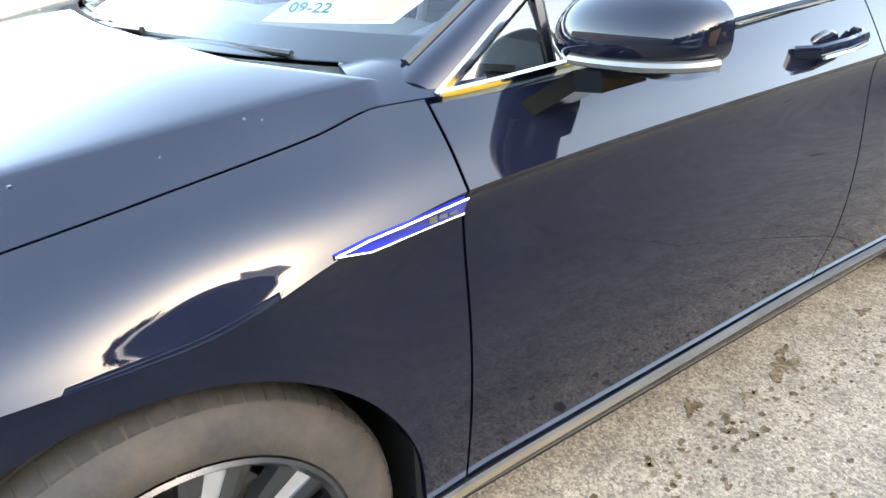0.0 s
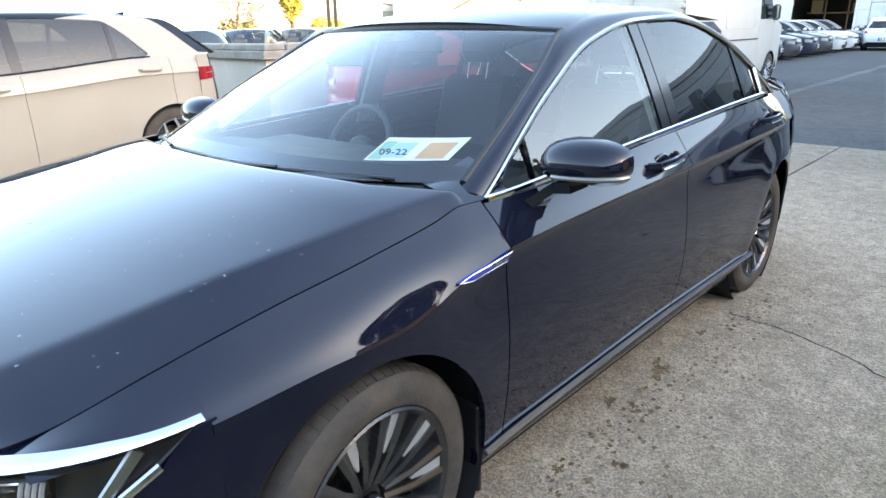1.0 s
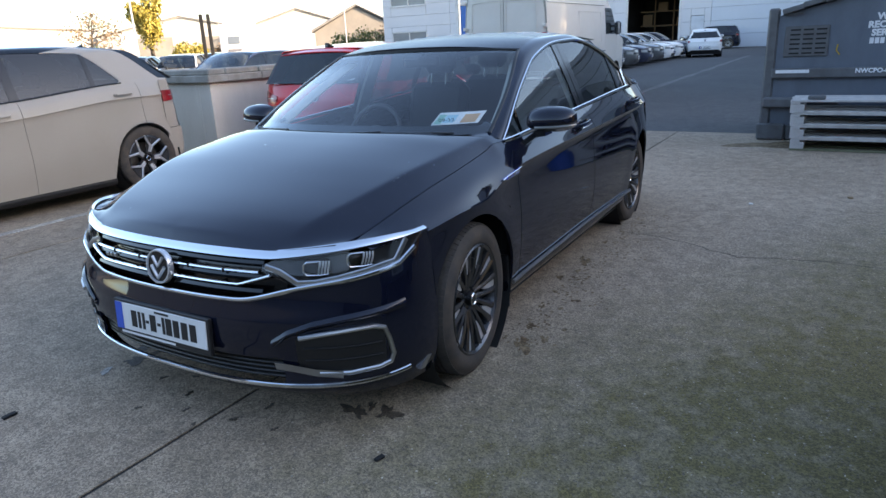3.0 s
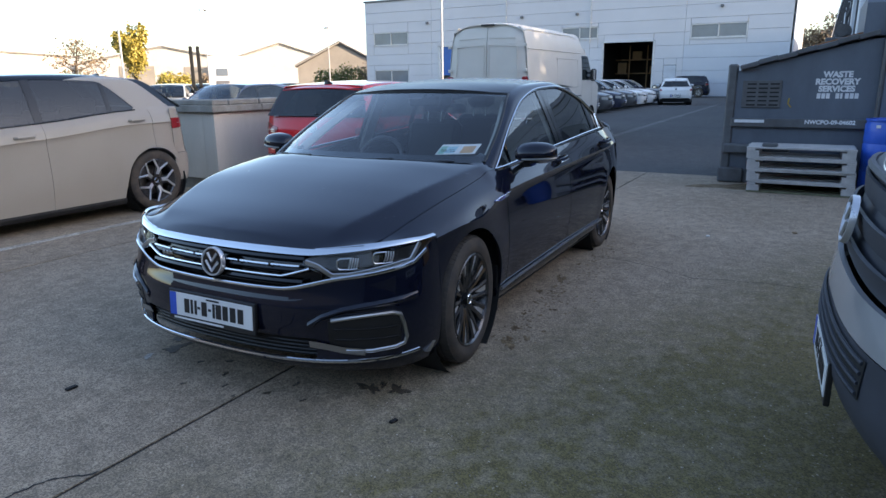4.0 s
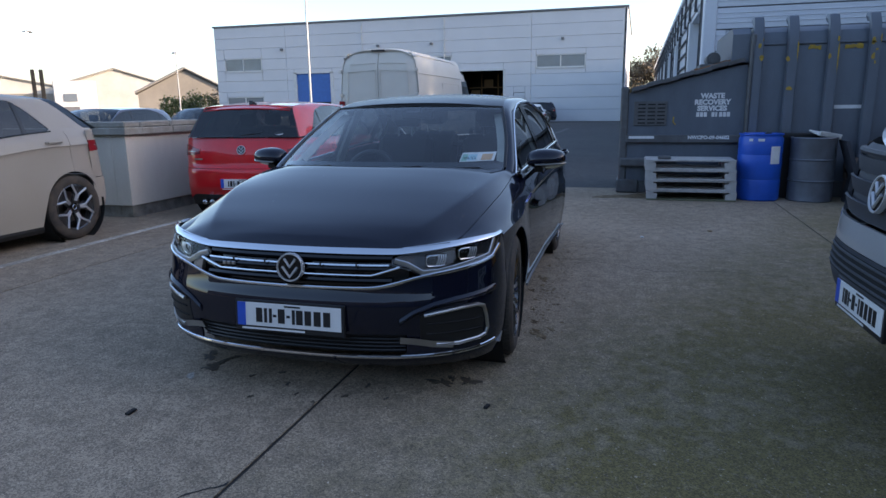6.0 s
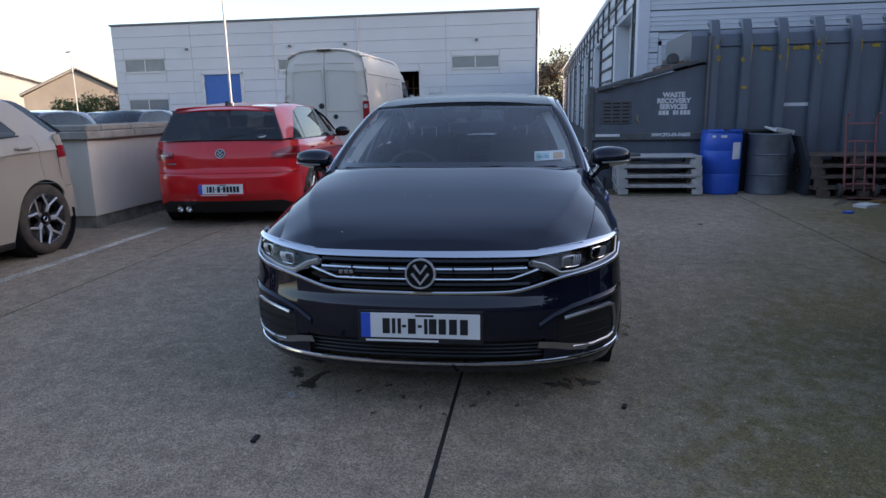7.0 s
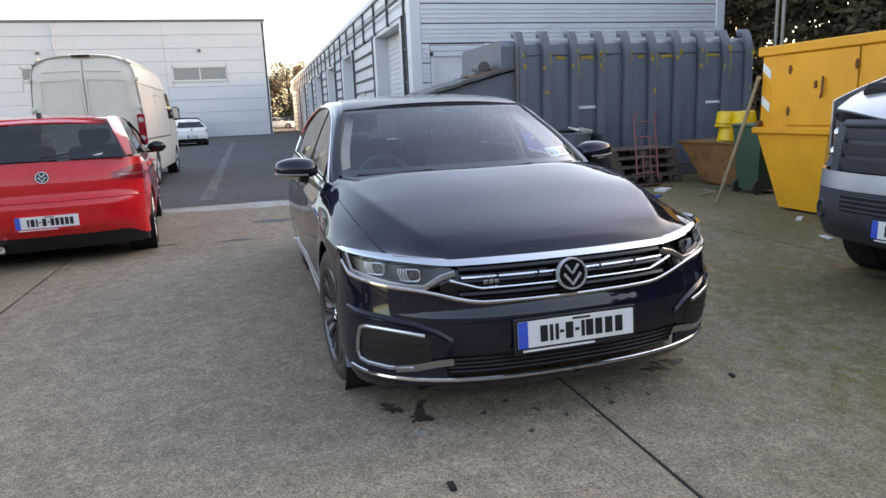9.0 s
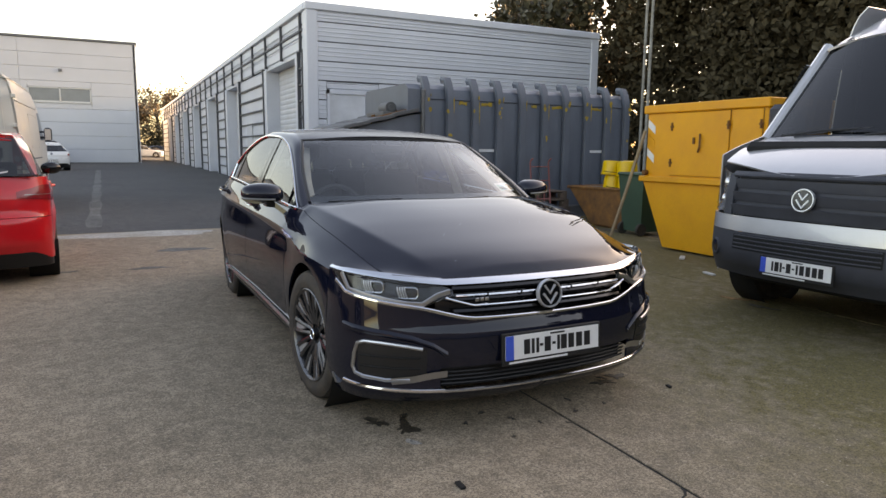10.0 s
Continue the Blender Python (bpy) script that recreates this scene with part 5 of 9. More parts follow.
sheet("bonnet_ledge", slam_at, 24, 48, BLACK_PAINT, saloon, out=(0, 0, 0))
sheet("bonnet", bonnet_at, 90, 110, BLACK_PAINT, saloon, skirt=0.012, out=(0, 0, 0), smooth=35)
for sy in (-1, 1):
    BK.panel("wing", -0.345, 0.462, 0.004, sy, BLACK_PAINT, saloon, 110, 40)
    BK.panel("wing_front", -0.60, -0.3452, 0.006, sy, BLACK_PAINT, saloon, 16, 12, v_end=0.93, skirt=0.0)
    sheet("pillar_foot", lambda u, v: (0.372 + 0.20 * u + 0.035 * v, sy * ((1 - v) * (BK.edge_y(0.37 + 0.20 * u) - 0.001) + v * (RAIL_Y(0.50 + 0.1 * u) - 0.085)), (1 - v) * (BK.edge_z(0.37 + 0.20 * u) + 0.001) + v * (0.984 + 0.040 * u) + 0.010 * math.sin(math.pi * v)), 14, 8, BLACK_PAINT, saloon, skirt=0.02, out=(0.5, 0, 0))
    door = BK.panel("front_door", 0.467, 1.555, 0.06, sy, BLACK_PAINT, saloon, 50, 40)
    rdoor = BK.panel("rear_door", 1.560, 2.62, 0.06, sy, BLACK_PAINT, saloon, 50, 40)
    BK.panel("quarter_panel", 2.625, 3.55, 0.0, sy, BLACK_PAINT, saloon, 50, 36)
    for d, x in ((door, 1.36), (rdoor, 2.40)):
        y, z = BK.flank(x, 0.62)
        hd = Solid().tube([(x - 0.105, sy * (y + 0.0), z - 0.004), (x - 0.085, sy * (y + 0.034), z), (x, sy * (y + 0.042), z + 0.004), (x + 0.085, sy * (y + 0.034), z + 0.008), (x + 0.105, sy * y, z + 0.008)], 0.0135, 8, flat=0.65)
        h = part("handle", hd, BLACK_PAINT, d)
        part("handle_trim", Solid().tube([(x - 0.08, sy * (y + 0.045), z - 0.010), (x, sy * (y + 0.052), z - 0.006), (x + 0.08, sy * (y + 0.045), z - 0.002)], 0.004, 6), CHROME, d)
        cup = Solid().ball((x + 0.01, sy * (y - 0.006), z), 0.05, 0.011, 0.026)
        part("handle_cup", cup, BLACK_PAINT, d)
    # sill, with its bright strip
    sill = sheet("sill", lambda u, v: (0.375 + 2.03 * u, sy * (0.868 + 0.012 * math.sin(math.pi * v) - 0.07 * (1 - v) * (1 - v)), 0.165 + 0.125 * v), 20, 8, BLACK_PAINT, saloon, skirt=0.02, out=(1.4, 0, 0.3))
    part("sill_strip", Solid().tube([(x, sy * (BK.flank(x, 2.0)[0] + 0.010), 0.292 + 0.012 * (x - 0.375)) for x in np.linspace(0.375, 2.40, 21)], 0.010, 6, flat=0.8), SATIN, sill, "satin silver strip along the sill")
    # wedge badge on the wing
    def on_wing(x, z, off):
        lo, hi = 0.0, 2.0
        for _ in range(24):
            md = 0.5 * (lo + hi)
            lo, hi = (md, hi) if BK.flank(x, md)[1] > z else (lo, md)
        return (x, sy * (BK.flank(x, lo)[0] + off), z)
    tip, tops, lows = (0.262, 0.812), [(0.31, 0.8215), (0.36, 0.828), (0.41, 0.8335), (0.459, 0.838)], [(0.459, 0.812), (0.40, 0.8085), (0.35, 0.806), (0.31, 0.8055)]
    ring = [on_wing(*q, 0.009) for q in [tip] + tops + lows]
    bd = Solid().add(ring + [(p[0], p[1] - sy * 0.012, p[2]) for p in ring], [tuple(range(9)), tuple(range(17, 8, -1))] + [(k, (k + 1) % 9, 9 + (k + 1) % 9, 9 + k) for k in range(9)])
    badge = part("wing_badge", bd, BLUE_BADGE, saloon, "bright blue wedge badge edged with chrome", smooth=0)
    part("badge_edge", Solid().tube([on_wing(*q, 0.010) for q in [tip] + tops], 0.0018, 6), CHROME, badge)
    part("badge_edge", Solid().tube([on_wing(*q, 0.010) for q in [tip] + lows[::-1]], 0.0012, 6), CHROME, badge)
    for k in range(3):
        q = on_wing(0.398 + 0.017 * k, 0.8215 + 0.0015 * k, 0.0095)
        part("badge_bar", Solid().box(q[0], q[0] + 0.012, q[1] - 0.002, q[1] + 0.002, q[2] - 0.005, q[2] + 0.006), SATIN, badge, smooth=0)
    # wheel house
    for ax in (0.0, 2.74):
        keep = Solid().lathe([(0.388, 0.0), (0.388, 0.265)], 28, Matrix.Translation((ax, sy * (0.62 if ax < 1 else 0.57), 0.335)) @ pose(0, 0, 0, -90 * sy, 0, 0), arc=math.pi * 1.1, start=math.pi * (0.95 if sy < 0 else -0.05))
        part("wheel_liner", keep, DARK, saloon)
    lathe_wheel(saloon, (0.0, sy * 0.788, 0.335), sy, 0.335, 0.228, 0.243, 10, "multi", steer=4.5)
    lathe_wheel(saloon, (2.74, sy * 0.738, 0.335), sy, 0.335, 0.228, 0.243, 10, "multi")
    part("mud_flap", Solid().box(0.375, 0.395, min(sy * 0.66, sy * 0.875), max(sy * 0.66, sy * 0.875), 0.15, 0.42, 0.006), PLASTIC, saloon)
part("underbody", Solid().box(-0.62, 3.6, -0.60, 0.60, 0.17, 0.62, 0.03).box(0.42, 2.36, -0.84, 0.84, 0.17, 0.80, 0.02).box(3.2, 3.6, -0.55, 0.55, 0.24, 0.85, 0.03), DARK, saloon)
part("engine_cover", Solid().box(-0.66, 0.55, -0.60, 0.60, 0.5, 0.70, 0.03), DARK, saloon)

# upper body
def fwd(x):
    """How far the windscreen and its pillars stand ahead of the rail."""
    q = min(1, max(0, (x - 1.2) / 0.6))
    return 0.06 * (1 - q * q * (3 - 2 * q))


def cabin(x, z):
    d = z - BELT(x)
    return BK.edge_y(x) - 0.008 - 0.40 * d - 0.16 * d * d


def rail_strip(u, v, sy):
    x = 0.487 + (2.76 - 0.487) * u
    a = np.array((x, cabin(x, DLO(x)), DLO(x)))
    xb = 0.50 + (3.05 - 0.50) * u
    b = np.array((xb, RAIL_Y(xb), RAIL_Z(xb)))
    b[0] -= fwd(xb)
    p = a + (b - a) * v
    n = np.array((0, 0.6, 0.8))
    p = p + n * 0.012 * math.sin(math.pi * v)
    return (p[0], sy * p[1], p[2])


for sy in (-1, 1):
    sheet("roof_rail", lambda u, v: rail_strip(u, v, sy), 70, 8, BLACK_PAINT, saloon, skirt=0.01, out=(1.6, 0, 0.9))
    outline = [(x, sy * (cabin(x, DLO(x)) + 0.004), DLO(x) - 0.002) for x in np.concatenate([np.linspace(0.487, 1.2, 26), np.linspace(1.24, 2.76, 44)])]
    part("window_trim", Solid().tube(outline, 0.0105, 8, flat=0.7), CHROME, saloon, "chrome strip round the side windows")
    part("belt_trim", Solid().tube([(x, sy * (BK.edge_y(x) + 0.0), BELT(x) + 0.004) for x in np.linspace(0.487, 2.51, 40)], 0.0115, 8, flat=0.6), CHROME, saloon, "chrome strip along the window sills")

    def pane(name, x0, x1, material, lean=0.0):
        def f(u, v):
            x = x0 + (x1 - x0) * u + lean * v * (1 if x0 > 1.2 else 0)
            z0, z1 = BELT(x) + 0.008, max(DLO(x) - 0.006, BELT(x) + 0.009)
            z = z0 + (z1 - z0) * v
            return (x, sy * (cabin(x, z) - 0.006), z)
        return sheet(name, f, 26, 10, material, saloon, out=(1.6, 0, 0.9))
    pane("front_side_window", 0.50, 1.49, SIDE_GLASS)
    pane("rear_side_window", 1.63, 2.28, TINTED)
    pane("quarter_window", 2.31, 2.49, TINTED)

    def pillar(name, x0, x1, mm, lean=0.0):
        def f(u, v):
            x = x0 + (x1 - x0) * u
            z = BELT(x) + (DLO(x) - BELT(x)) * v
            return (x, sy * (cabin(x, z) - 0.001), z)
        return sheet(name, f, 4, 8, mm, saloon, skirt=0.02, out=(1.6, 0, 0.9))
    pillar("door_pillar", 1.49, 1.555, GLOSS_BLACK)
    pillar("door_pillar", 1.562, 1.63, GLOSS_BLACK)
    pillar("window_divider", 2.28, 2.31, GLOSS_BLACK)
    pillar("quarter_trim", 2.515, 2.755, GLOSS_BLACK)
    part("window_trim", Solid().tube([(2.508, sy * (cabin(2.508, BELT(2.508) + 0.005 + (DLO(2.508) - BELT(2.508)) * q) + 0.003), BELT(2.508) + 0.005 + (DLO(2.508) - BELT(2.508)) * q) for q in (0, 0.33, 0.66, 1)], 0.011, 8, flat=0.7), CHROME, saloon, "upright chrome strip behind the rear window")
    part("divider_bar", Solid().tube([(0.70, sy * (cabin(0.70, 0.97) - 0.004), BELT(0.70)), (0.695, sy * (cabin(0.70, 1.07) - 0.004), 1.078)], 0.010, 6), GLOSS_BLACK, saloon)
roof = sheet("roof", lambda u, v: (1.20 - fwd(1.2 + 1.35 * u) + (1.12 - 1.20) * (1 - (2 * v - 1) ** 2) + (2.55 - 1.20 + 0.06 * (1 - (2 * v - 1) ** 2)) * u, (2 * v - 1) * RAIL_Y(1.2 + 1.35 * u),
             RAIL_Z(1.2 + 1.35 * u) + (ROOF_Z(1.2 + 1.35 * u) - RAIL_Z(1.2 + 1.35 * u)) * (1 - abs(2 * v - 1) ** 2.4)), 36, 24, ROOF_PAINT, saloon, skirt=0.01, out=(1.9, 0, 0.5))


def screen_at(u, v, inset=0.0):
    s = 2 * v - 1
    xs = 0.535 + (1.20 - 0.535) * u
    c = 1 - abs(s) ** (3 - u)
    xc, zc = 0.265 + (1.12 - 0.265) * u, 0.998 + (1.368 - 0.998) * u + 0.02 * math.sin(math.pi * u)
    x, z = xs + (xc - xs) * c, RAIL_Z(xs) + (zc - RAIL_Z(xs)) * c
    return (x - fwd(xs) + inset, s * (RAIL_Y(xs) - 0.006), z - inset * 0.6)


sheet("windscreen", lambda u, v: screen_at(u, v), 24, 30, CLEAR, saloon, out=(2.2, 0, 0.3))
sheet("screen_border", lambda u, v: screen_at(0.085 * u, v, 0.004), 4, 30, GLOSS_BLACK, saloon, "black printed border along the windscreen", out=(2.2, 0, 0.3))
sheet("screen_border", lambda u, v: screen_at(0.955 + 0.045 * u, v, 0.004), 4, 30, GLOSS_BLACK, saloon, out=(2.2, 0, 0.3))
sheet("sensor_housing", lambda u, v: screen_at(0.86 + 0.10 * u, 0.46 + 0.08 * v, 0.005 + 0.02 * math.sin(math.pi * u)), 6, 6, PLASTIC, saloon, "black sensor housing behind the mirror", out=(2.2, 0, 0.3))
edge = [screen_at(u, 0.0, 0.004) for u in np.linspace(0, 1, 15)] + [screen_at(1, v, 0.004) for v in np.linspace(0.05, 0.95, 19)] + [screen_at(u, 1.0, 0.004) for u in np.linspace(1, 0, 15)]
part("screen_seal", Solid().tube(edge, 0.012, 6), PLASTIC, saloon)
sheet("rear_window", lambda u, v: (2.556 - 0.02 * (1 - (2 * v - 1) ** 2) + 0.535 * u, (2 * v - 1) * (RAIL_Y(2.55 + 0.52 * u) - 0.004), RAIL_Z(2.55 + 0.52 * u) + (ROOF_Z(2.55 + 0.535 * u) - RAIL_Z(2.55 + 0.52 * u)) * (1 - abs(2 * v - 1) ** 2.4)), 14, 20, TINTED, saloon, out=(2.0, 0, 0.5))
sheet("boot_lid", lambda u, v: BK.deck(3.06 + 0.80 * u - 0.07 * abs(2 * v - 1) ** 2.5 * u, (2 * v - 1) * 0.99), 16, 24, BLACK_PAINT, saloon, skirt=0.012, out=(3, 0, 0))
for sy in (-1, 1):
    sheet("rear_shoulder", lambda u, v: (2.74 + 0.33 * u, sy * ((1 - v) * BK.edge_y(2.74 + 0.33 * u) + v * (RAIL_Y(2.74 + 0.33 * u) + 0.005)), (1 - v) * BK.edge_z(2.74 + 0.33 * u) + v * (RAIL_Z(2.74 + 0.33 * u) - 0.006)), 8, 6, BLACK_PAINT, saloon, out=(3, 0, 0.5))
TAIL_OUT = pch((0.2, -0.10), (0.35, 0.0), (0.6, 0.01), (0.8, 0.0), (0.95, -0.02), (1.05, -0.04))
TAIL_Y = pch((0.24, 0.70), (0.45, 0.738), (0.70, 0.738), (0.86, 0.713), (0.93, 0.686), (0.985, 0.641))


def tail(s, z):
    th = s * math.pi / 2
    return (3.54 + (0.34 + TAIL_OUT(z)) * math.cos(th) ** 0.9, math.copysign(TAIL_Y(z) * math.sin(abs(th)) ** 0.9, s), z)


sheet("rear_bumper", lambda u, v: tail(2 * u - 1, 0.24 + (0.75 + 0.06 * (1 - (2 * u - 1) ** 2)) * v), 40, 14, BLACK_PAINT, saloon, skirt=0.01, out=(3, 0, 0.6))
for sy in (-1, 1):
    sheet("tail_lamp", lambda u, v: [a + b for a, b in zip(tail(sy * (0.55 + 0.42 * u), 0.80 + 0.12 * v), (0.004, sy * 0.004, 0))], 10, 5, LAMP_RED, saloon, out=(3, 0, 0.6))
# cowl, wipers
sheet("cowl_panel", lambda u, v: (lambda q, b: (b[0] - 0.04 + (q[0] + 0.02 - b[0] + 0.04) * u, q[1], b[2] - 0.022 + (q[2] - 0.012 - b[2] + 0.022) * u))(screen_at(0.0, 0.03 + 0.94 * v), bonnet_at(1.0, 0.5 + 0.5 * (2 * v - 1) * 0.70)), 8, 24, PLASTIC, saloon, out=(0.5, 0, 0))
for y0, y1, piv in ((-0.10, 0.66, 0.60), (-0.62, 0.02, -0.05)):
    w = new("wiper")
    w.parent = saloon
    base = Vector(screen_at(0.0, 0.5 + piv / (2 * RAIL_Y(0.56)))) + Vector((-0.012, 0, 0.0))
    tip = [Vector(screen_at(0.004 + 0.02 * k, 0.5 + y / (2 * RAIL_Y(0.56)))) + Vector((-0.006, 0, 0.004)) for k, y in ((0, y1), (0.4, (y0 + y1) / 2), (0.2, y0))]
    part("wiper_arm", Solid().tube([base, base + Vector((-0.004, -0.04, 0.006)), tip[1] + Vector((-0.004, 0, 0.006))], 0.006, 6), PLASTIC, w)
    part("wiper_blade", Solid().tube(tip, 0.005, 6), PLASTIC, w)
# door mirrors
for sy in (-1, 1):
    mr = new("door_mirror")
    mr.parent = saloon
    hs = Solid()
    def shell(u, v):
        th, ph = math.pi * (u - 0.5), math.pi * v
        y = 0.842 + 0.241 * (0.5 + 0.5 * math.sin(th))
        r = math.cos(th) ** 0.55
        x = 0.735 - 0.122 * r * math.sin(ph) ** 0.8 * (1.0 - 0.30 * u)
        h = math.cos(ph)
        z = 1.012 + 0.014 * u - (0.050 * (1.1 - 0.45 * u) if h > 0 else 0.074 * (1.05 - 0.22 * u)) * r * h
        return (x, sy * y, z)
    sheet("mirror_housing", shell, 22, 18, BLACK_PAINT, mr, out=(0.74, sy * 0.98, 1.02), smooth=50)
    sheet("mirror_glass", lambda u, v: (0.732, sy * (0.875 + 0.198 * u), 1.024 + (v - 0.5) * 0.12 * math.sin(math.pi * (0.12 + 0.76 * u)) ** 0.5), 10, 6, CHROME, mr, thick=0.006, out=(0.5, sy * 0.98, 1.02))
    part("mirror_indicator", Solid().tube([(0.742 - 0.118 * (1 - 0.30 * q) * math.cos(math.pi * (q - 0.5)) ** 0.55, sy * (0.842 + 0.241 * (0.5 + 0.5 * math.sin(math.pi * (q - 0.5)))), 0.987 + 0.016 * q) for q in np.linspace(0.34, 0.95, 16)], 0.0075, 8), INDICATOR, mr, "smoked indicator strip")
    am = Solid()
    prof = [(0.60, 0.845, 0.925), (0.70, 0.845, 0.935), (0.74, 0.90, 0.978), (0.655, 0.90, 0.975), (0.745, 0.95, 0.985), (0.655, 0.95, 0.982)]
    a = [(x, sy * y, z) for x, y, z in prof]
    b = [(x, sy * (y + 0.004), z - 0.03) for x, y, z in prof]
    am.add(a + b, [(0, 1, 2, 3), (3, 2, 4, 5), (6, 9, 8, 7), (9, 11, 10, 8), (0, 3, 9, 6), (3, 5, 11, 9), (1, 7, 8, 2), (2, 8, 10, 4), (5, 4, 10, 11), (0, 6, 7, 1)])
    part("mirror_arm", am, GLOSS_BLACK, mr)
# cabin
inside = new("interior")
inside.parent = saloon
part("dashboard", Solid().box(0.58, 1.0, -0.70, 0.70, 0.70, 0.925, 0.05).box(0.55, 0.72, -0.66, 0.66, 0.86, 0.935, 0.02), DASH, inside)
sheet("dash_top", lambda u, v: (lambda q: (q[0] + 0.015 + (0.74 - q[0]) * u, q[1] * 0.97, q[2] - 0.014 + (0.945 - q[2]) * u))(screen_at(0.03, 0.04 + 0.92 * v)), 8, 14, DASH, inside, thick=0.012, out=(0.8, 0, 0.3))
part("cabin_floor", Solid().box(0.6, 3.0, -0.80, 0.80, 0.30, 0.36, 0.01), DARK, inside)
part("parcel_shelf", Solid().box(2.75, 3.3, -0.62, 0.62, 0.98, 1.02, 0.01), DARK, inside)
sheet("headlining", lambda u, v: (1.27 + 1.4 * u, (2 * v - 1) * 0.55, 1.375 + 0.035 * math.sin(math.pi * u)), 8, 8, CREAM, inside, out=(1.9, 0, 3))
for y in (-0.37, 0.37):
    for x, back in ((1.28, 0), (2.15, 0)):
        st = Solid().box(x, x + 0.52, y - 0.25, y + 0.25, 0.42, 0.62, 0.05)
        st.box(-0.06, 0.08, -0.24, 0.24, 0.0, 0.60, 0.05, Matrix.Translation((x + 0.52, y, 0.55)) @ pose(0, 0, 0, 0, 16, 0))
        st.box(-0.04, 0.07, -0.13, 0.13, 0.66, 0.84, 0.045, Matrix.Translation((x + 0.52, y, 0.55)) @ pose(0, 0, 0, 0, 12, 0))
        part("seat", st, SEAT, inside)
        for k in (-0.06, 0.06):
            rod = Solid().cyl(Matrix.Translation((x + 0.52, y, 0.55)) @ pose(0, 0, 0, 0, 13, 0) @ Vector((0.0, k, 0.56)), Matrix.Translation((x + 0.52, y, 0.55)) @ pose(0, 0, 0, 0, 13, 0) @ Vector((0.0, k, 0.69)), 0.006, 8)
            part("headrest_rod", rod, CHROME, inside)
for sy in (-1, 1):
    sheet("pillar_trim", lambda u, v: (lambda q: (q[0] + 0.05 + 0.03 * v, q[1] - sy * (0.012 + 0.055 * v), q[2] - 0.045 - 0.01 * v))(screen_at(0.12 + 0.86 * u, 0.5 + 0.5 * sy)), 10, 3, CREAM, inside, thick=0.012, out=(0.6, 0, 1.6))
    sheet("door_post_trim", lambda u, v: (1.50 + 0.12 * u, sy * (cabin(1.56, 0.9 + 0.46 * v) - 0.05), 0.9 + 0.44 * v), 3, 6, CREAM, inside, thick=0.02, out=(1.56, sy * 2, 1.1))
    sheet("rear_pillar_trim", lambda u, v: (2.42 + 0.30 * u, sy * (cabin(2.3, 1.06 + 0.16 * v) - 0.09), 1.06 + 0.20 * v - 0.1 * u), 4, 4, CREAM, inside, thick=0.02, out=(2.5, sy * 2, 1.1))
m = Matrix.Translation((1.10, 0.37, 0.87)) @ pose(0, 0, 0, 0, -65, 0)
ring = [m @ Vector((0.185 * math.cos(a), 0.185 * math.sin(a), 0)) for a in np.linspace(0, 2 * math.pi, 33)[:-1]]
part("steering_wheel", Solid().tube(ring, 0.016, 8, closed=True).ball(m @ Vector((0, 0, -0.02)), 0.05, 0.07, 0.06).tube([m @ Vector((0, -0.18, 0)), m @ Vector((0, 0.18, 0))], 0.018, 8), SEAT, inside)
part("rear_view_mirror", Solid().box(1.10, 1.13, -0.12, 0.12, 1.27, 1.335, 0.012).box(1.05, 1.16, -0.05, 0.05, 1.325, 1.372, 0.02), PLASTIC, inside)

# paper permit behind the windscreen
GREEN_INK = mat("green_printed_paper", (0.30, 0.60, 0.48), 0.6, bump=0)
CYAN_INK = mat("pale_blue_printed_paper", (0.42, 0.70, 0.80), 0.6, bump=0)
ORANGE_INK = mat("orange_printed_paper", (0.72, 0.42, 0.22), 0.6, bump=0)
permit = new("permit_sticker")
permit.parent = saloon
permit["label"] = "paper permit with green and orange print"


def on_screen(y, z, inset):
    """The point behind the windscreen at width y and height z."""
    lo, hi = 0.0, 1.0
    for _ in range(24):
        mid_ = 0.5 * (lo + hi)
        half = RAIL_Y(0.535 + 0.665 * mid_) - 0.006
        p = screen_at(mid_, 0.5 + 0.5 * y / half, inset)
        lo, hi = (mid_, hi) if p[2] < z else (lo, mid_)
    return p


def permit_piece(name, y0, y1, z0, z1, mm, inset):
    sheet(name, lambda u, v: on_screen(y0 + (y1 - y0) * u, z0 + (z1 - z0) * v, inset), 6, 3, mm, permit, out=(2.2, 0, 0.3))


permit_piece("paper", -0.672, -0.488, 1.030, 1.078, PAPER_WHITE, 0.006)
permit_piece("green_band", -0.525, -0.495, 1.034, 1.070, GREEN_INK, 0.0045)
permit_piece("blue_band", -0.575, -0.527, 1.037, 1.068, CYAN_INK, 0.0045)
permit_piece("orange_disc", -0.658, -0.60, 1.035, 1.068, ORANGE_INK, 0.0045)
a, b, c = Vector(on_screen(-0.50, 1.048, 0.003)), Vector(on_screen(-0.58, 1.048, 0.003)), Vector(on_screen(-0.54, 1.066, 0.003))
ax = (b - a).normalized()
az = ax.cross(c - a).normalized()
ay = az.cross(ax)
o_ = (a + b) / 2
words("date_print", "09-22", 0.034, INK, permit, Matrix(((ax.x, ay.x, az.x, o_.x), (ax.y, ay.y, az.y, o_.y), (ax.z, ay.z, az.z, o_.z), (0, 0, 0, 1))), 0.0004)

# rain drops standing on roof and bonnet
rng = random.Random(77)
drops = Solid()


def drop(p, r):
    drops.lathe([(r, -0.001), (r * 0.85, r * 0.28), (r * 0.45, r * 0.46), (0.0002, r * 0.5)], 8, Matrix.Translation(p), caps=False)


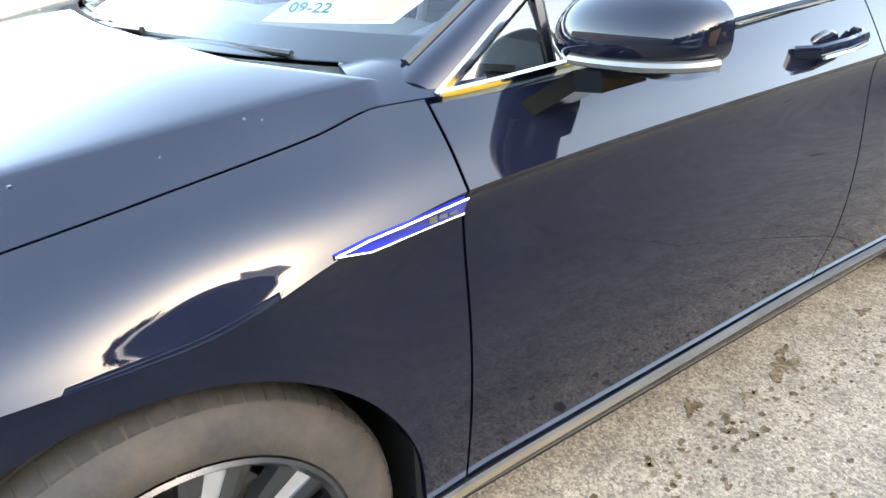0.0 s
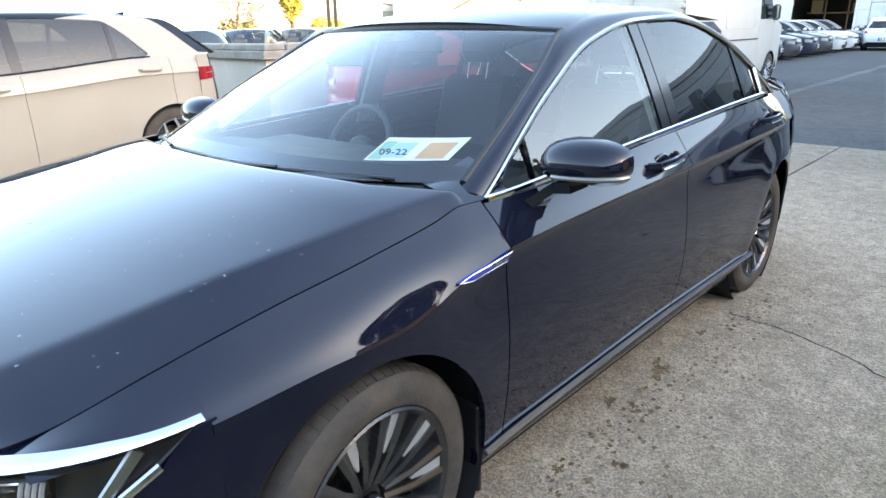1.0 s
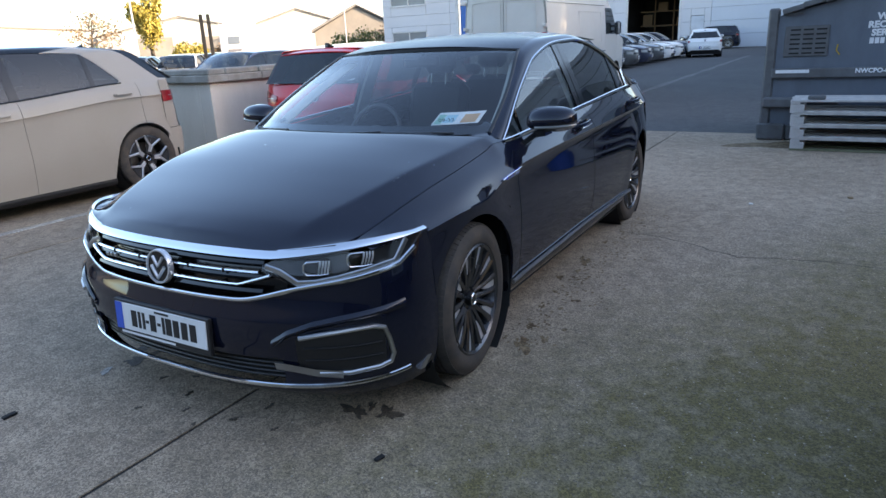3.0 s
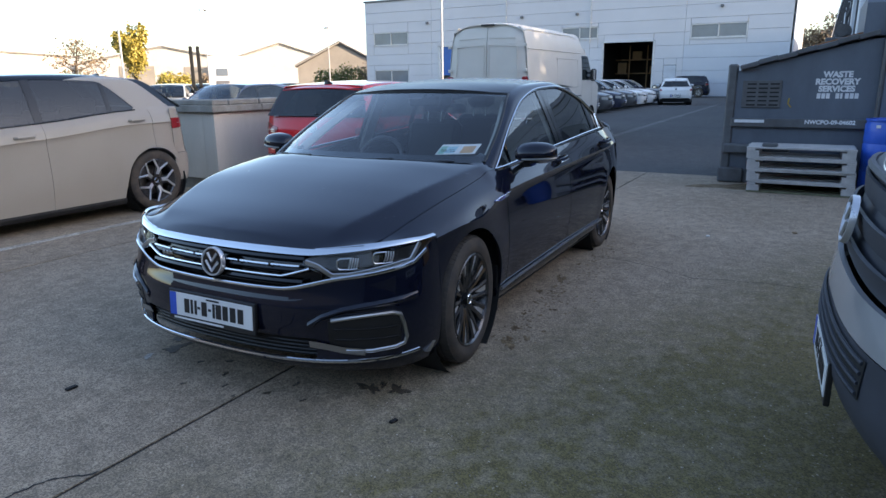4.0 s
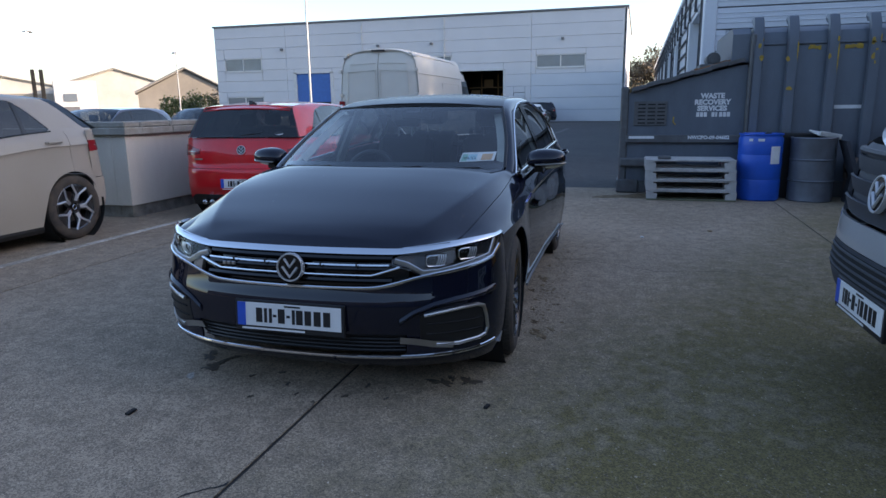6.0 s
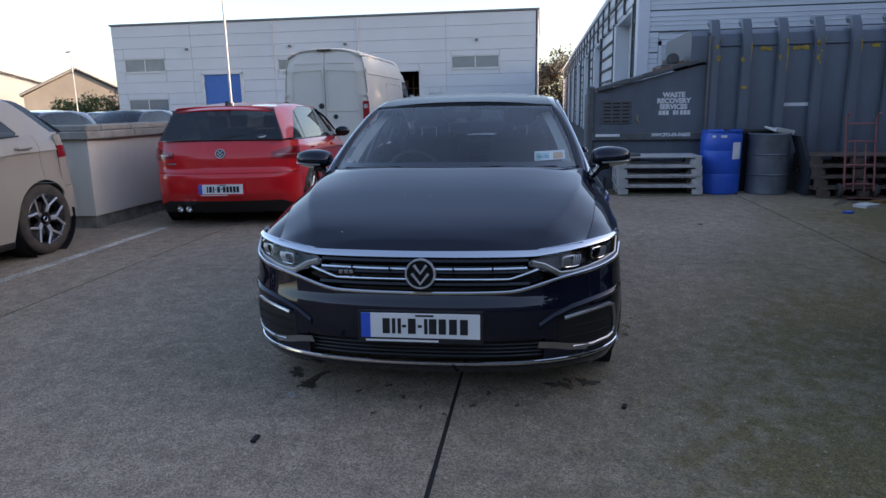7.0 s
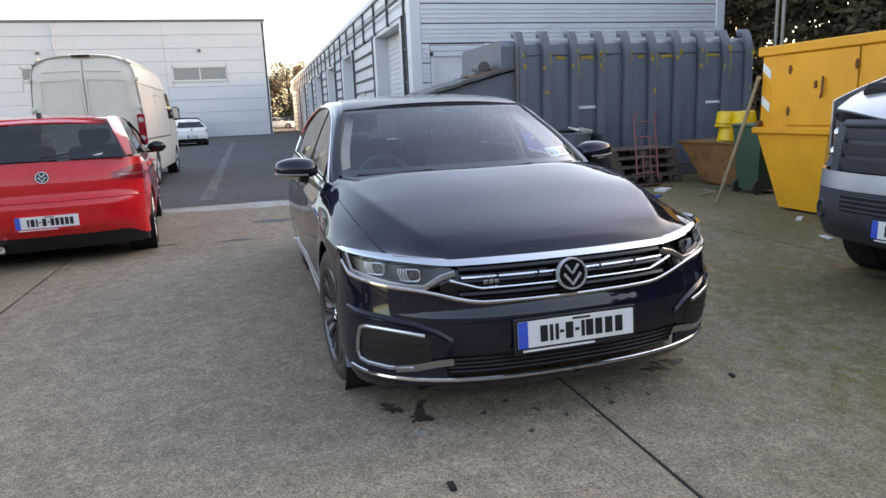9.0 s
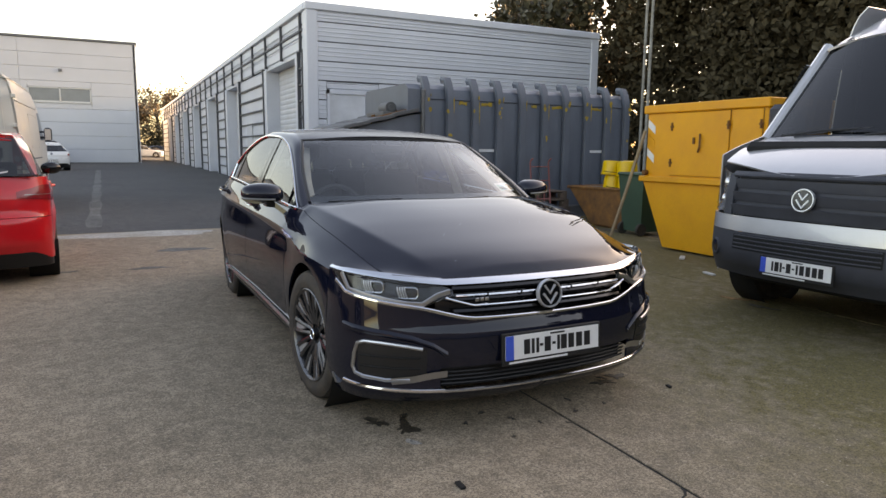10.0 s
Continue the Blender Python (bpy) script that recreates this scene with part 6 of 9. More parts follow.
for _ in range(1300):
    u, w = rng.random() ** 0.7, rng.random()
    drop((1.22 + 1.3 * u - fwd(1.2 + 1.35 * u), (2 * w - 1) * 0.93 * RAIL_Y(1.2 + 1.35 * u), RAIL_Z(1.2 + 1.35 * u) + (ROOF_Z(1.2 + 1.35 * u) - RAIL_Z(1.2 + 1.35 * u)) * (1 - abs(0.93 * (2 * w - 1)) ** 2.4)), rng.uniform(0.003, 0.010))
for _ in range(70):
    q = bonnet_at(rng.uniform(0.1, 0.97), rng.uniform(0.05, 0.95))
    drop(q, rng.uniform(0.0018, 0.0042))
wet = part("rain_drops", drops, DROPLET, saloon, "small rain drops on roof and bonnet")
wet["kind"] = "stuff"

# ---- other vehicles ----


def hatchback(name, m, label, body_paint, wb=2.63, fo=0.86, ro=0.77, w=0.90, h=1.45, nz=0.72, bz=0.95, belt0=0.95, belt1=1.02, xs=0.50, xr0=1.25, xr1=3.02, hr1=1.38, xd=2.95, dlo_rear=1.06, r=0.325, roof_paint=None, hatch_paint=None, spokes=5, style="five", wheel_y=None, kink=0.10,
              window=None, doors=2, fine=1.0, group="", category="car", lamp_z=(0.78, 0.92), lamp_s=(0.50, 0.96), plate=True, tail_lean=0.13, black_low=0.31, mirror_paint=None, dlo=None):
    """A small five-door car, x back from the front axle, nose towards -x."""
    car = thing(name, m, label, category, group)
    xt, xn = wb + ro, -fo
    qx = min(wb - 0.08, xd - 0.30)
    q = lambda n: max(4, int(n * fine))
    roof_paint, hatch_paint, window = roof_paint or body_paint, hatch_paint or body_paint, window or TINTED
    zb = pch((xs, belt0), (wb * 0.6, 0.5 * (belt0 + belt1) + 0.008), (xd, belt1), (xt, belt1 + 0.005))
    ey = pch((xn + 0.2, 0.70 * w), (-0.2, 0.86 * w), (xs, 0.905 * w), (wb * 0.55, 0.925 * w), (wb, 0.915 * w), (wb + ro * 0.5, 0.86 * w), (xt, 0.74 * w))
    ez = pch((xn + 0.2, nz - 0.005), (-0.2, nz + 0.45 * (bz - nz)), (xs, belt0 - 0.004), (wb * 0.6, 0.5 * (belt0 + belt1) + 0.004), (xd, belt1 - 0.004), (xt, belt1))
    bd = Body(
        top=pch((xn, nz), (xn * 0.45, nz + 0.66 * (bz - nz)), (xs, bz), (xt, belt1)),
        ridge_y=lambda x: 0.60 * ey(x), ridge_z=pch((xn, nz - 0.006), (xn * 0.45, nz + 0.62 * (bz - nz)), (xs, bz - 0.012), (xt, belt1 - 0.01)),
        edge_y=ey, edge_z=ez, belt_y=lambda x: ey(x) + 0.045 * w / 0.9, belt_z=lambda x: ez(x) - 0.065,
        crease_y=lambda x: min(w, ey(x) + 0.075 * w / 0.9), crease_z=lambda x: ez(x) - 0.15, mid_y=lambda x: min(w, ey(x) + 0.08), sill_y=lambda x: min(w * 0.96, ey(x) + 0.05),
        sill_z=0.20, axles=(0.0, wb), arch=r + 0.035, hub=r, under=0.012)
    mid = (wb / 2, 0, 0.55)
    wy = wheel_y or w - 0.115
    for sy in (-1, 1):
        bd.panel("wing", -r - 0.04, 0.44, 0.03, sy, body_paint, car, q(30), q(18))
        bd.panel("wing_front", xn + 0.28, -r - 0.042, 0.03, sy, body_paint, car, 6, 5, v_end=0.95)
        xm = wb * 0.56
        for a, b in ((0.444, xm), (xm + 0.004, wb + 0.02)):
            d = bd.panel("door", a, b, 0.05, sy, body_paint, car, q(28), q(20))
            x = b - 0.20
            y, z = bd.flank(x, 0.75)
            part("handle", Solid().tube([(x - 0.10, sy * y, z), (x - 0.08, sy * (y + 0.03), z), (x + 0.08, sy * (y + 0.03), z + 0.003), (x + 0.10, sy * y, z + 0.003)], 0.014, 6, flat=0.7), body_paint, d)
        bd.panel("quarter_panel", wb + 0.024, xt - 0.36, 0.0, sy, body_paint, car, q(24), q(18))
        sheet("sill", lambda u, v: (r + 0.05 + (wb - 2 * r - 0.10) * u, sy * (0.93 * w + 0.02 * math.sin(math.pi * v)), 0.13 + 0.09 * v), 8, 5, PLASTIC, car, skirt=0.02, out=mid)
        for ax in (0.0, wb):
            keep = Solid().lathe([(r + 0.047, 0.0), (r + 0.047, 0.26)], 20, Matrix.Translation((ax, sy * (wy - 0.15), r)) @ pose(0, 0, 0, -90 * sy, 0, 0), arc=math.pi * 1.1, start=math.pi * (0.95 if sy < 0 else -0.05))
            part("wheel_liner", keep, DARK, car)
            lathe_wheel(car, (ax, sy * wy, r), sy, r, 0.215, r * 0.70, spokes, style)
    # nose
    n_out = pch((0.15, -0.10), (0.24, -0.02), (0.40, 0.0), (0.52, -0.005), (nz - 0.08, -0.03), (nz + 0.01, -0.07))
    x0 = xn + 0.46

    def front(s, z, out=0.0):
        th = max(-1, min(1, s)) * math.pi / 2
        return (x0 - (0.46 + n_out(z) + out) * math.cos(th) ** 0.8, math.copysign((min(w, ey(-r) + 0.075) - 0.02 + out) * math.sin(abs(th)) ** 0.8, s), z)
    bp = sheet("front_bumper", lambda u, v: front(2 * u - 1, 0.16 + (nz - 0.145) * v), q(36), q(12), body_paint, car, skirt=0.01, out=mid)
    sheet("front_intake", lambda u, v: front(0.9 * (u - 0.5), 0.22 + 0.13 * v, 0.004), 10, 3, PLASTIC, bp, out=mid)
    sheet("front_grille", lambda u, v: front(1.0 * (u - 0.5), nz - 0.16 + 0.07 * v, 0.004), 10, 3, GLOSS_BLACK, bp, out=mid)
    for sy in (-1, 1):
        sheet("headlamp", lambda u, v: front(sy * (0.50 + 0.42 * u), nz - 0.155 + 0.02 * u + (0.10 + 0.02 * u) * v, 0.006), 10, 4, LAMP_WHITE, car, out=mid)
    sheet("bonnet", lambda u, v: (lambda xf: bd.deck(xf + (xs - 0.02 + 0.10 * (1 - (2 * v - 1) ** 2) - xf) * u, (2 * v - 1) * 0.99))(front(0.72 * (2 * v - 1), nz)[0] + 0.005), q(16), q(16), body_paint, car, skirt=0.01, out=mid)
    # tail
    t_out = pch((0.15, -0.14), (0.30, -0.05), (0.42, 0.0), (0.58, 0.0), (0.63, -0.02), (0.66, -0.05), (0.80, -0.065), (belt1, -tail_lean))
    xk = xt - 0.40

    def back(s, z, out=0.0):
        th = max(-1, min(1, s)) * math.pi / 2
        b = bd.flank(xk, 1.0)[0] - 0.10 * max(0, z - 0.85) + 0.01
        return (xk + (0.40 + t_out(z) + out) * math.cos(th) ** 0.62, math.copysign((b + out) * math.sin(abs(th)) ** 0.85, s), z)
    def low_edge(s):
        return black_low + 0.075 * min(1, max(0, (0.80 - abs(s)) / 0.25))
    rb = sheet("rear_bumper", lambda u, v: back(2 * u - 1, low_edge(2 * u - 1) + (0.63 - low_edge(2 * u - 1)) * v), q(40), q(8), body_paint, car, skirt=0.01, out=mid)
    sheet("diffuser", lambda u, v: back(2 * u - 1, 0.16 + (low_edge(2 * u - 1) + 0.012 - 0.16) * v, -0.012), q(30), 4, PLASTIC, rb, "black lower bumper", skirt=0.01, out=mid)
    sheet("tailgate", lambda u, v: back(0.80 * (2 * u - 1), 0.636 + (belt1 - 0.636) * v), q(30), q(8), hatch_paint, car, skirt=0.012, out=mid)
    for sy in (-1, 1):
        sheet("tail_corner", lambda u, v: back(sy * (0.805 + 0.195 * u), 0.636 + (belt1 - 0.636) * v), 10, q(8), body_paint, car, skirt=0.01, out=mid)
        tl = sheet("tail_lamp", lambda u, v: back(sy * (lamp_s[0] + (lamp_s[1] - lamp_s[0]) * u), lamp_z[0] + 0.035 * (1 - u) * (1 - v) + (lamp_z[1] - lamp_z[0]) * (0.25 + 0.75 * min(1, 0.5 + u)) * v, 0.010), 14, 5, LAMP_RED, car, "dark red tail lamp", skirt=0.014, out=mid)
        sheet("lamp_strip", lambda u, v: back(sy * (lamp_s[0] + 0.06 + (lamp_s[1] - lamp_s[0] - 0.12) * u), lamp_z[0] + 0.062 + 0.005 * v, 0.0125), 10, 2, LAMP_WHITE, tl, out=mid)
    # cabin
    dl = dlo or pch((xs + 0.02, belt0 + 0.006), (0.5 * (xs + xr0), 0.5 * (belt0 + h - 0.06) + 0.06), (xr0 + 0.1, h - 0.085), (0.5 * (xr0 + xr1), h - 0.06), (xr1 - 0.45, hr1 - 0.075), (xd - kink, dlo_rear + 0.09), (xd, belt1 + 0.012))
    ry = pch((xs, 0.82 * w), (0.5 * (xs + xr0), 0.755 * w), (xr0, 0.675 * w), (0.5 * (xr0 + xr1), 0.63 * w), (xr1, 0.655 * w), (xt - tail_lean - 0.02, 0.80 * w))
    rz = pch((xs, belt0 + 0.02), (0.5 * (xs + xr0), 0.5 * (belt0 + h - 0.05) + 0.045), (xr0, h - 0.06), (0.5 * (xr0 + xr1), h - 0.028), (xr1, hr1 - 0.02), (xt - tail_lean - 0.02, belt1 + 0.01))
    roofz = pch((xr0 - 0.1, h - 0.035), (0.5 * (xr0 + xr1), h), (xr1, hr1))

    def side(x, z):
        d = z - zb(x)
        return ey(x) - 0.006 - 0.33 * d - 0.16 * d * d

    def rail(u, v, sy):
        xa = xs + 0.02 + (xd - xs - 0.02) * u
        xb = xs + (xt - tail_lean - 0.02 - xs) * u
        a, b = np.array((xa, side(xa, dl(xa)), dl(xa))), np.array((xb, ry(xb), rz(xb)))
        p = a + (b - a) * v + np.array((0, 0.5, 0.8)) * 0.012 * math.sin(math.pi * v)
        return (p[0], sy * p[1], p[2])
    for sy in (-1, 1):
        cutu = 0.70 if roof_paint is not body_paint else 1.0
        sheet("roof_side", lambda u, v: rail(u * cutu, v, sy), q(36), 6, roof_paint, car, skirt=0.01, out=mid)
        if cutu < 1:
            sheet("rear_pillar", lambda u, v: rail(cutu + (1 - cutu) * u, 0.74 * v, sy), q(16), 6, body_paint, car, skirt=0.01, out=mid)
            sheet("hatch_edge", lambda u, v: rail(cutu + (1 - cutu) * u, 0.745 + 0.255 * v, sy), q(16), 4, roof_paint, car, skirt=0.01, out=mid)
            sheet("rear_shoulder", lambda u, v: (lambda a, b: tuple(a[k] + (b[k] - a[k]) * v for k in range(3)))((lambda x: (x, sy * (ey(x) + 0.004), ez(x) - 0.012))(xd - 0.06 + (xt - tail_lean - 0.06 - xd) * u), rail(1.0, 0.90 * u, sy)), q(16), 4, body_paint, car, skirt=0.01, out=mid)
        for nm, a, b in (("front_side_window", xs + 0.03, xm - 0.04), ("rear_side_window", xm + 0.04, qx - 0.02), ("quarter_window", qx + 0.02, xd - 0.005)):
            sheet(nm, lambda u, v: (lambda x: (x, sy * (side(x, zb(x) + (max(dl(x), zb(x) + 0.004) - zb(x)) * v) - 0.005), zb(x) + 0.004 + (max(dl(x), zb(x) + 0.004) - zb(x) - 0.006) * v))(a + (b - a) * u), q(16), q(6), window, car, out=mid)
        for a, b in ((xm - 0.04, xm + 0.04), (qx - 0.02, qx + 0.02)):
            sheet("door_pillar", lambda u, v: (lambda x: (x, sy * (side(x, zb(x) + (dl(x) - zb(x)) * v)), zb(x) + (dl(x) - zb(x)) * v))(a + (b - a) * u), 2, q(6), GLOSS_BLACK, car, skirt=0.02, out=mid)
        part("belt_trim", Solid().tube([(x, sy * (ey(x) + 0.002), zb(x)) for x in np.linspace(xs + 0.02, xd, q(16))], 0.008, 6), GLOSS_BLACK, car)
        mr = new("door_mirror")
        mr.parent = car
        part("mirror_housing", Solid().ball((xs + 0.24, sy * (w + 0.06), belt0 + 0.07), 0.07, 0.115, 0.075, 10), mirror_paint or body_paint, mr)
        part("mirror_arm", Solid().box(xs + 0.20, xs + 0.27, min(sy * 0.88 * w, sy * (w + 0.02)), max(sy * 0.88 * w, sy * (w + 0.02)), belt0 - 0.005, belt0 + 0.025, 0.008), GLOSS_BLACK, mr)
    sheet("roof", lambda u, v: (xr0 - 0.07 * (1 - (2 * v - 1) ** 2) + (xr1 - xr0 + 0.09 * (1 - (2 * v - 1) ** 2)) * u, (2 * v - 1) * ry(xr0 + (xr1 - xr0) * u), (lambda x: rz(x) + (roofz(x) - rz(x)) * (1 - abs(2 * v - 1) ** 2.4))(xr0 + (xr1 - xr0) * u)), q(22), q(16), roof_paint, car, skirt=0.01, out=mid)
    sheet("spoiler", lambda u, v: (xr1 - 0.02 + 0.10 * u + 0.05 * (1 - (2 * v - 1) ** 2), (2 * v - 1) * (0.645 * w), roofz(xr1) - 0.008 - 0.03 * abs(2 * v - 1) ** 2.4 - 0.030 * u), 4, q(14), roof_paint, car, thick=0.014, out=mid)

    def screen(u, v):
        s = 2 * v - 1
        x = xs + 0.02 + (xr0 - xs - 0.02) * u
        c = 1 - s * s
        return (x - 0.10 * c, s * (ry(x) - 0.004), rz(x) + (0.012 + 0.02 * u) * c)
    sheet("windscreen", screen, q(12), q(14), SIDE_GLASS, car, out=mid)
    x1 = xt - tail_lean - 0.01
    sheet("rear_window", lambda u, v: (xr1 + 0.06 + (x1 - xr1 - 0.06) * u + 0.05 * (1 - (2 * v - 1) ** 2) * (1 - 0.4 * u), (2 * v - 1) * (0.67 * w + 0.155 * w * u), hr1 - 0.045 + (belt1 + 0.012 - hr1 + 0.045) * u), q(12), q(14), window, car, out=mid)
    part("underbody", Solid().box(xn + 0.25, xt - 0.35, -0.62 * w, 0.62 * w, 0.16, 0.66, 0.03).box(0.42, wb - 0.42, -0.9 * w, 0.9 * w, 0.16, 0.80, 0.02), DARK, car)
    for y in (-0.36, 0.36):
        for x in (1.15, 1.95):
            st = Solid().box(x + 0.3, x + 0.46, y - 0.24, y + 0.24, 0.5, 1.1, 0.04).box(x + 0.36, x + 0.46, y - 0.12, y + 0.12, 1.12, 1.28, 0.03).box(x - 0.2, x + 0.3, y - 0.24, y + 0.24, 0.5, 0.66, 0.04)
            part("seat", st, SEAT, car)
    part("dashboard", Solid().box(xs + 0.1, xs + 0.5, -0.75 * w, 0.75 * w, 0.6, belt0 - 0.04, 0.04), DASH, car)
    fin = Solid().prism([(xr1 - 0.22, roofz(xr1 - 0.2) - 0.006), (xr1 - 0.05, roofz(xr1 - 0.1) - 0.012), (xr1 - 0.06, roofz(xr1) + 0.055)], -0.02, 0.02)
    part("aerial_fin", fin, GLOSS_BLACK, car)
    car["tail_x"] = float(back(0, 0.45)[0])
    return car, back, front, bd, side


# pale hatchback with black roof, nose towards -x
SUV_M = Matrix.Translation((-0.62, 5.14, 0.010))
suv, back, front, bd, side = hatchback("hatchback_car", SUV_M, "dusty pale hatchback with black roof and star-patterned wheels", BEIGE_PAINT, wb=2.76, fo=0.80, ro=0.70, w=0.905, h=1.56, nz=0.80, bz=1.02, belt0=0.98, belt1=1.15, xs=0.32, xr0=1.10, xr1=2.85, hr1=1.50, xd=2.62, dlo_rear=1.10, r=0.345,
                                       roof_paint=GLOSS_BLACK, hatch_paint=GLOSS_BLACK, style="star", lamp_z=(0.92, 1.04), lamp_s=(0.50, 1.0), dlo=pch((0.34, 0.986), (0.72, 1.30), (1.2, 1.455), (1.7, 1.48), (2.27, 1.462), (2.34, 1.43), (2.62, 1.175)))

# red hatchback, tail towards -x
RED_M = Matrix.Translation((6.967, 3.52, 0.010)) @ pose(0, 0, 0, 0, 0, 180 + 6.3)
red, back, front, bd, side = hatchback("hatchback_car", RED_M, "bright red five-door hatchback parked beside the wall", RED_PAINT, wb=2.62, fo=0.85, ro=0.79, w=0.895, h=1.45, nz=0.72, bz=0.94, belt0=0.94, belt1=1.0, xs=0.50, xr0=1.25, xr1=3.05, hr1=1.40, xd=2.98, r=0.325, fine=1.3, lamp_z=(0.775, 0.925), lamp_s=(0.43, 0.96), kink=0.16, black_low=0.235, mirror_paint=GLOSS_BLACK)
px = back(0, 0.45)[0]
number_plate(red, Matrix.Translation((px + 0.010, 0, 0.455)) @ pose(0, 0, 0, 87, 0, 90), bars=((-0.155, 0.016), (-0.12, 0.032), (-0.085, 0.016), (-0.06, -0.018), (-0.025, 0.034), (0.01, -0.018), (0.04, 0.03), (0.08, 0.03), (0.12, 0.03), (0.16, 0.03), (0.20, 0.03)), frame_mat=RED_PAINT)
emblem(red, Matrix.Translation((back(0, 0.86)[0] + 0.012, 0, 0.86)) @ pose(0, 0, 0, 78, 0, 90), 0.056)
for k in (-1, 1):
    part("exhaust", Solid().lathe([(0.034, 0), (0.034, 0.09), (0.028, 0.09), (0.028, 0.01)], 18, Matrix.Translation((px - 0.10, -0.46 + 0.05 * k, 0.225)) @ pose(0, 0, 0, 0, 90, 0)), CHROME, red)
p = back(-0.45, 0.72, 0.004)
part("tail_badge", Solid().box(p[0] - 0.004, p[0] + 0.006, p[1] - 0.055, p[1] - 0.02, 0.735, 0.755).box(p[0] - 0.004, p[0] + 0.006, p[1] - 0.015, p[1] + 0.015, 0.735, 0.755).box(p[0] - 0.004, p[0] + 0.006, p[1] + 0.02, p[1] + 0.05, 0.735, 0.755), SATIN, red)
part("rear_wiper", Solid().tube([(3.29, 0.0, 1.035), (3.275, 0.2, 1.06), (3.25, 0.36, 1.075)], 0.010, 6), PLASTIC, red)
part("window_sticker", Solid().lathe([(0.001, 0.003), (1.0, 0.003), (1.0, 0.0)], 24, Matrix.Translation((3.262, 0.47, 1.055)) @ pose(0, 0, 0, 0, 52, 0) @ Matrix.Diagonal((0.026, 0.06, 1, 1))), FRAME_WHITE, red, "white oval sticker")
part("wind_deflector", Solid().tube([(0.62, 0.81, 1.04), (0.95, 0.74, 1.23), (1.25, 0.68, 1.335)], 0.016, 6), GLOSS_BLACK, red)

# cars farther off
white, back, front, bd, side = hatchback("hatchback_car", Matrix.Translation((39.7, 5.3, 0.0)) @ pose(0, 0, 0, 0, 0, 180 + 12), "white rounded three-door hatchback standing in the lane", WHITE_PAINT, wb=2.54, fo=0.86, ro=0.86, w=0.90, h=1.49, nz=0.74, bz=0.98, belt0=0.99, belt1=1.0, xs=0.45, xr0=1.05, xr1=2.55, hr1=1.36, xd=2.75, r=0.33, fine=0.8, lamp_z=(0.76, 0.90), lamp_s=(0.62, 0.90), tail_lean=0.32)
number_plate(white, Matrix.Translation((back(0, 0.5)[0] + 0.01, 0, 0.52)) @ pose(0, 0, 0, 87, 0, 90))
emblem(white, Matrix.Translation((back(0, 0.86)[0] + 0.02, 0, 0.88)) @ pose(0, 0, 0, 70, 0, 90), 0.06)
darksuv, back, front, bd, side = hatchback("sport_utility_car", Matrix.Translation((53.4, 8.6, 0.0)) @ pose(0, 0, 0, 0, 0, -84), "black sport utility car parked by the workshop", BLACK_PAINT, wb=2.70, fo=0.88, ro=0.85, w=0.93, h=1.68, nz=0.90, bz=1.10, belt0=1.10, belt1=1.14, xs=0.45, xr0=1.15, xr1=3.1, hr1=1.62, xd=3.1, r=0.36, fine=0.6, lamp_z=(0.92, 1.05))
proto = {}
for key, paint_, lab in (("grey", GREY_PAINT, "dark grey hatchback parked in a row"), ("white", WHITE_PAINT, "white hatchback parked in a row"), ("blue", BLUE_PAINT, "dark blue hatchback parked in a row")):
    proto[key] = None
row = [("blue", 22.5), ("blue", 24.8), ("grey", 27.1), ("blue", 29.4), ("grey", 31.7), ("white", 34.0), ("white", 36.3), ("blue", 38.6)]
for key, x in row:
    mm = Matrix.Translation((x, 6.5, 0.0)) @ pose(0, 0, 0, 0, 0, 90 + 6)
    if proto[key] is None:
        pm = {"grey": GREY_PAINT, "white": WHITE_PAINT, "blue": BLUE_PAINT}[key]
        lb = {"grey": "dark grey hatchback parked in a row", "white": "white hatchback parked in a row", "blue": "dark blue hatchback parked in a row"}[key]
        proto[key], back, front, bd, side = hatchback("hatchback_car", mm, lb, pm, fine=0.55, group="parked row of cars")
        number_plate(proto[key], Matrix.Translation((front(0, 0.42)[0] - 0.01, 0, 0.42)) @ pose(0, 0, 0, 90, 0, -90))
    else:
        copy_thing(proto[key], mm)
for key, x, y, a in (("blue", 8.2, 10.6, 6), ("grey", 13.2, 11.4, 4), ("blue", 18.4, 11.6, 0), ("grey", 21.0, 26.0, 60), ("white", 24.0, 25.0, 60), ("blue", 27.0, 23.8, 60), ("white", 17.5, 28.5, 60), ("grey", 30.0, 22.0, 60), ("white", 14.0, 30.5, 60), ("blue", 33.5, 20.0, 60), ("blue", 8.0, 16.6, 40), ("grey", 10.8, 17.6, 40), ("white", 13.6, 18.6, 40), ("blue", 16.4, 19.8, 40), ("grey", 19.2, 20.8, 40), ("blue", 6.0, 14.2, 30)):
    copy_thing(proto[key], Matrix.Translation((x, y, 0.0)) @ pose(0, 0, 0, 0, 0, a))
copy_thing(proto["white"], Matrix.Translation((84, -3.0, 0.0)) @ pose(0, 0, 0, 0, 0, 80))
copy_thing(proto["grey"], Matrix.Translation((88, -5.5, 0.0)) @ pose(0, 0, 0, 0, 0, 80))


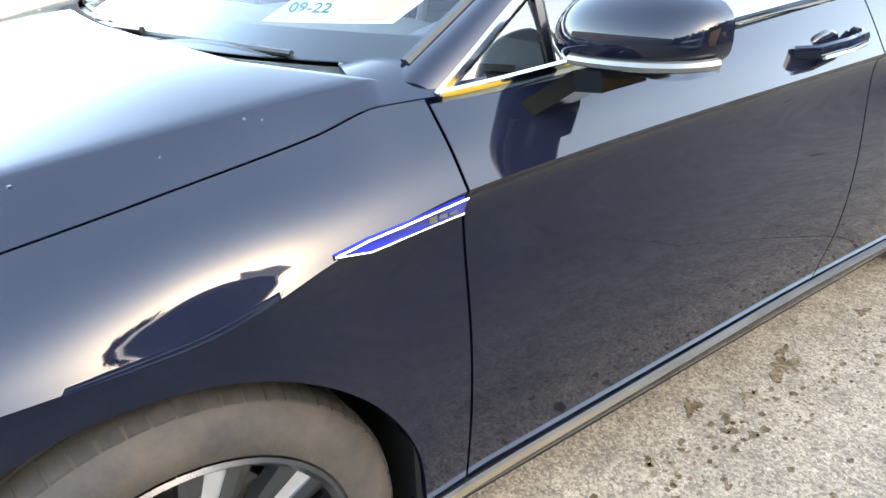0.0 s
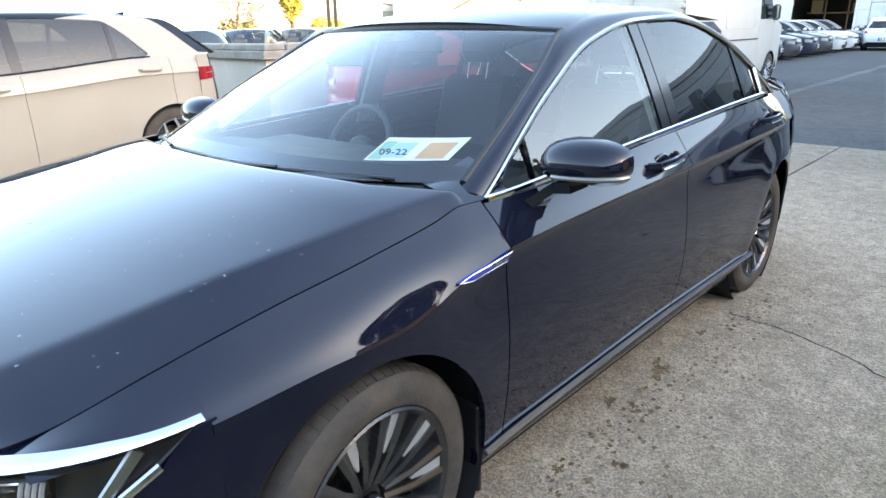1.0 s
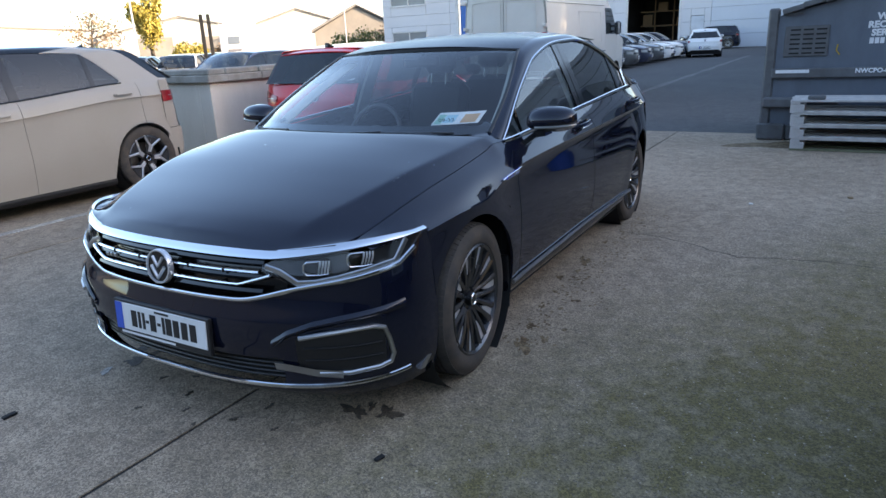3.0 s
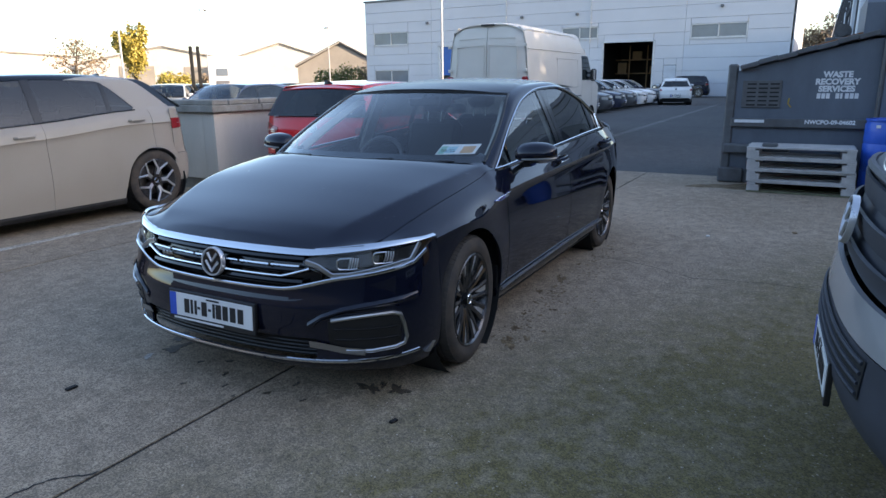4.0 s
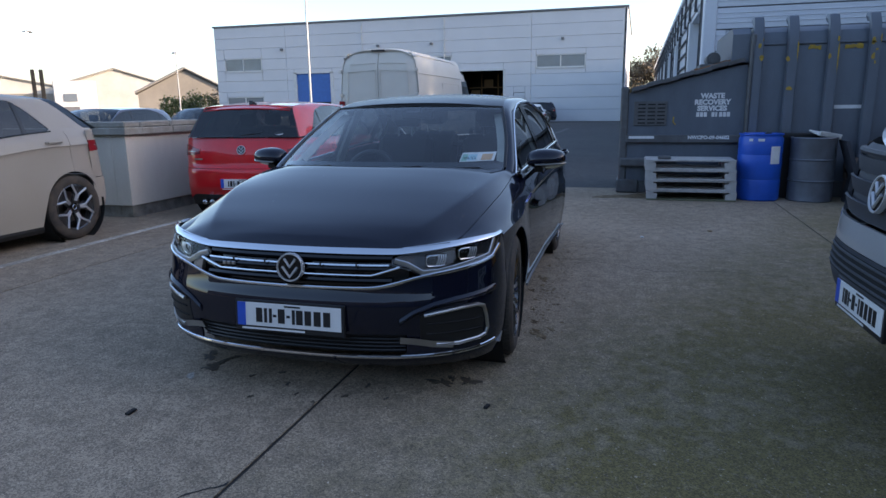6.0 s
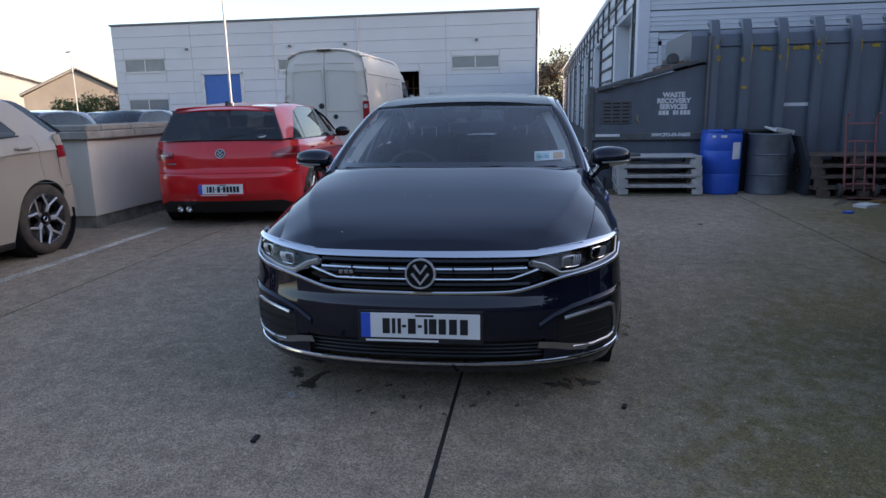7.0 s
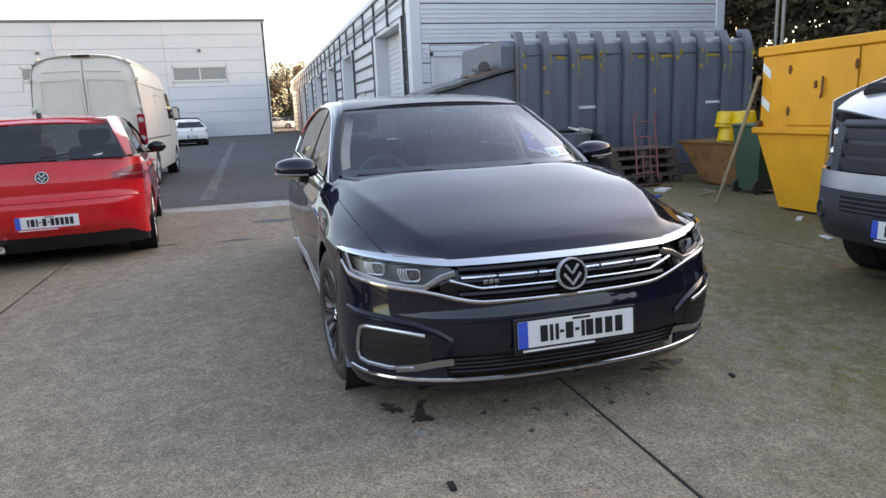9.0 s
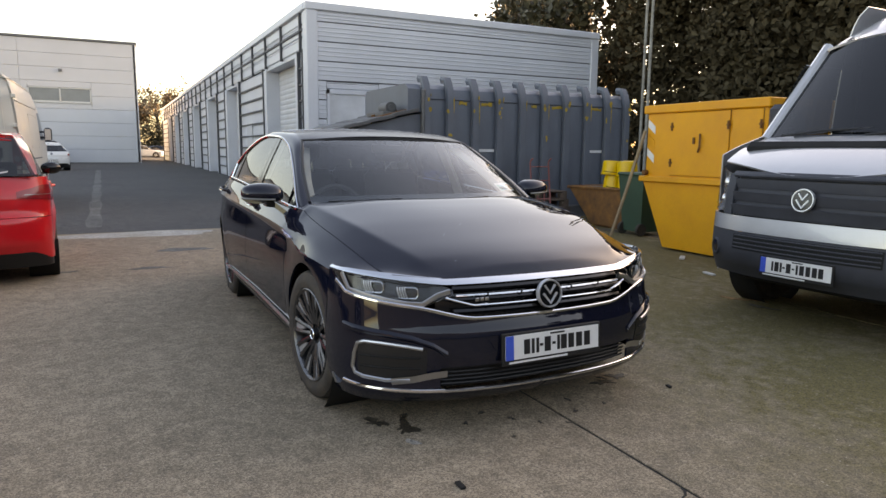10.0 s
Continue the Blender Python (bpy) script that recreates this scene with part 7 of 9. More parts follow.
def panel_van(m, label, body_paint, plastic, group="", bars=None):
    """A tall panel van, x back from the front bumper, nose towards -x."""
    van = thing("panel_van", m, label, "van", group)
    W, mid = 0.99, (3, 0, 1.2)
    prof = pch((0.24, 0.20), (0.30, 0.15), (0.39, 0.085), (0.45, 0.03), (0.55, 0.0), (0.70, 0.012), (0.82, 0.03), (0.96, 0.05), (1.12, 0.10), (1.18, 0.14))

    def nose_v(s, z, out=0.0):
        th = max(-1, min(1, s)) * math.pi / 2
        a = 0.60 - prof(z) + out
        return (0.60 - a * math.cos(th) ** 0.75, math.copysign((W - 0.015 + out) * math.sin(abs(th)) ** 0.75, s), z)
    bumper_v = sheet("front_bumper", lambda u, v: nose_v(2 * u - 1, 0.345 + 0.345 * v, 0.01), 44, 12, plastic, van, "grey plastic bumper", skirt=0.03, out=mid)
    sheet("lower_grille", lambda u, v: nose_v(0.30 * (2 * u - 1), 0.560 + 0.115 * v, 0.014), 20, 4, DARK, bumper_v, out=mid)
    gs = Solid()
    for k in range(4):
        gs.tube([nose_v(0.29 * q, 0.575 + 0.03 * k, 0.016) for q in np.linspace(-1, 1, 19)], 0.006, 6)
    part("lower_grille_slats", gs, plastic, bumper_v)
    for sy in (-1, 1):
        part("fog_lamp", Solid().lathe([(0.001, 0.012), (0.04, 0.008), (0.05, 0.0)], 18, Matrix.Translation(nose_v(sy * 0.50, 0.545, 0.008)) @ pose(0, 0, 0, 0, -90, -sy * 30)), GLOSS_BLACK, bumper_v, "dark round fog lamp")
        part("fog_rim", Solid().lathe([(0.048, 0.0), (0.052, 0.014), (0.062, 0.014), (0.068, 0.0)], 20, Matrix.Translation(nose_v(sy * 0.50, 0.545, 0.008)) @ pose(0, 0, 0, 0, -90, -sy * 30), caps=False), plastic, bumper_v)
    sheet("front_band", lambda u, v: nose_v(2 * u - 1, 0.695 + 0.115 * v, 0.012), 44, 5, body_paint, van, skirt=0.02, out=mid)
    grille_v = sheet("grille", lambda u, v: nose_v(0.375 * (2 * u - 1), 0.815 + 0.30 * v, -0.02), 24, 6, plastic, van, "grey slatted grille", out=mid)
    for k in range(3):
        sheet("grille_slat", lambda u, v: nose_v(0.375 * (2 * u - 1), 0.825 + 0.098 * k + 0.070 * v, -0.012 + 0.026 * v), 24, 3, plastic, grille_v, thick=0.012, out=mid)
    sheet("grille_header", lambda u, v: nose_v(0.45 * (2 * u - 1), 1.112 + 0.035 * v, 0.002 - 0.02 * v), 24, 3, plastic, grille_v, out=mid)
    for k in (-1, 1):
        sheet("grille_end", lambda u, v: nose_v(k * (0.37 + 0.085 * u), 0.812 + 0.315 * v, 0.006), 5, 6, plastic, grille_v, skirt=0.02, out=mid)
    part("grille_rim", Solid().tube([nose_v(0.40 * q, 1.115, 0.006) for q in np.linspace(-1, 1, 21)], 0.016, 6), plastic, grille_v)
    emblem(van, Matrix.Translation((nose_v(0, 0.965)[0] - 0.035, 0, 0.965)) @ pose(0, 0, 0, 82, 0, -90), 0.082)
    for sy in (-1, 1):
        hl = new("headlamp")
        hl.parent = van
        top_ = pch((0, 1.13), (0.5, 1.165), (1, 1.185))
        low_ = pch((0, 0.83), (0.6, 0.835), (1, 0.90))
        sheet("lens", lambda u, v: nose_v(sy * (0.46 + 0.40 * u), low_(u) + (top_(u) - low_(u)) * v, 0.006), 16, 8, LENS, hl, out=mid)
        sheet("housing", lambda u, v: nose_v(sy * (0.46 + 0.40 * u), low_(u) + (top_(u) - low_(u)) * v, -0.03 + 0.03 * (1 - min(1, 5 * min(u, 1 - u, v, 1 - v)))), 16, 8, VAN_LAMP, hl, out=mid)
        for q, z in ((0.60, 1.04), (0.62, 0.91)):
            part("reflector", Solid().ball(nose_v(sy * q, z, -0.055), 0.035, 0.055, 0.055), CHROME, hl)
    number_plate(van, Matrix.Translation((-0.006, 0, 0.482)) @ pose(0, 0, 0, 90, 0, -90), bars=((-0.165, 0.015), (-0.132, 0.032), (-0.10, 0.015), (-0.078, -0.018), (-0.043, 0.034), (-0.008, -0.018), (0.020, 0.015), (0.055, 0.032), (0.10, 0.032), (0.146, 0.034), (0.19, 0.034)))
    hood_z = pch((0.10, 1.12), (0.22, 1.20), (0.5, 1.33), (0.95, 1.47))
    sheet("bonnet", lambda u, v: (lambda s: (lambda xf: (lambda x: (x, s * (0.80 + 0.14 * min(1, (x) / 0.6)), hood_z(x) - 0.045 * abs(s) ** 3))(xf + (0.92 - 0.12 * (1 - s * s) - xf) * u))(nose_v(0.72 * s, 1.12)[0] + 0.004))(2 * v - 1), 18, 22, body_paint, van, skirt=0.015, out=(1, 0, 0.3))
    part("cowl_grille", Solid().box(0.80, 0.93, -0.62, 0.62, 1.405, 1.435, 0.01), plastic, van)
    # side below the windows, cab and load space as one skin with seams
    side_y = pch((0.28, 0.955), (0.5, 0.985), (1.25, 0.99), (1.6, 0.975), (2.0, 0.945), (2.3, 0.905), (2.52, 0.83), (2.62, 0.72), (2.68, 0.5))

    def ring_at(x, v):
        z = 0.28 + (2.66 - 0.28) * v
        return side_y(z), z
    for sy in (-1, 1):
        for nm, a, b, top in (("cab_side", 0.42, 1.02, 1.35), ("cab_door", 1.03, 1.93, 1.42)):
            def f(u, v, a=a, b=b, top=top):
                x = a + (b - a) * u
                t2 = hood_z(x) - 0.03 if x < 0.95 else top
                ar = 0.38
                low = 0.36 + math.sqrt(max(0, ar * ar - (x - 0.98) ** 2)) if abs(x - 0.98) < ar else 0.30
                z = low + (t2 - low) * v
                return (x, sy * side_y(z), z)
            sheet(nm, f, 20, 14, body_paint, van, skirt=0.012, out=mid)
        sheet("side_panel", lambda u, v: (lambda x: (lambda low: (lambda z: (x, sy * side_y(z), z))(low + (2.60 - low) * v))(0.37 + math.sqrt(max(0, 0.145 - (x - 4.62) ** 2)) if abs(x - 4.62) < 0.38 else 0.30))(1.94 + 3.90 * u), 60, 30, body_paint, van, skirt=0.012, out=mid)
        for z in (1.02, 2.12):
            part("side_moulding", Solid().tube([(x, sy * (side_y(z) + 0.004), z) for x in np.linspace(2.0, 5.75, 12)], 0.014, 6), plastic if z < 1.5 else body_paint, van)
        part("side_recess", Solid().tube([(2.3, sy * (side_y(1.25) + 0.002), 1.25), (2.3, sy * (side_y(1.95) + 0.002), 1.95), (3.9, sy * (side_y(1.95) + 0.002), 1.95), (3.9, sy * (side_y(1.25) + 0.002), 1.25)], 0.007, 5, closed=True), body_paint, van)
        sheet("cab_window", lambda u, v: (lambda x: (lambda z0, z1: (x, sy * (side_y(z0 + (z1 - z0) * v) - 0.004), z0 + (z1 - z0) * v))(1.43, min(2.06, 1.46 + max(0, x - 0.98) * 1.55)))(0.99 + 0.90 * u), 14, 8, TINTED, van, out=mid)
        sheet("screen_pillar", lambda u, v: (0.90 + 0.62 * u + 0.05 * v, sy * (0.955 - 0.075 * u), 1.40 + 0.80 * u - 0.02 * v), 10, 2, body_paint, van, thick=0.03, out=mid)
        part("screen_pillar_seal", Solid().tube([(0.93 + 0.66 * q, sy * (0.95 - 0.085 * q), 1.40 + 0.83 * q) for q in np.linspace(0, 1, 9)], 0.045, 8), body_paint, van)
        mv = new("door_mirror")
        mv.parent = van
        part("mirror_housing", Solid().box(1.25, 1.37, min(sy * 1.02, sy * 1.19), max(sy * 1.02, sy * 1.19), 1.40, 1.73, 0.045), plastic, mv)
        part("mirror_arm", Solid().box(1.27, 1.35, min(sy * 0.95, sy * 1.05), max(sy * 0.95, sy * 1.05), 1.46, 1.52, 0.015), plastic, mv)
        part("mirror_arm", Solid().box(1.27, 1.35, min(sy * 0.95, sy * 1.05), max(sy * 0.95, sy * 1.05), 1.60, 1.65, 0.015), plastic, mv)
        part("mirror_glass", Solid().box(1.368, 1.374, min(sy * 1.04, sy * 1.17), max(sy * 1.04, sy * 1.17), 1.43, 1.70, 0.002), CHROME, mv)
        for ax in (0.98, 4.62):
            lathe_wheel(van, (ax, sy * 0.86, 0.345), sy, 0.345, 0.22, 0.215, 6, "five")
            part("wheel_liner", Solid().lathe([(0.40, 0.0), (0.40, 0.24)], 20, Matrix.Translation((ax, sy * 0.73, 0.36)) @ pose(0, 0, 0, -90 * sy, 0, 0), arc=math.pi * 1.1, start=math.pi * (0.95 if sy < 0 else -0.05)), DARK, van)
    sheet("windscreen", lambda u, v: (lambda s: (0.93 - 0.13 * (1 - s * s) + 0.66 * u, s * (0.92 - 0.085 * u), 1.42 + 0.81 * u + 0.03 * (1 - s * s)))(2 * v - 1), 14, 18, TINTED, van, out=mid)
    for a, b in ((-0.75, 0.05), (0.0, 0.72)):
        part("wiper", Solid().tube([(0.80, b, 1.43), (0.815, (a + b) / 2, 1.47), (0.84, a, 1.48)], 0.012, 6), PLASTIC, van)
    roof_c = pch((1.5, 2.27), (1.8, 2.46), (2.2, 2.62), (2.8, 2.70), (5.5, 2.70), (5.88, 2.66))
    sheet("roof", lambda u, v: (lambda s, x: (x, s * 0.835, min(roof_c(x), 2.70) - (min(0.16, roof_c(x) - 2.2)) * abs(s) ** 3.2))(2 * v - 1, 1.52 + 4.34 * u), 40, 24, body_paint, van, skirt=0.02, out=(3, 0, 1))
    for sy in (-1, 1):
        sheet("roof_shoulder", lambda u, v: (lambda x: (lambda zt: (x, sy * (0.835 + (side_y(min(zt - 0.17, 2.55)) - 0.835) * v + 0.018 * math.sin(math.pi * v)), zt - 0.16 - 0.06 * v + 0.02 * math.sin(math.pi * v)))(min(roof_c(x), 2.70)))(1.52 + 4.34 * u), 30, 4, body_paint, van, out=mid)
        sheet("cab_upper", lambda u, v: (lambda x: (lambda z0, z1: (x, sy * side_y(z0 + (z1 - z0) * v), z0 + (z1 - z0) * v))(min(2.07, 1.46 + max(0, x - 0.98) * 1.55) - 0.01, min(roof_c(max(x, 1.5)) - 0.20, 2.5)))(1.40 + 0.55 * u), 8, 6, body_paint, van, out=mid)
    # tail
    def tail_top(y):
        return 2.655 - 0.16 * min(1, abs(y) / 0.835) ** 3.2 - 0.9 * max(0, abs(y) - 0.835)
    sheet("rear_frame", lambda u, v: (lambda s: (lambda y0: (lambda zt: (lambda z: (5.816, s * (side_y(min(z, 2.45)) - 0.008), z))(0.48 + (zt - 0.48) * v))(tail_top(y0)))(s * 0.90))(2 * u - 1), 28, 24, body_paint, van, out=mid)
    for sy in (-1, 1):
        door_v = sheet("rear_door", lambda u, v: (5.88 + 0.03 * math.sin(math.pi * (0.15 + 0.7 * v)) - 0.05 * max(0, u - 0.8) / 0.2 - 0.06 * max(0, v - 0.85) / 0.15, sy * (0.008 + (side_y(0.50 + 2.08 * v) - 0.035 - 0.008) * u), 0.50 + 2.08 * v), 14, 30, body_paint, van, skirt=0.015, out=mid)
        rec = [(5.918, sy * 0.06, 1.30), (5.918, sy * 0.78, 1.30), (5.916, sy * 0.74, 2.16), (5.916, sy * 0.06, 2.20)]
        part("door_recess", Solid().tube(rec, 0.007, 5, closed=True), body_paint, door_v)
        part("door_crease", Solid().tube([(5.905, sy * 0.05, 2.36), (5.90, sy * 0.70, 2.34)], 0.006, 5), body_paint, door_v)
        for z in (0.85, 1.62, 2.15):
            part("hinge", Solid().box(5.87, 5.93, min(sy * 0.90, sy * 0.98), max(sy * 0.90, sy * 0.98), z, z + 0.07, 0.01), body_paint, door_v)
        tl = part("tail_lamp", Solid().box(5.84, 5.93, min(sy * 0.86, sy * 1.0), max(sy * 0.86, sy * 1.0), 0.92, 1.52, 0.02), LAMP_RED, van, "tall red tail lamp")
        for z in (1.05, 1.40):
            part("lamp_disc", Solid().lathe([(0.001, 0.006), (0.045, 0.004), (0.05, 0)], 18, Matrix.Translation((5.93, sy * 0.93, z)) @ pose(0, 0, 0, 0, 90, 0)), LAMP_WHITE, tl)
        part("lamp_base", Solid().box(5.84, 5.92, min(sy * 0.86, sy * 0.99), max(sy * 0.86, sy * 0.99), 0.84, 0.915, 0.01), LAMP_WHITE, tl)
    part("rear_bumper", Solid().box(5.80, 5.98, -0.97, 0.97, 0.34, 0.50, 0.03), plastic, van)
    part("door_lock", Solid().lathe([(0.001, 0.02), (0.05, 0.016), (0.055, 0)], 18, Matrix.Translation((5.91, 0.22, 1.18)) @ pose(0, 0, 0, 0, 90, 0)), PLASTIC, van)
    part("door_badge", Solid().lathe([(0.001, 0.02), (0.06, 0.016), (0.065, 0)], 18, Matrix.Translation((5.91, -0.10, 1.42)) @ pose(0, 0, 0, 0, 90, 0)), PLASTIC, van)
    part("brake_light", Solid().box(5.83, 5.89, -0.16, 0.16, 2.62, 2.66, 0.008), PLASTIC, van)
    part("load_floor", Solid().box(0.4, 5.8, -0.70, 0.70, 0.26, 0.6, 0.02).box(1.9, 5.75, -0.78, 0.78, 0.6, 2.36, 0.05).box(0.5, 1.9, -0.85, 0.85, 0.6, 1.38, 0.04), DARK, van)
    return van


panel_van(Matrix.Translation((-0.345, -2.465, 0.010)) @ pose(0, 0, 0, 0, 0, -87), "silver panel van with grey plastic grille and bumper", SILVER_PAINT, VAN_PLASTIC)
panel_van(Matrix.Translation((17.0, 4.28, 0.0)) @ pose(0, 0, 0, 0, 0, 180), "dirty white high-roofed panel van parked in the lane", DIRTY_WHITE, VAN_PLASTIC)

# ---- yard things ----
CONT = mat("dark_grey_painted_steel", (0.118, 0.142, 0.172), 0.45, other=(0.082, 0.099, 0.122), scale=2.2, fine=60, bump=0.12, streak=0.4)
CONT_EDGE = mat("scuffed_grey_steel", (0.11, 0.118, 0.125), 0.55, other=(0.07, 0.07, 0.07), scale=6)
CHIP = mat("old_yellow_paint", (0.52, 0.33, 0.03), 0.6, other=(0.30, 0.18, 0.03), scale=12)
RUST = mat("rusty_orange_steel", (0.32, 0.13, 0.035), 0.85, other=(0.12, 0.05, 0.02), scale=5, fine=60, bump=0.4)
YELLOW = mat("yellow_painted_steel", (0.86, 0.35, 0.007), 0.5, other=(0.72, 0.27, 0.007), scale=1.8, fine=50, bump=0.1)
RUST_LINE = mat("rust_seam", (0.20, 0.075, 0.02), 0.85, scale=10)
BLUE_PLASTIC = mat("blue_plastic", (0.002, 0.105, 0.56), 0.38, scale=3)
GREEN_PLASTIC = mat("dull_green_plastic", (0.025, 0.075, 0.045), 0.55, scale=3)
YELLOW_PLASTIC = mat("bright_yellow_plastic", (0.86, 0.50, 0.008), 0.4, scale=4)
GREY_DRUM = mat("grey_steel_drum", (0.16, 0.18, 0.21), 0.5, 0.3, other=(0.11, 0.12, 0.135), scale=4)
PALLET_GREY = mat("bleached_pallet_wood", (0.52, 0.505, 0.48), 0.85, other=(0.36, 0.35, 0.335), scale=8, fine=90, bump=0.3)
PALLET_BROWN = mat("dark_damp_pallet_wood", (0.15, 0.105, 0.08), 0.9, other=(0.07, 0.05, 0.04), scale=8, fine=90, bump=0.4)
MOSSY = mat("mossy_pallet_wood", (0.16, 0.17, 0.10), 0.9, other=(0.10, 0.10, 0.06), scale=8, bump=0.3)
STICK = mat("weathered_timber", (0.34, 0.24, 0.14), 0.85, other=(0.22, 0.15, 0.09), scale=10)
PINK_STEEL = mat("faded_red_steel", (0.34, 0.10, 0.10), 0.6, other=(0.24, 0.08, 0.07), scale=10)
WHITE_SIGN = mat("white_sign_paint", (0.78, 0.79, 0.79), 0.6, bump=0)
PAPER = mat("white_litter", (0.68, 0.67, 0.64), 0.8)
BARK = mat("tree_bark", (0.09, 0.07, 0.05), 0.95, other=(0.05, 0.04, 0.03), scale=8, bump=0.6)
GALV = mat("galvanised_steel", (0.48, 0.49, 0.50), 0.45, 0.5, scale=2)


def leaf_mat(name, a, b, rough=0.6, spec=0.5):
    m = bpy.data.materials.new(name)
    m.use_nodes = True
    t = m.node_tree
    bs = t.nodes["Principled BSDF"]
    g = t.nodes.new("ShaderNodeNewGeometry")
    r = t.nodes.new("ShaderNodeValToRGB")
    r.color_ramp.elements[0].color, r.color_ramp.elements[1].color = (*a, 1), (*b, 1)
    t.links.new(g.outputs["Random Per Island"], r.inputs["Fac"])
    t.links.new(r.outputs["Color"], bs.inputs["Base Color"])
    bs.inputs["Roughness"].default_value = rough
    bs.inputs["Specular IOR Level"].default_value = spec
    return m


LEAF_DARK = leaf_mat("dark_ivy_leaves", (0.024, 0.024, 0.010), (0.075, 0.062, 0.028))
LEAF_IVY = leaf_mat("brown_winter_ivy", (0.050, 0.040, 0.024), (0.090, 0.072, 0.044), 0.9, 0.1)
LEAF_GREEN = leaf_mat("green_leaves", (0.05, 0.075, 0.018), (0.13, 0.15, 0.035))
LEAF_GOLD = leaf_mat("golden_leaves", (0.20, 0.17, 0.03), (0.38, 0.30, 0.06))
TWIG = leaf_mat("bare_twigs", (0.10, 0.075, 0.05), (0.24, 0.17, 0.10))


def facing(x, y, z):
    """A frame on a wall that faces -x: text runs along -y."""
    return Matrix(((0, 0, -1, x), (-1, 0, 0, y), (0, 1, 0, z), (0, 0, 0, 1)))


# long ribbed waste container
container = thing("waste_container", None, "long dark grey ribbed steel waste container with chipped yellow paint", "container")
CX, CY0, CY1, CZ = 7.12, -3.05, -7.62, 2.42
part("body", Solid().prism([(CX + 0.10, 0.22), (CX + 0.10, CZ - 0.22), (CX + 0.16, CZ - 0.08), (CX + 0.30, CZ), (9.30, CZ), (9.42, CZ - 0.12), (9.42, 0.22)], CY1, CY0, "y"), CONT, container)
part("base_rail", Solid().box(CX + 0.04, CX + 0.24, CY1, CY0, G, 0.24, 0.01).box(9.2, 9.4, CY1, CY0, G, 0.24, 0.01), CONT_EDGE, container, smooth=0)
ribs = [-3.10, -3.55, -4.06, -4.56, -5.06, -5.56, -6.06, -6.56, -7.06, -7.54]
rib_mesh = None
for i, y in enumerate(ribs):
    if rib_mesh is None:
        sec = [(0.10, 0.05), (0.03, 0.075), (-0.02, 0.06), (-0.02, -0.06), (0.03, -0.075), (0.10, -0.05)]
        path = [(0, 0.22), (0, CZ - 0.32), (0.02, CZ - 0.20), (0.07, CZ - 0.08), (0.15, CZ + 0.02), (0.30, CZ + 0.035)]
        vs, fs = [], []
        for k, (dx, z) in enumerate(path):
            tilt = [0, 0, 0.35, 0.75, 1.15, 1.5][k]
            for sx, sy_ in sec:
                ox = sx - 0.0
                vs.append((CX + dx + ox * math.cos(tilt), sy_, z - ox * math.sin(tilt) * -1.0 * 0.0 - (ox - 0.10) * math.sin(tilt)))
        n6 = 6
        for k in range(len(path) - 1):
            for j in range(n6):
                fs.append((k * n6 + j, k * n6 + (j + 1) % n6, (k + 1) * n6 + (j + 1) % n6, (k + 1) * n6 + j))
        fs.append(tuple(range(n6)))
        rib = link_mesh("rib", vs, fs, CONT, container, "", 25)
        rib_mesh = rib.data
    else:
        rib = new("rib", rib_mesh)
        rib.parent = container
    rib.location = (0, y, 0)
rng = random.Random(8)
for i in range(26):
    y = rng.choice(ribs) + rng.uniform(-0.06, 0.06)
    z = CZ - 0.30 + rng.uniform(-0.18, 0.12) if i < 20 else rng.uniform(1.5, 2.0)
    a, b = rng.uniform(0.012, 0.045), rng.uniform(0.015, 0.07)
    n = 9
    pts = [(y + a * math.cos(6.28 * k / n) * rng.uniform(0.5, 1.2), z + b * math.sin(6.28 * k / n) * rng.uniform(0.5, 1.2)) for k in range(n)]
    part("paint_chip", Solid().prism(pts, CX - 0.026, CX - 0.016, "x"), CHIP, container, smooth=0)
for k, y in enumerate(ribs):
    z = CZ - 0.16 - 0.05 * (k % 3)
    ln = (0.05, 0.28, 0.42, 0.12, 0.20, 0.30, 0.10, 0.34, 0.5, 0.16)[k]
    pts = [(y - 0.058, z), (y - 0.046, z - 0.05), (y - 0.049, z - ln * 0.6), (y - 0.056, z - ln), (y - 0.062, z - ln * 0.7), (y - 0.063, z - 0.06)]
    part("paint_chip", Solid().prism(pts, CX - 0.025, CX - 0.0185, "x"), CHIP, container, smooth=0)
for y, wd in ((-5.86, 0.16), (-5.34, 0.07), (-4.30, 0.14), (-6.80, 0.15), (-3.82, 0.10)):
    ys = np.linspace(y - wd, y + wd * 0.6, 8)
    pts = [(q, CZ - 0.335 + rng.uniform(-0.012, 0.016)) for q in ys] + [(q, CZ - 0.285 + rng.uniform(-0.018, 0.016)) for q in ys[::-1]]
    part("paint_chip", Solid().prism(pts, CX + 0.09, CX + 0.099, "x"), CHIP, container, smooth=0)
part("end_box", Solid().prism([(CX + 0.06, 1.93), (CX + 0.06, CZ - 0.10), (CX + 0.18, CZ - 0.01), (9.2, CZ - 0.01), (9.3, CZ - 0.10), (9.3, 1.93)], CY0 + 0.052, CY0 + 0.29, "y"), CONT, container)
for a, b in zip(ribs, ribs[1:]):
    part("panel_lip", Solid().box(CX + 0.078, CX + 0.102, b + 0.078, a - 0.078, CZ - 0.262, CZ - 0.236, 0.006), CONT, container)
for y in (-4.33, -6.87):
    part("reflector_bar", Solid().box(CX + 0.088, CX + 0.098, y - 0.17, y + 0.17, 1.265, 1.315), WHITE_SIGN, container, "white reflective bar", smooth=0)
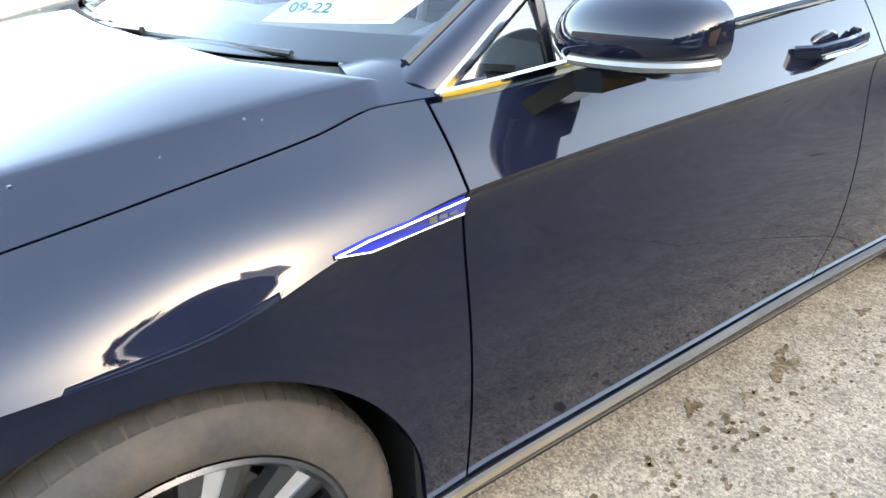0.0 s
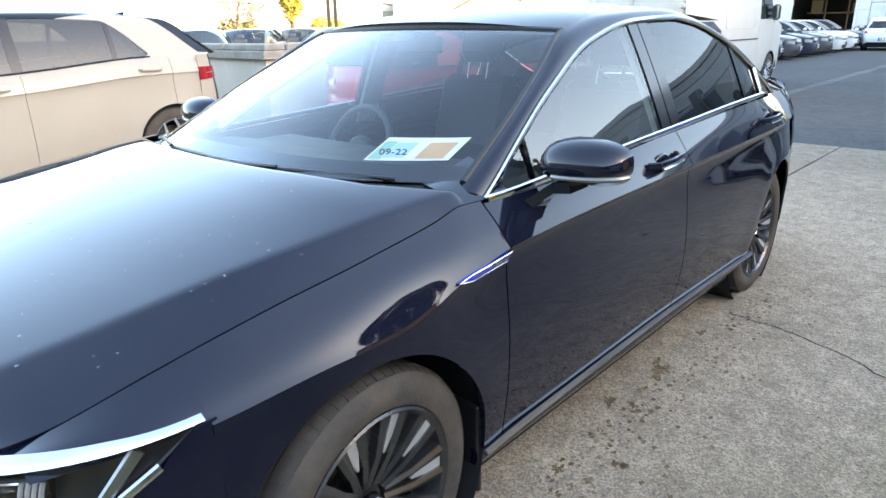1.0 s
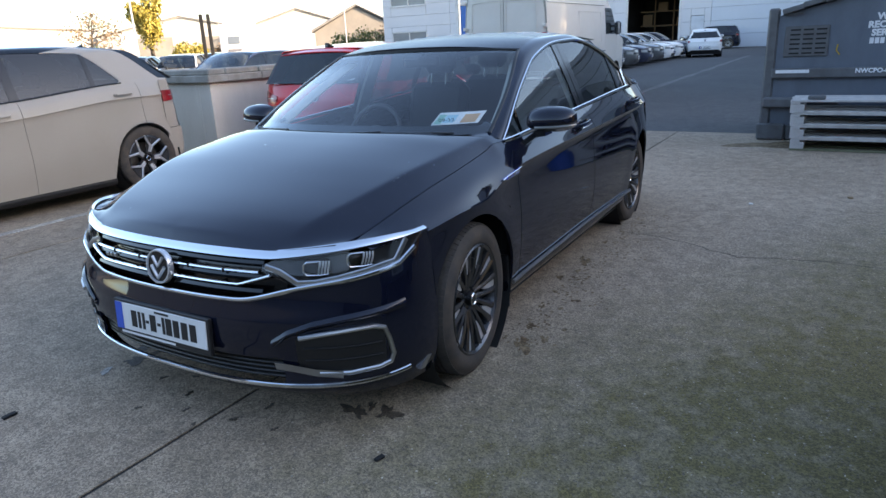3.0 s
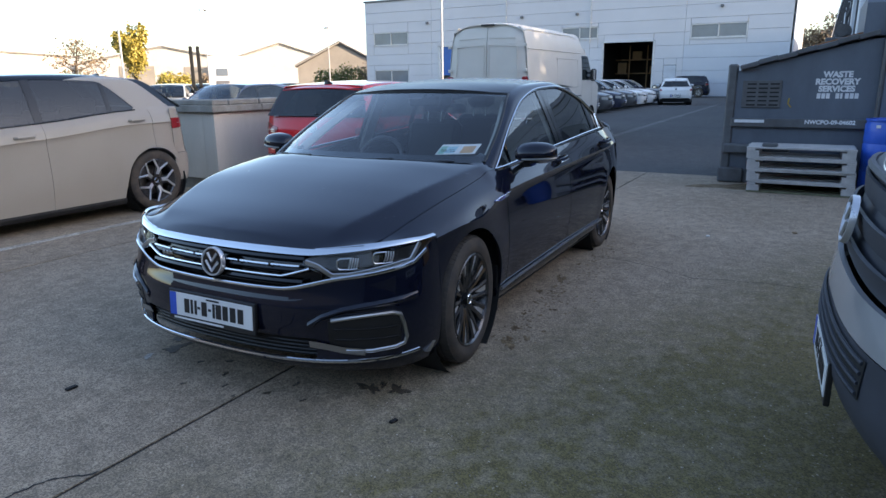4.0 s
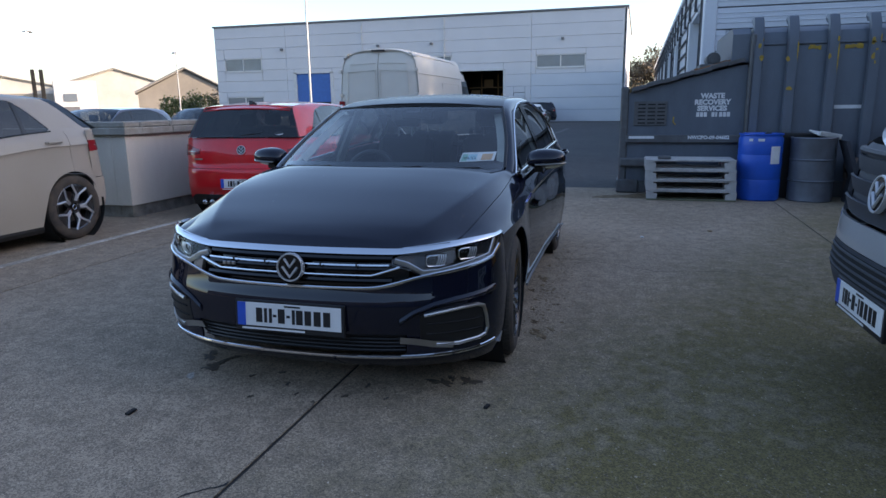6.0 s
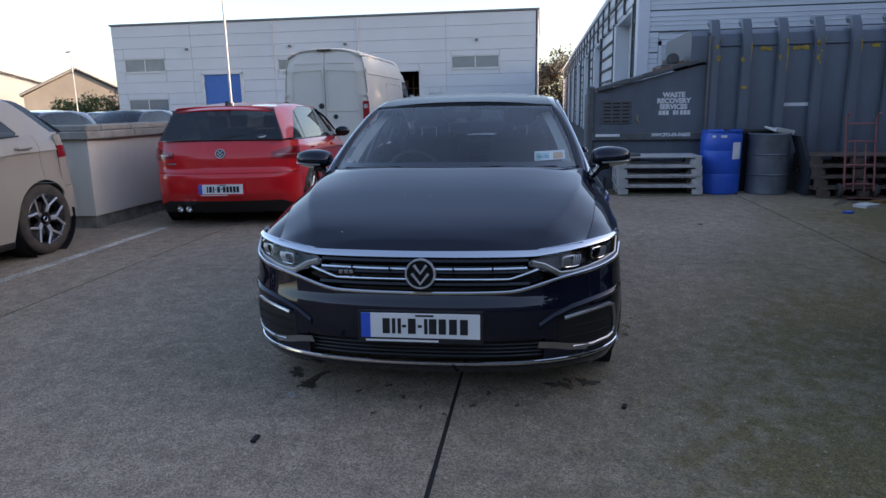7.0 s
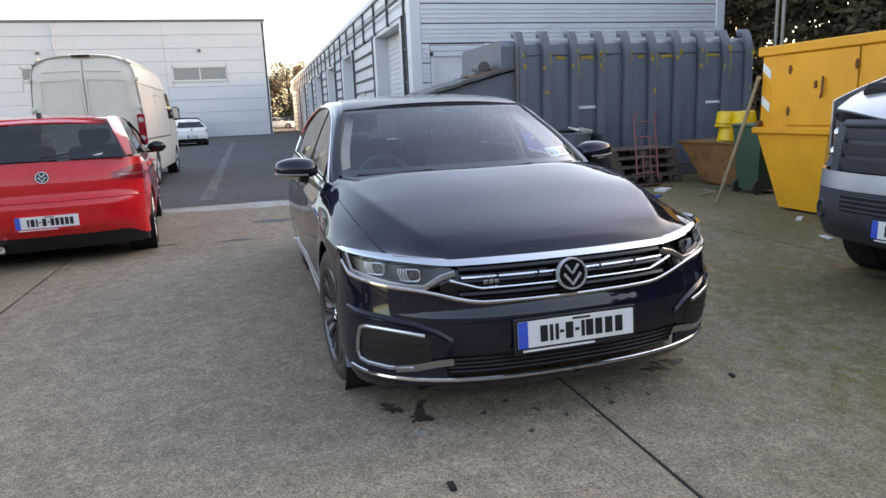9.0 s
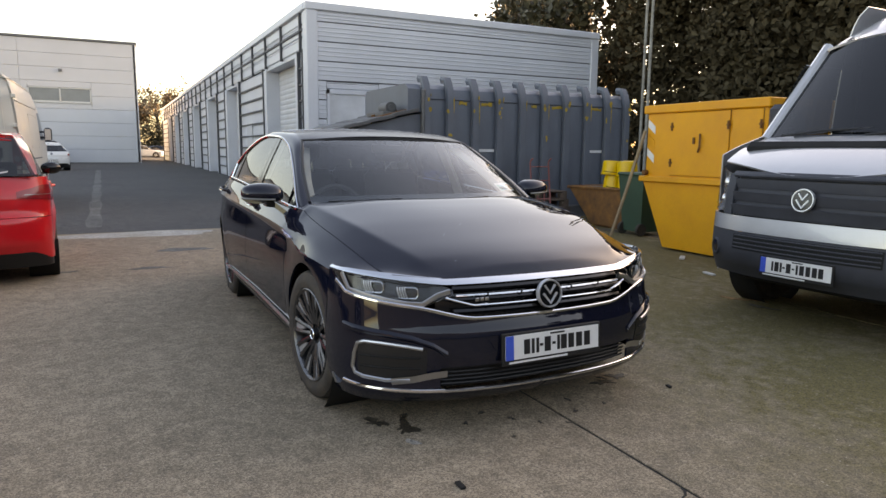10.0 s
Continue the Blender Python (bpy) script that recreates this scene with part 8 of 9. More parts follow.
for x in (CX - 0.02, 9.25):
    part("end_frame", Solid().box(x, x + 0.2, CY0 - 0.02, CY0 + 0.05, 0.2, CZ - 0.1, 0.02), CONT_EDGE, container, smooth=0)

# compactor with lettering
comp = thing("waste_compactor", None, "dark grey waste compactor with sloping lid and white lettering", "compactor")
PX = 7.20
part("body", Solid().prism([(-1.33, 0.20), (-1.33, 1.52), (-1.50, 1.56), (-2.86, 1.89), (-3.0, 1.90), (-3.0, 0.20)], PX, 9.1, "x"), CONT, comp, smooth=0)
part("ledge", Solid().box(PX - 0.07, PX + 0.05, -3.0, -1.33, 0.78, 0.90, 0.015), CONT_EDGE, comp, smooth=0)
part("foot", Solid().box(PX - 0.06, 9.0, -1.55, -1.22, G, 0.22, 0.02).box(PX - 0.02, 9.0, -3.0, -1.55, G, 0.2, 0.01), CONT_EDGE, comp, smooth=0)
part("lower_rail", Solid().box(PX - 0.10, PX + 0.02, -2.1, -1.26, 0.42, 0.55, 0.02), CONT_EDGE, comp, smooth=0)
part("end_post", Solid().box(PX - 0.03, PX + 0.15, -1.36, -1.24, 0.2, 1.62, 0.02), CONT_EDGE, comp, smooth=0)
lid = part("lid", Solid().box(PX - 0.05, 8.95, -1.62, -1.40, 1.535, 1.55), CONT_EDGE, comp, "worn rubber sloping lid")
for k in range(7):
    y0, z0 = -1.40 - 0.22 * k, 1.545 + 0.0575 * k
    board_ = Solid().box(PX - 0.09, 9.0, y0 - 0.235, y0, z0 - 0.01 + 0.012 * (k % 2), z0 + 0.055 + 0.012 * (k % 2), 0.01, Matrix.Translation((0, y0, z0)) @ pose(0, 0, 0, -14.6, 0, 0) @ Matrix.Translation((0, -y0, -z0)))
    part("lid_board", board_, CONT_EDGE, lid)
part("lid_motor", Solid().cyl((PX + 0.2, -2.54, 2.0), (PX + 0.55, -2.54, 2.0), 0.10, 18).cyl((PX + 0.16, -2.54, 2.0), (PX + 0.2, -2.54, 2.0), 0.06, 14).box(PX + 0.1, PX + 0.9, -2.78, -2.35, 1.86, 1.93, 0.01), CONT_EDGE, comp, "dark lid motor")
part("lid_arm", Solid().cyl((PX + 0.06, -2.22, 1.815), (PX + 0.06, -2.86, 1.985), 0.022, 8).cyl((PX + 0.5, -2.3, 1.85), (PX + 0.5, -2.86, 2.0), 0.03, 8), RUST_LINE, comp)
vent = part("vent_panel", Solid().box(PX - 0.022, PX + 0.01, -1.92, -1.44, 1.04, 1.40, 0.008), CONT_EDGE, comp, smooth=0)
for a in range(3):
    for b in range(6):
        y, z = -1.50 - 0.14 * a, 1.07 + 0.055 * b
        # dark bar laid on the closed panel, painting in the shaded slot
        part("vent_slot_shade", Solid().box(PX - 0.026, PX - 0.018, y - 0.11, y, z, z + 0.018), DARK, vent, smooth=0)
part("white_strip", Solid().box(PX - 0.078, PX - 0.066, -1.75, -1.38, 0.845, 0.885), WHITE_SIGN, comp, smooth=0)
part("hook", Solid().tube([(PX - 0.02, -2.02, 1.17), (PX - 0.03, -2.01, 1.10), (PX - 0.02, -2.05, 1.05)], 0.008, 6), CHIP, comp)
for txt, z in (("WASTE", 1.465), ("RECOVERY", 1.375), ("SERVICES", 1.285)):
    words("lettering", txt, 0.100, WHITE_SIGN, comp, facing(PX - 0.004, -2.55, z), 0.002, width=0.0050)
s = Solid()
for k, wd in enumerate((0.05, 0.05, 0.05, 0, 0.05, 0.03, 0.05, 0.05, 0.05)):
    if wd:
        y = -2.335 - 0.053 * k
        s.box(PX - 0.006, PX + 0.002, y - wd * 0.85, y, 1.165, 1.232)
part("lettering_bars", s, WHITE_SIGN, comp, "white bars of a painted number", smooth=0)
words("lettering", "NWCPO-09-04602", 0.072, WHITE_SIGN, comp, facing(PX - 0.072, -2.52, 0.862), 0.001, width=0.0028)


def pallet(m, wood, label, group, lengths=1.2, depth=0.8, mid_block=False, low=None):
    """A pallet: deck boards, blocks, bottom boards; long side along y."""
    p = thing("pallet", m, label, "pallet", group)
    rngp = random.Random(int(m.translation.z * 1000) + int(m.translation.y * 77))
    for k in range(7):
        x0 = k * depth / 7
        part("deck_board", Solid().box(x0 + 0.004, x0 + depth / 7 - rngp.uniform(0.01, 0.025), rngp.uniform(-0.01, 0.01), lengths + rngp.uniform(-0.01, 0.01), 0.122, 0.144, 0.002), wood, p, smooth=0)
    part("stringer_board", Solid().box(0, depth, 0.0, 0.10, 0.098, 0.121, 0.002), wood, p, smooth=0)
    part("stringer_board", Solid().box(0, depth, lengths - 0.10, lengths, 0.098, 0.121, 0.002), wood, p, smooth=0)
    ys = (0.0, lengths - 0.145) + ((lengths / 2 - 0.07,) if mid_block else ())
    for y in ys:
        for x in (0.0, depth / 2 - 0.05, depth - 0.10):
            part("block", Solid().box(x + 0.004, x + 0.10, y, y + 0.145, 0.022, 0.098, 0.003), wood, p, smooth=0)
    for x in (0.0, depth / 2 - 0.05, depth - 0.10):
        part("bottom_board", Solid().box(x, x + 0.10, 0, lengths, 0.0, 0.022, 0.002), low or wood, p, smooth=0)
    return p


for k in range(4):
    pallet(Matrix.Translation((6.38 + 0.012 * (k % 2), -2.87 + 0.012 * k, G + 0.1445 * k)) @ pose(0, 0, 0, 0, 0, 0.8 * (k % 2)), PALLET_GREY, "bleached grey wooden pallet in a stack", "pallet stack by the compactor", low=MOSSY if k == 0 else None, depth=0.68)
tagged(part("stone_block", Solid().box(6.42, 6.54, -1.98, -1.80, G + 0.578, G + 0.625, 0.012), CONT_EDGE, None), "small grey block lying on the pallets", "block")
for k in range(4):
    pallet(Matrix.Translation((6.20 + 0.03 * k, -5.56 + 0.02 * k, G + 0.1445 * k)) @ pose(0, 0, 0, 0, 0, 3 - 2 * k), PALLET_BROWN, "dark damp wooden pallet in a stack", "pallet stack by the container", mid_block=True)

drum = thing("blue_drum", Matrix.Translation((6.79, -3.185, G)), "bright blue plastic drum with white labels", "drum")
part("drum_body", Solid().lathe([(0.27, 0), (0.285, 0.02), (0.288, 0.28), (0.282, 0.30), (0.288, 0.32), (0.29, 0.62), (0.284, 0.64), (0.29, 0.66), (0.288, 0.86), (0.275, 0.885), (0.275, 0.90), (0.288, 0.91), (0.288, 0.93), (0.25, 0.93), (0.24, 0.905)], 40), BLUE_PLASTIC, drum)
for a, z0, z1, da in ((146, 0.52, 0.76, 15), (188, 0.83, 0.865, 8), (214, 0.83, 0.865, 5)):
    part("label", Solid().add([(0.2935 * math.cos(radians(180 + (a - 180) * -1 + q)), 0.2935 * math.sin(radians(180 + (a - 180) * -1 + q)), z) for z in (z0, z1) for q in np.linspace(-da, da, 7)], [(i, i + 1, 8 + i, 7 + i) for i in range(6)]), WHITE_SIGN, drum)
gd = thing("steel_drum", Matrix.Translation((6.80, -3.86, G)), "dented grey open steel drum", "drum")
part("drum_body", Solid().lathe([(0.28, 0), (0.29, 0.015), (0.285, 0.03), (0.285, 0.27), (0.297, 0.285), (0.285, 0.30), (0.285, 0.56), (0.297, 0.575), (0.285, 0.59), (0.287, 0.85), (0.295, 0.865), (0.287, 0.88), (0.275, 0.88), (0.275, 0.60), (0.001, 0.58)], 40), GREY_DRUM, gd)
bag = thing("black_bin", Matrix.Translation((7.02, -3.62, G)), "black plastic bin behind the drums", "bin")
part("bin_body", Solid().prism([(-0.28, 0.0), (-0.34, 0.86), (0.34, 0.86), (0.28, 0.0)], -0.05, 0.05, "x").box(-0.06, 0.06, -0.36, 0.36, 0.84, 0.93, 0.02), PLASTIC, bag)
cb = thing("cardboard", Matrix.Translation((6.80, -3.98, G + 0.90)) @ pose(0, 0, 0, 10, -14, 20), "folded pale card lying on the drum", "card")
part("sheet_of_card", Solid().box(-0.13, 0.13, -0.16, 0.16, 0.0, 0.02, 0.003).box(-0.13, -0.11, -0.16, 0.16, 0.0, 0.07, 0.003), PAPER, cb, smooth=0)
rubber = thing("rubber_mat", Matrix.Translation((6.62, -4.22, G)), "dark rubber mat leaning on the drum", "mat")
part("mat_sheet", Solid().prism([(-0.10, 0.0), (-0.16, 0.35), (0.02, 0.84), (0.06, 0.84), (-0.10, 0.35), (-0.05, 0.0)], -0.18, 0.18, "x"), VAN_PLASTIC, rubber)

truck = thing("hand_truck", Matrix.Translation((6.12, -4.86, G)) @ pose(0, 0, 0, 0, 8, 0), "faded red tubular hand truck leaning on pallets", "hand truck")
for k in (-1, 1):
    part("rail", Solid().tube([(0.0, 0.19 * k, 0.10), (0.0, 0.19 * k, 1.08), (-0.03, 0.19 * k, 1.13), (-0.09, 0.19 * k, 1.15)], 0.014, 8), PINK_STEEL, truck)
    part("inner_rail", Solid().tube([(0.0, 0.07 * k, 0.10), (0.0, 0.07 * k, 0.78)], 0.010, 6), PINK_STEEL, truck)
    part("wheel", Solid().lathe([(0.02, -0.03), (0.09, -0.03), (0.105, -0.015), (0.105, 0.015), (0.09, 0.03), (0.02, 0.03)], 20, Matrix.Translation((0.06, 0.23 * k, 0.105)) @ pose(0, 0, 0, 90, 0, 0)), RUBBER, truck)
for z in (0.20, 0.46, 0.78, 1.02):
    part("crossbar", Solid().tube([(0, -0.19, z), (-0.01, 0, z), (0, 0.19, z)], 0.012, 6), PINK_STEEL, truck)
part("toe_plate", Solid().box(-0.22, 0.0, -0.2, 0.2, 0.0, 0.012), PINK_STEEL, truck, smooth=0)

# open rusty skip with tubs
rskip = thing("small_skip", None, "rusty open skip with sloping end", "skip")
RX0, RX1, RY0, RY1 = 4.75, 6.42, -5.62, -6.75


def skip_shell(x0, x1, bx0, bx1, y0, y1, zt, zb):
    vs = [(x0, y0, zt), (x1, y0, zt), (x1, y1, zt), (x0, y1, zt), (bx0, y0 - 0.03, zb), (bx1, y0 - 0.03, zb), (bx1, y1 + 0.03, zb), (bx0, y1 + 0.03, zb)]
    c = np.mean(vs, axis=0)
    ins = [tuple(np.array(v) + (c - np.array(v)) * np.array((0.03, 0.04, 0))) for v in vs]
    ins = ins[:4] + [(a, b, zb + 0.03) for a, b, _ in ins[4:]]
    return vs + ins, [(0, 1, 5, 4), (1, 2, 6, 5), (2, 3, 7, 6), (3, 0, 4, 7), (7, 6, 5, 4), (8, 12, 13, 9), (9, 13, 14, 10), (10, 14, 15, 11), (11, 15, 12, 8), (12, 15, 14, 13), (0, 8, 9, 1), (1, 9, 10, 2), (2, 10, 11, 3), (3, 11, 8, 0)]


v_, f_ = skip_shell(RX0, RX1, RX0 + 0.3, RX1 - 0.62, RY0, RY1, 0.68, 0.05)
part("shell", Solid().add(v_, f_), RUST, rskip, smooth=0)
part("rim", Solid().tube([(RX0, RY0, 0.68), (RX1, RY0, 0.66), (RX1, RY1, 0.66), (RX0, RY1, 0.68)], 0.03, 6, closed=True), RUST, rskip)
part("runner", Solid().box(RX0 + 0.3, RX1 - 0.62, RY0 - 0.2, RY0 - 0.1, G, 0.06).box(RX0 + 0.3, RX1 - 0.62, RY1 + 0.1, RY1 + 0.2, G, 0.06), RUST, rskip, smooth=0)
part("rubbish", Solid().box(RX0 + 0.1, RX1 - 0.2, RY1 + 0.1, RY0 - 0.08, 0.5, 0.62, 0.03).box(5.5, 6.2, -6.1, -5.75, 0.6, 0.68, 0.02), PALLET_BROWN, rskip, smooth=0)
for x, y, z, tl in ((5.48, -5.84, 0.64, 5), (5.12, -5.86, 0.64, -6), (5.50, -5.82, 0.90, 3), (5.14, -5.84, 0.90, -4)):
    tub = thing("plastic_tub", Matrix.Translation((x, y, z)) @ pose(0, 0, 0, tl, 0, 0), "bright yellow plastic tub upside down on rubbish", "tub", "yellow tubs")
    h0 = 0.25 if z < 0.8 else 0.24
    part("tub_body", Solid().lathe([(0.175, 0.0), (0.185, 0.012), (0.185, 0.03), (0.172, 0.035), (0.158, h0 - 0.03), (0.145, h0), (0.001, h0)], 28), YELLOW_PLASTIC, tub)
    part("handle", Solid().tube([(0.0, 0.175, 0.06), (-0.12, 0.15, 0.05), (-0.19, 0.0, 0.045), (-0.12, -0.15, 0.05), (0.0, -0.175, 0.06)], 0.005, 6), DARK, tub)
gb = thing("wheelie_bin", Matrix.Translation((4.50, -5.62, G)), "dull green plastic wheelie bin", "bin")
part("bin_body", Solid().add([(x * (0.20 + 0.075 * k), y * (0.22 + 0.06 * k), 0.06 + 0.86 * k) for k in (0, 1) for x, y in ((-1, -1), (1, -1), (1, 1), (-1, 1))], [(3, 2, 1, 0), (0, 1, 5, 4), (1, 2, 6, 5), (2, 3, 7, 6), (3, 0, 4, 7), (4, 5, 6, 7)]), GREEN_PLASTIC, gb, smooth=0)
part("bin_lid", Solid().box(-0.29, 0.29, -0.30, 0.31, 0.92, 0.97, 0.02), GREEN_PLASTIC, gb)
for k in (-1, 1):
    part("wheel", Solid().lathe([(0.02, -0.025), (0.09, -0.025), (0.10, 0.0), (0.09, 0.025), (0.02, 0.025)], 18, Matrix.Translation((0.2 * k, 0.22, 0.10)) @ pose(0, 0, 0, 0, 90, 0)), RUBBER, gb)

# enclosed yellow skip
yskip = thing("enclosed_skip", None, "tall enclosed yellow steel skip with doors and hazard stripes", "skip")
YX0, YX1, YY0, YY1 = 1.70, 3.57, -4.72, -6.35
part("upper_box", Solid().box(YX0, YX1 - 0.02, YY1, YY0, 0.95, 1.86, 0.012), YELLOW, yskip, smooth=0)
part("top_rim", Solid().box(YX0 - 0.03, YX1 + 0.03, YY1 - 0.03, YY0 + 0.035, 1.80, 1.91, 0.012), YELLOW, yskip, smooth=0)
part("ledge", Solid().box(YX0 - 0.05, YX1 + 0.06, YY1 - 0.03, YY0 + 0.05, 0.90, 0.975, 0.012), YELLOW, yskip, smooth=0)
v_, f_ = skip_shell(YX0 - 0.02, YX1 + 0.01, YX0 + 0.38, YX1 - 0.38, YY0, YY1, 0.90, 0.04)
part("lower_body", Solid().add(v_, f_), YELLOW, yskip, smooth=0)
part("runner", Solid().box(YX0 + 0.4, YX1 - 0.4, YY0 - 0.35, YY0 - 0.2, G, 0.05).box(YX0 + 0.4, YX1 - 0.4, YY1 + 0.2, YY1 + 0.35, G, 0.05), RUST, yskip, smooth=0)
for a, b in ((2.20, 3.10), (1.76, 2.16)):
    d = part("door", Solid().box(a, b, YY0 - 0.005, YY0 + 0.018, 1.0, 1.79, 0.006), YELLOW, yskip, smooth=0)
    for x in (a + 0.012, b - 0.012) if a > 2 else (a + 0.012,):
        for z in (1.16, 1.62):
            part("hinge", Solid().cyl((x, YY0 + 0.024, z - 0.05), (x, YY0 + 0.024, z + 0.05), 0.014, 8).box(x - 0.03, x + 0.03, YY0 + 0.016, YY0 + 0.024, z - 0.012, z + 0.012), RUST_LINE, d)
    part("door_gap", Solid().tube([(a, YY0 + 0.004, 1.0), (b, YY0 + 0.004, 1.0), (b, YY0 + 0.004, 1.79), (a, YY0 + 0.004, 1.79)], 0.006, 5, closed=True), RUST_LINE, d)
part("latch", Solid().tube([(2.62, YY0 + 0.03, 1.52), (2.60, YY0 + 0.05, 1.46), (2.60, YY0 + 0.05, 1.36), (2.64, YY0 + 0.03, 1.30)], 0.012, 6).box(2.70, 2.73, YY0 + 0.015, YY0 + 0.035, 1.40, 1.48), RUST_LINE, yskip)
for k in range(3):
    z = 1.15 + 0.19 * k
    pts = [(3.40, z), (3.53, z + 0.10), (3.53, z + 0.20), (3.40, z + 0.10)]
    part("hazard_stripe", Solid().prism([(a, b) for a, b in pts], YY0 + 0.001, YY0 + 0.006, "y"), WHITE_SIGN if k != 1 else YELLOW, yskip, smooth=0)
part("end_plate", Solid().lathe([(0.001, 0.02), (1.0, 0.02), (1.0, 0.0)], 28, Matrix.Translation((YX0, -5.15, 1.52)) @ pose(0, 0, 0, 0, -90, 0) @ Matrix.Diagonal((0.26, 0.20, 1, 1))), DARK, yskip)
for x in (YX0 + 0.02, YX1 - 0.05):
    part("lifting_lug", Solid().cyl((x, YY0, 1.02), (x, YY0 + 0.06, 1.02), 0.035, 12), RUST_LINE, yskip)
stick = thing("timber_pole", None, "long weathered timber pole leaning on the skip", "pole")
part("pole", Solid().tube([(3.86, -4.40, G + 0.012), (3.70, -4.53, 0.75), (3.52, -4.655, 1.58)], 0.026, 6, flat=0.7), STICK, stick)

# litter
LIT = [(5.35, -4.62, 0.14, 0.09, PAPER, "crushed white plastic tray on concrete"), (4.85, -4.20, 0.06, 0.04, BLUE_PLASTIC, "scrap of blue plastic on concrete"), (5.75, -4.95, 0.08, 0.05, RUST, "scrap of red packaging on concrete"),
       (2.5, -4.40, 0.11, 0.03, PAPER, "white strip of litter on concrete"), (1.60, -3.85, 0.08, 0.025, PAPER, "white scrap of litter on concrete"), (4.9, -5.1, 0.20, 0.03, STICK, "broken stick on concrete"), (4.75, -4.95, 0.25, 0.025, STICK, "broken stick on concrete"), (-1.215, 0.652, 0.028, 0.012, DARK, "small dark twig on concrete"), (4.1, -0.4, 0.03, 0.02, PAPER, "small pale scrap on concrete"), (3.5, -1.6, 0.02, 0.015, PAPER, "small pale stone on concrete"), (-0.75, -0.9, 0.02, 0.01, DARK, "small dark twig on concrete"), (4.0, -2.3, 0.025, 0.02, STICK, "dry leaf on concrete")]
for i, (x, y, a, b, mm, lb) in enumerate(LIT):
    rngl = random.Random(200 + i)
    tl = Solid().box(-a, a, -b, b, 0.0, 0.008 + b * 0.35, 0.003, Matrix.Translation((x, y, G)) @ pose(0, 0, 0, 0, 0, rngl.uniform(-60, 60)))
    tagged(part("litter" if mm is PAPER or mm is BLUE_PLASTIC or mm is RUST else "twig", tl, mm, None), lb, "litter")
# scattered grit on the concrete
rng = random.Random(12)
gv, gf = [], []
for i in range(260):
    x, y = rng.uniform(-3.5, 7), rng.uniform(-4.3, 4)
    r_ = rng.uniform(0.0015, 0.005)
    k = len(gv)
    gv += [(x - r_, y, G), (x, y - r_ * 0.8, G), (x + r_, y, G), (x, y + r_, G), (x, y, G + r_)]
    gf += [(k, k + 1, k + 4), (k + 1, k + 2, k + 4), (k + 2, k + 3, k + 4), (k + 3, k, k + 4)]
tagged(link_mesh("grit", gv, gf, leaf_mat("pale_grit", (0.06, 0.05, 0.04), (0.36, 0.32, 0.26)), None, "", 0), "loose grit scattered on concrete", "grit", kind="stuff")


# ---- trees and distance ----
def foliage(name, blobs, count, size, material, parent, seed, flat=0.0):
    """Many small leaf clumps round the blobs (x, y, z, rx, ry, rz)."""
    rng2 = np.random.RandomState(seed)
    vol = np.array([b[3] * b[4] * b[5] for b in blobs]) ** 0.7
    pick = rng2.choice(len(blobs), count, p=vol / vol.sum())
    bl = np.array(blobs)[pick]
    d = rng2.normal(size=(count, 3))
    d /= np.linalg.norm(d, axis=1, keepdims=True)
    rr = rng2.uniform(0.35, 1.0, (count, 1)) ** 0.5 * (1 + 0.15 * rng2.normal(size=(count, 1)))
    c = bl[:, :3] + d * rr * bl[:, 3:]
    c[:, 2] = np.maximum(c[:, 2], 0.1)
    a = rng2.normal(size=(count, 3))
    a /= np.linalg.norm(a, axis=1, keepdims=True)
    b = np.cross(a, rng2.normal(size=(count, 3)))
    b /= np.linalg.norm(b, axis=1, keepdims=True)
    s = size * rng2.uniform(0.5, 1.3, (count, 1))
    v = np.empty((count, 4, 3))
    v[:, 0], v[:, 1], v[:, 2], v[:, 3] = c - a * s, c + b * s * 0.55, c + a * s, c - b * s * 0.55
    v[:, 1] += np.cross(a, b) * s * 0.2
    me = bpy.data.meshes.new(name)
    me.from_pydata(v.reshape(-1, 3).tolist(), [], [(4 * i, 4 * i + 1, 4 * i + 2, 4 * i + 3) for i in range(count)])
    me.materials.append(material)
    ob = new(name, me)
    ob.parent = parent
    return ob


